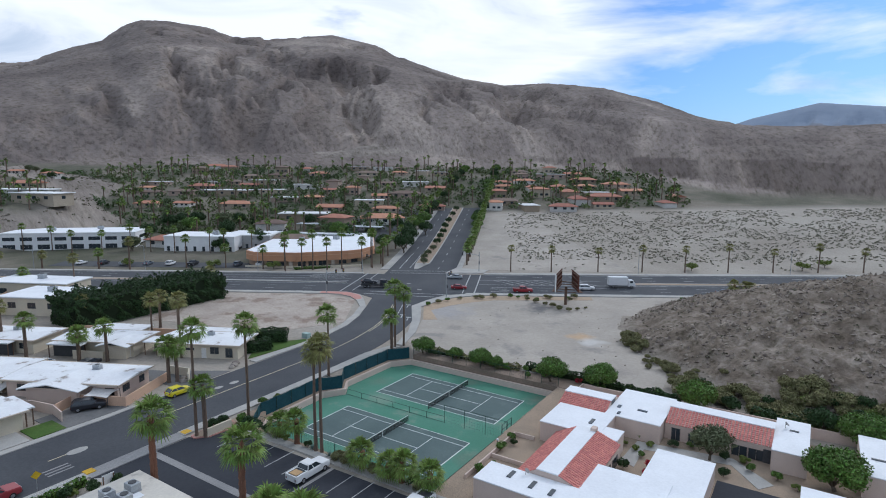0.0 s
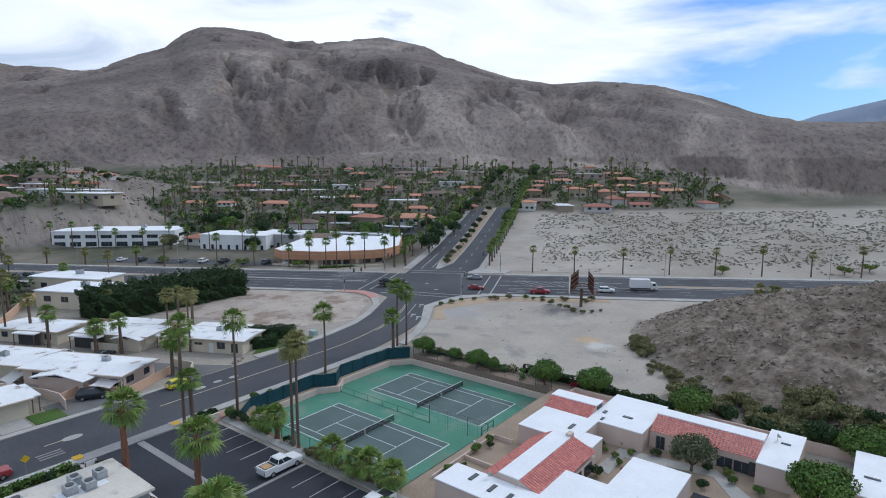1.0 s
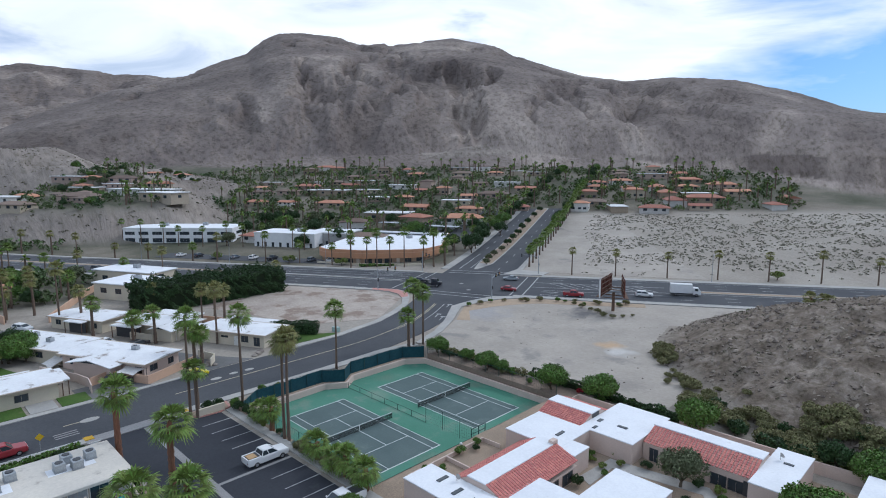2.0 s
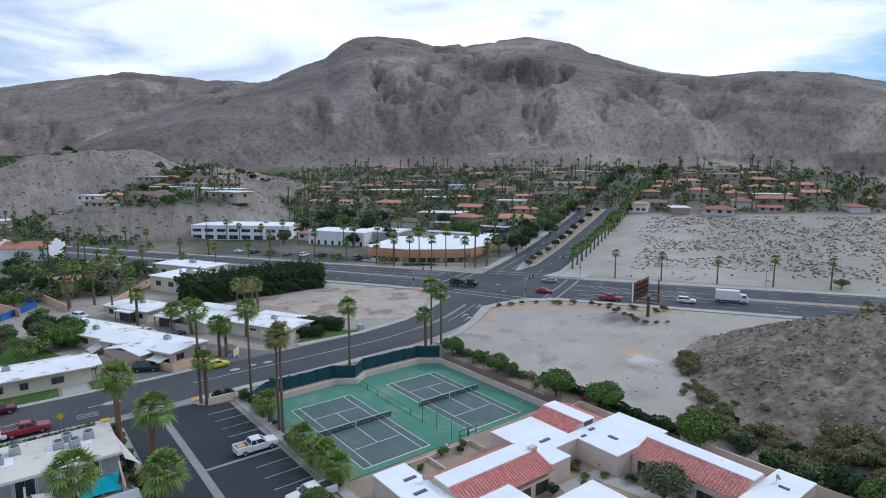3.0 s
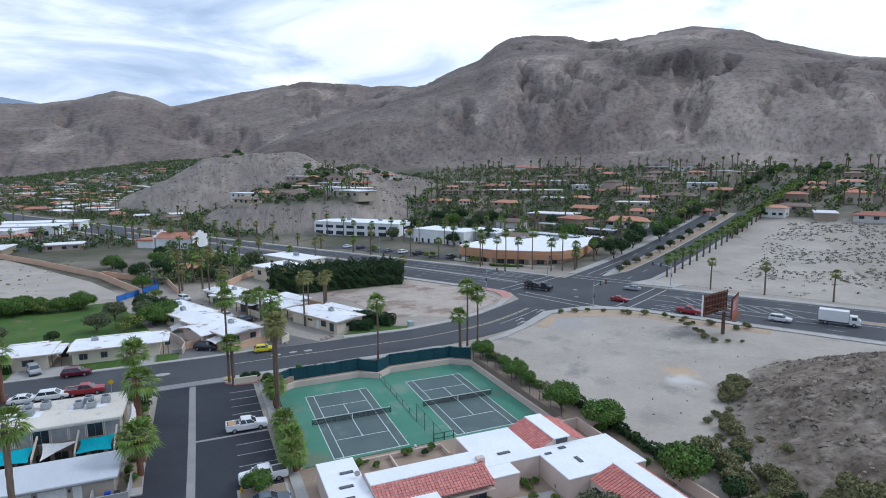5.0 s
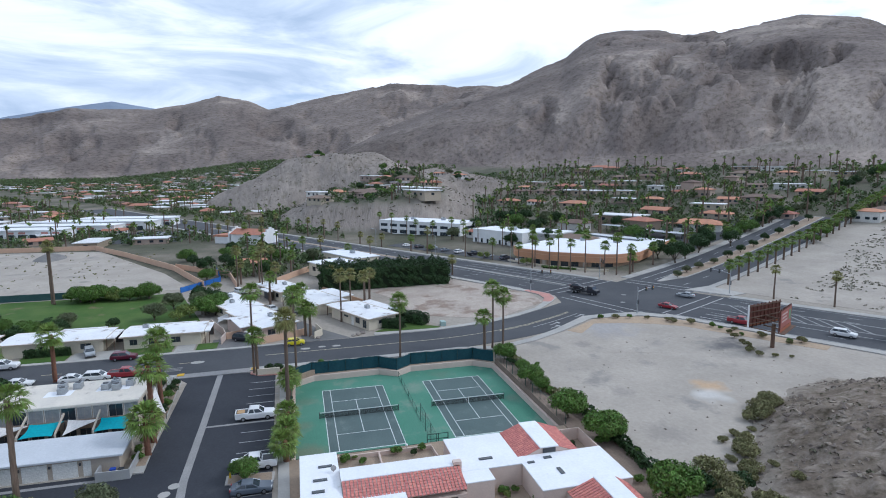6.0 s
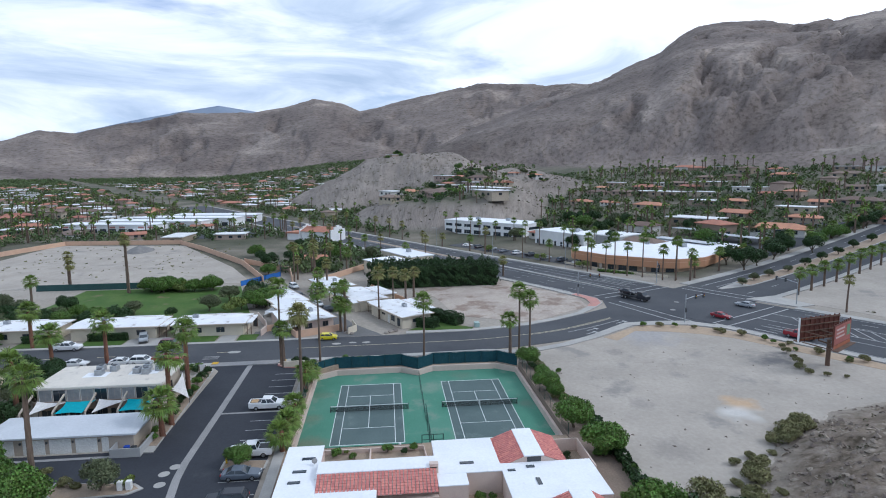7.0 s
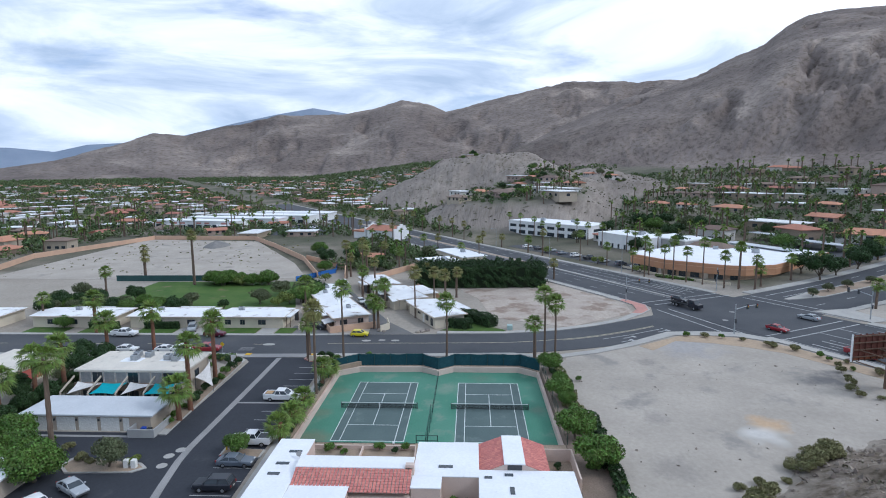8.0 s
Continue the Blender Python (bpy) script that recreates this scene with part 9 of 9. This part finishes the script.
vehicle("sedan", -29.4, 53.3, 90, GREY, "dark blue-grey sedan parked in a stall", lz)
vehicle("suv", -23.6, 53.0, -90, BLACK, "black car with a soft top parked in a stall", lz)
vehicle("sedan", -22.4, 36.2, 60, SILVER, "silver sedan parked by the lane", lz)
vehicle("sedan", -18.8, 34.6, 60, WHITE, "white sedan parked by the lane", lz)
vehicle("hatch", -87.6, 58.4, 90, YELLOW, "bright yellow hatchback parked at the kerb")
vehicle("suv", -94.0, 47.2, 62, BLACK, "black off-road car parked on a driveway")
vehicle("pickup", -76.2, 27.9, 90, RED, "red pickup truck parked at the kerb")
vehicle("suv", -87.2, 24.7, 90, MAROON, "maroon car parked at the kerb")
vehicle("suv", -92.0, 17.0, 20, SILVER, "silver car on a driveway")
vehicle("pickup", -87.2, 3.2, 90, WHITE, "white pickup truck parked at the kerb")
vehicle("sedan", -76.0, 19.2, 90, WHITE, "white car parked at the kerb")
vehicle("suv", -75.9, 23.2, 90, WHITE, "white car with roof rails at the kerb")
vehicle("sedan", -76.0, 10.5, 90, WHITE, "white car parked at the kerb")
vehicle("sedan", -120.5, 52.5, 27, WHITE, "white car parked under a carport")
vehicle("suv", -113.5, 56.8, 117, BLACK, "black car parked under a carport")
vehicle("suv", -131, 46, 27, BLACK, "black car in the bungalow driveway")
vehicle("suv", -146, 42, 27, WHITE, "white van in the bungalow driveway")
HEAD = math.degrees(math.atan2(EY, EX))
for s_, d_, kind, mat, lab, turn in ((-1.5, 192, "sedan", SILVER, "silver sedan crossing the junction", 180), (0, 177.6, "sedan", RED, "red sedan on the highway", 0), (19, 174.3, "pickup", RED, "dark red pickup truck on the highway", 0),
                                     (38.5, 178.0, "suv", WHITE, "white car on the highway", 0), (78, 174.3, "sedan", NAVY, "dark blue sedan on the highway", 0), (-84, 175, "sedan", RED, "red car on the far highway", 0), (-150, 178, "suv", BLACK, "black car on the far highway", 0)):
    vehicle(kind, *hw(s_, d_), HEAD + turn, mat, lab, flat(*hw(s_, d_)) + 0.11)


def box_truck(x, y, heading):
    t = thing("box_truck", "white box truck on the highway", "truck", pose(x, y, flat(x, y) + 0.11, 0, 0, heading))
    part("cargo_box", Shape().box(-4.2, 1.6, -1.15, 1.15, 0.85, 3.4, bev=0.06), WHITE, t)
    part("chassis", Shape().box(-4.1, 3.0, -0.8, 0.8, 0.5, 0.86), METAL_DARK, t)
    part("cab", loft([ring(3.9, 0.95, 0.5, 1.5), ring(3.6, 1.05, 0.45, 1.75), ring(3.2, 1.05, 0.45, 2.45), ring(1.75, 1.05, 0.45, 2.5)]), WHITE, t)
    part("windscreen", Shape().add([(3.66, -0.9, 1.6), (3.66, 0.9, 1.6), (3.27, 0.85, 2.35), (3.27, -0.85, 2.35)], [(0, 1, 2, 3)]), GLASS, t)
    for y_ in (-1.06, 1.06):
        part("side_window", Shape().box(2.2, 3.1, y_ - 0.015, y_ + 0.015, 1.6, 2.25), GLASS, t)
    wheels(t, (2.7, -2.8), 0.98, 1.25)


box_truck(*hw(50, 181.8), HEAD)


def tow_truck(x, y, heading):
    t = thing("tow_truck", "black flatbed tow truck carrying a car at the junction", "truck", pose(x, y, flat(x, y) + 0.11, 0, 0, heading))
    part("flatbed", Shape().box(-5.0, 1.2, -1.2, 1.2, 1.0, 1.2, bev=0.03), METAL_DARK, t)
    part("chassis", Shape().box(-4.6, 3.4, -0.7, 0.7, 0.6, 1.0), METAL_DARK, t)
    part("cab", loft([ring(4.4, 1.0, 0.6, 1.5), ring(3.4, 1.1, 0.55, 1.7), ring(3.0, 1.1, 0.55, 2.5), ring(1.4, 1.1, 0.55, 2.55)]), BLACK, t)
    part("windscreen", Shape().add([(3.42, -0.9, 1.72), (3.42, 0.9, 1.72), (3.06, 0.85, 2.4), (3.06, -0.85, 2.4)], [(0, 1, 2, 3)]), GLASS, t)
    for y_ in (-1.11, 1.11):
        part("side_window", Shape().box(1.8, 2.8, y_ - 0.015, y_ + 0.015, 1.6, 2.3), GLASS, t)
    wheels(t, (3.2, -2.2, -3.3), 1.0, 1.3)


tx, ty = hw(-25.5, 178.5)
tow_truck(tx, ty, HEAD)
cx_, cy_ = hw(-27.6, 178.5)
vehicle("sedan", cx_, cy_, HEAD, BLACK, "black sedan carried on a flatbed truck", flat(tx, ty) + 1.31)
# cars in the office car park
for k in range(9):
    x, y = hw(-140 + 8.4 * k, 210)
    vehicle(("sedan", "suv", "pickup")[k % 3], x, y, HEAD + 90, (WHITE, BLACK, SILVER, GREY)[k % 4], ("white car", "black car", "silver car", "grey car")[k % 4] + " parked before the offices", flat(x, y) + 0.08)
for k in range(14):
    x, y = -300 - 5.5 * (k % 7) + RNG.uniform(-1, 1), -18 - 9 * (k // 7) + RNG.uniform(-2, 2)
    vehicle(("sedan", "suv", "pickup")[k % 3], x, y, 90 + RNG.uniform(-5, 5), (WHITE, BLACK, SILVER, NAVY)[k % 4], ("white car", "black car", "silver car", "navy car")[k % 4] + " in the distant town car park", flat(x, y) + 0.08)
structure("road_town_parking", ribbon([(-345, -40), (-290, -36)], [(-345, 0), (-290, 0)], 0.06, 0.3), ASPHALT, "asphalt town car park", "car park")
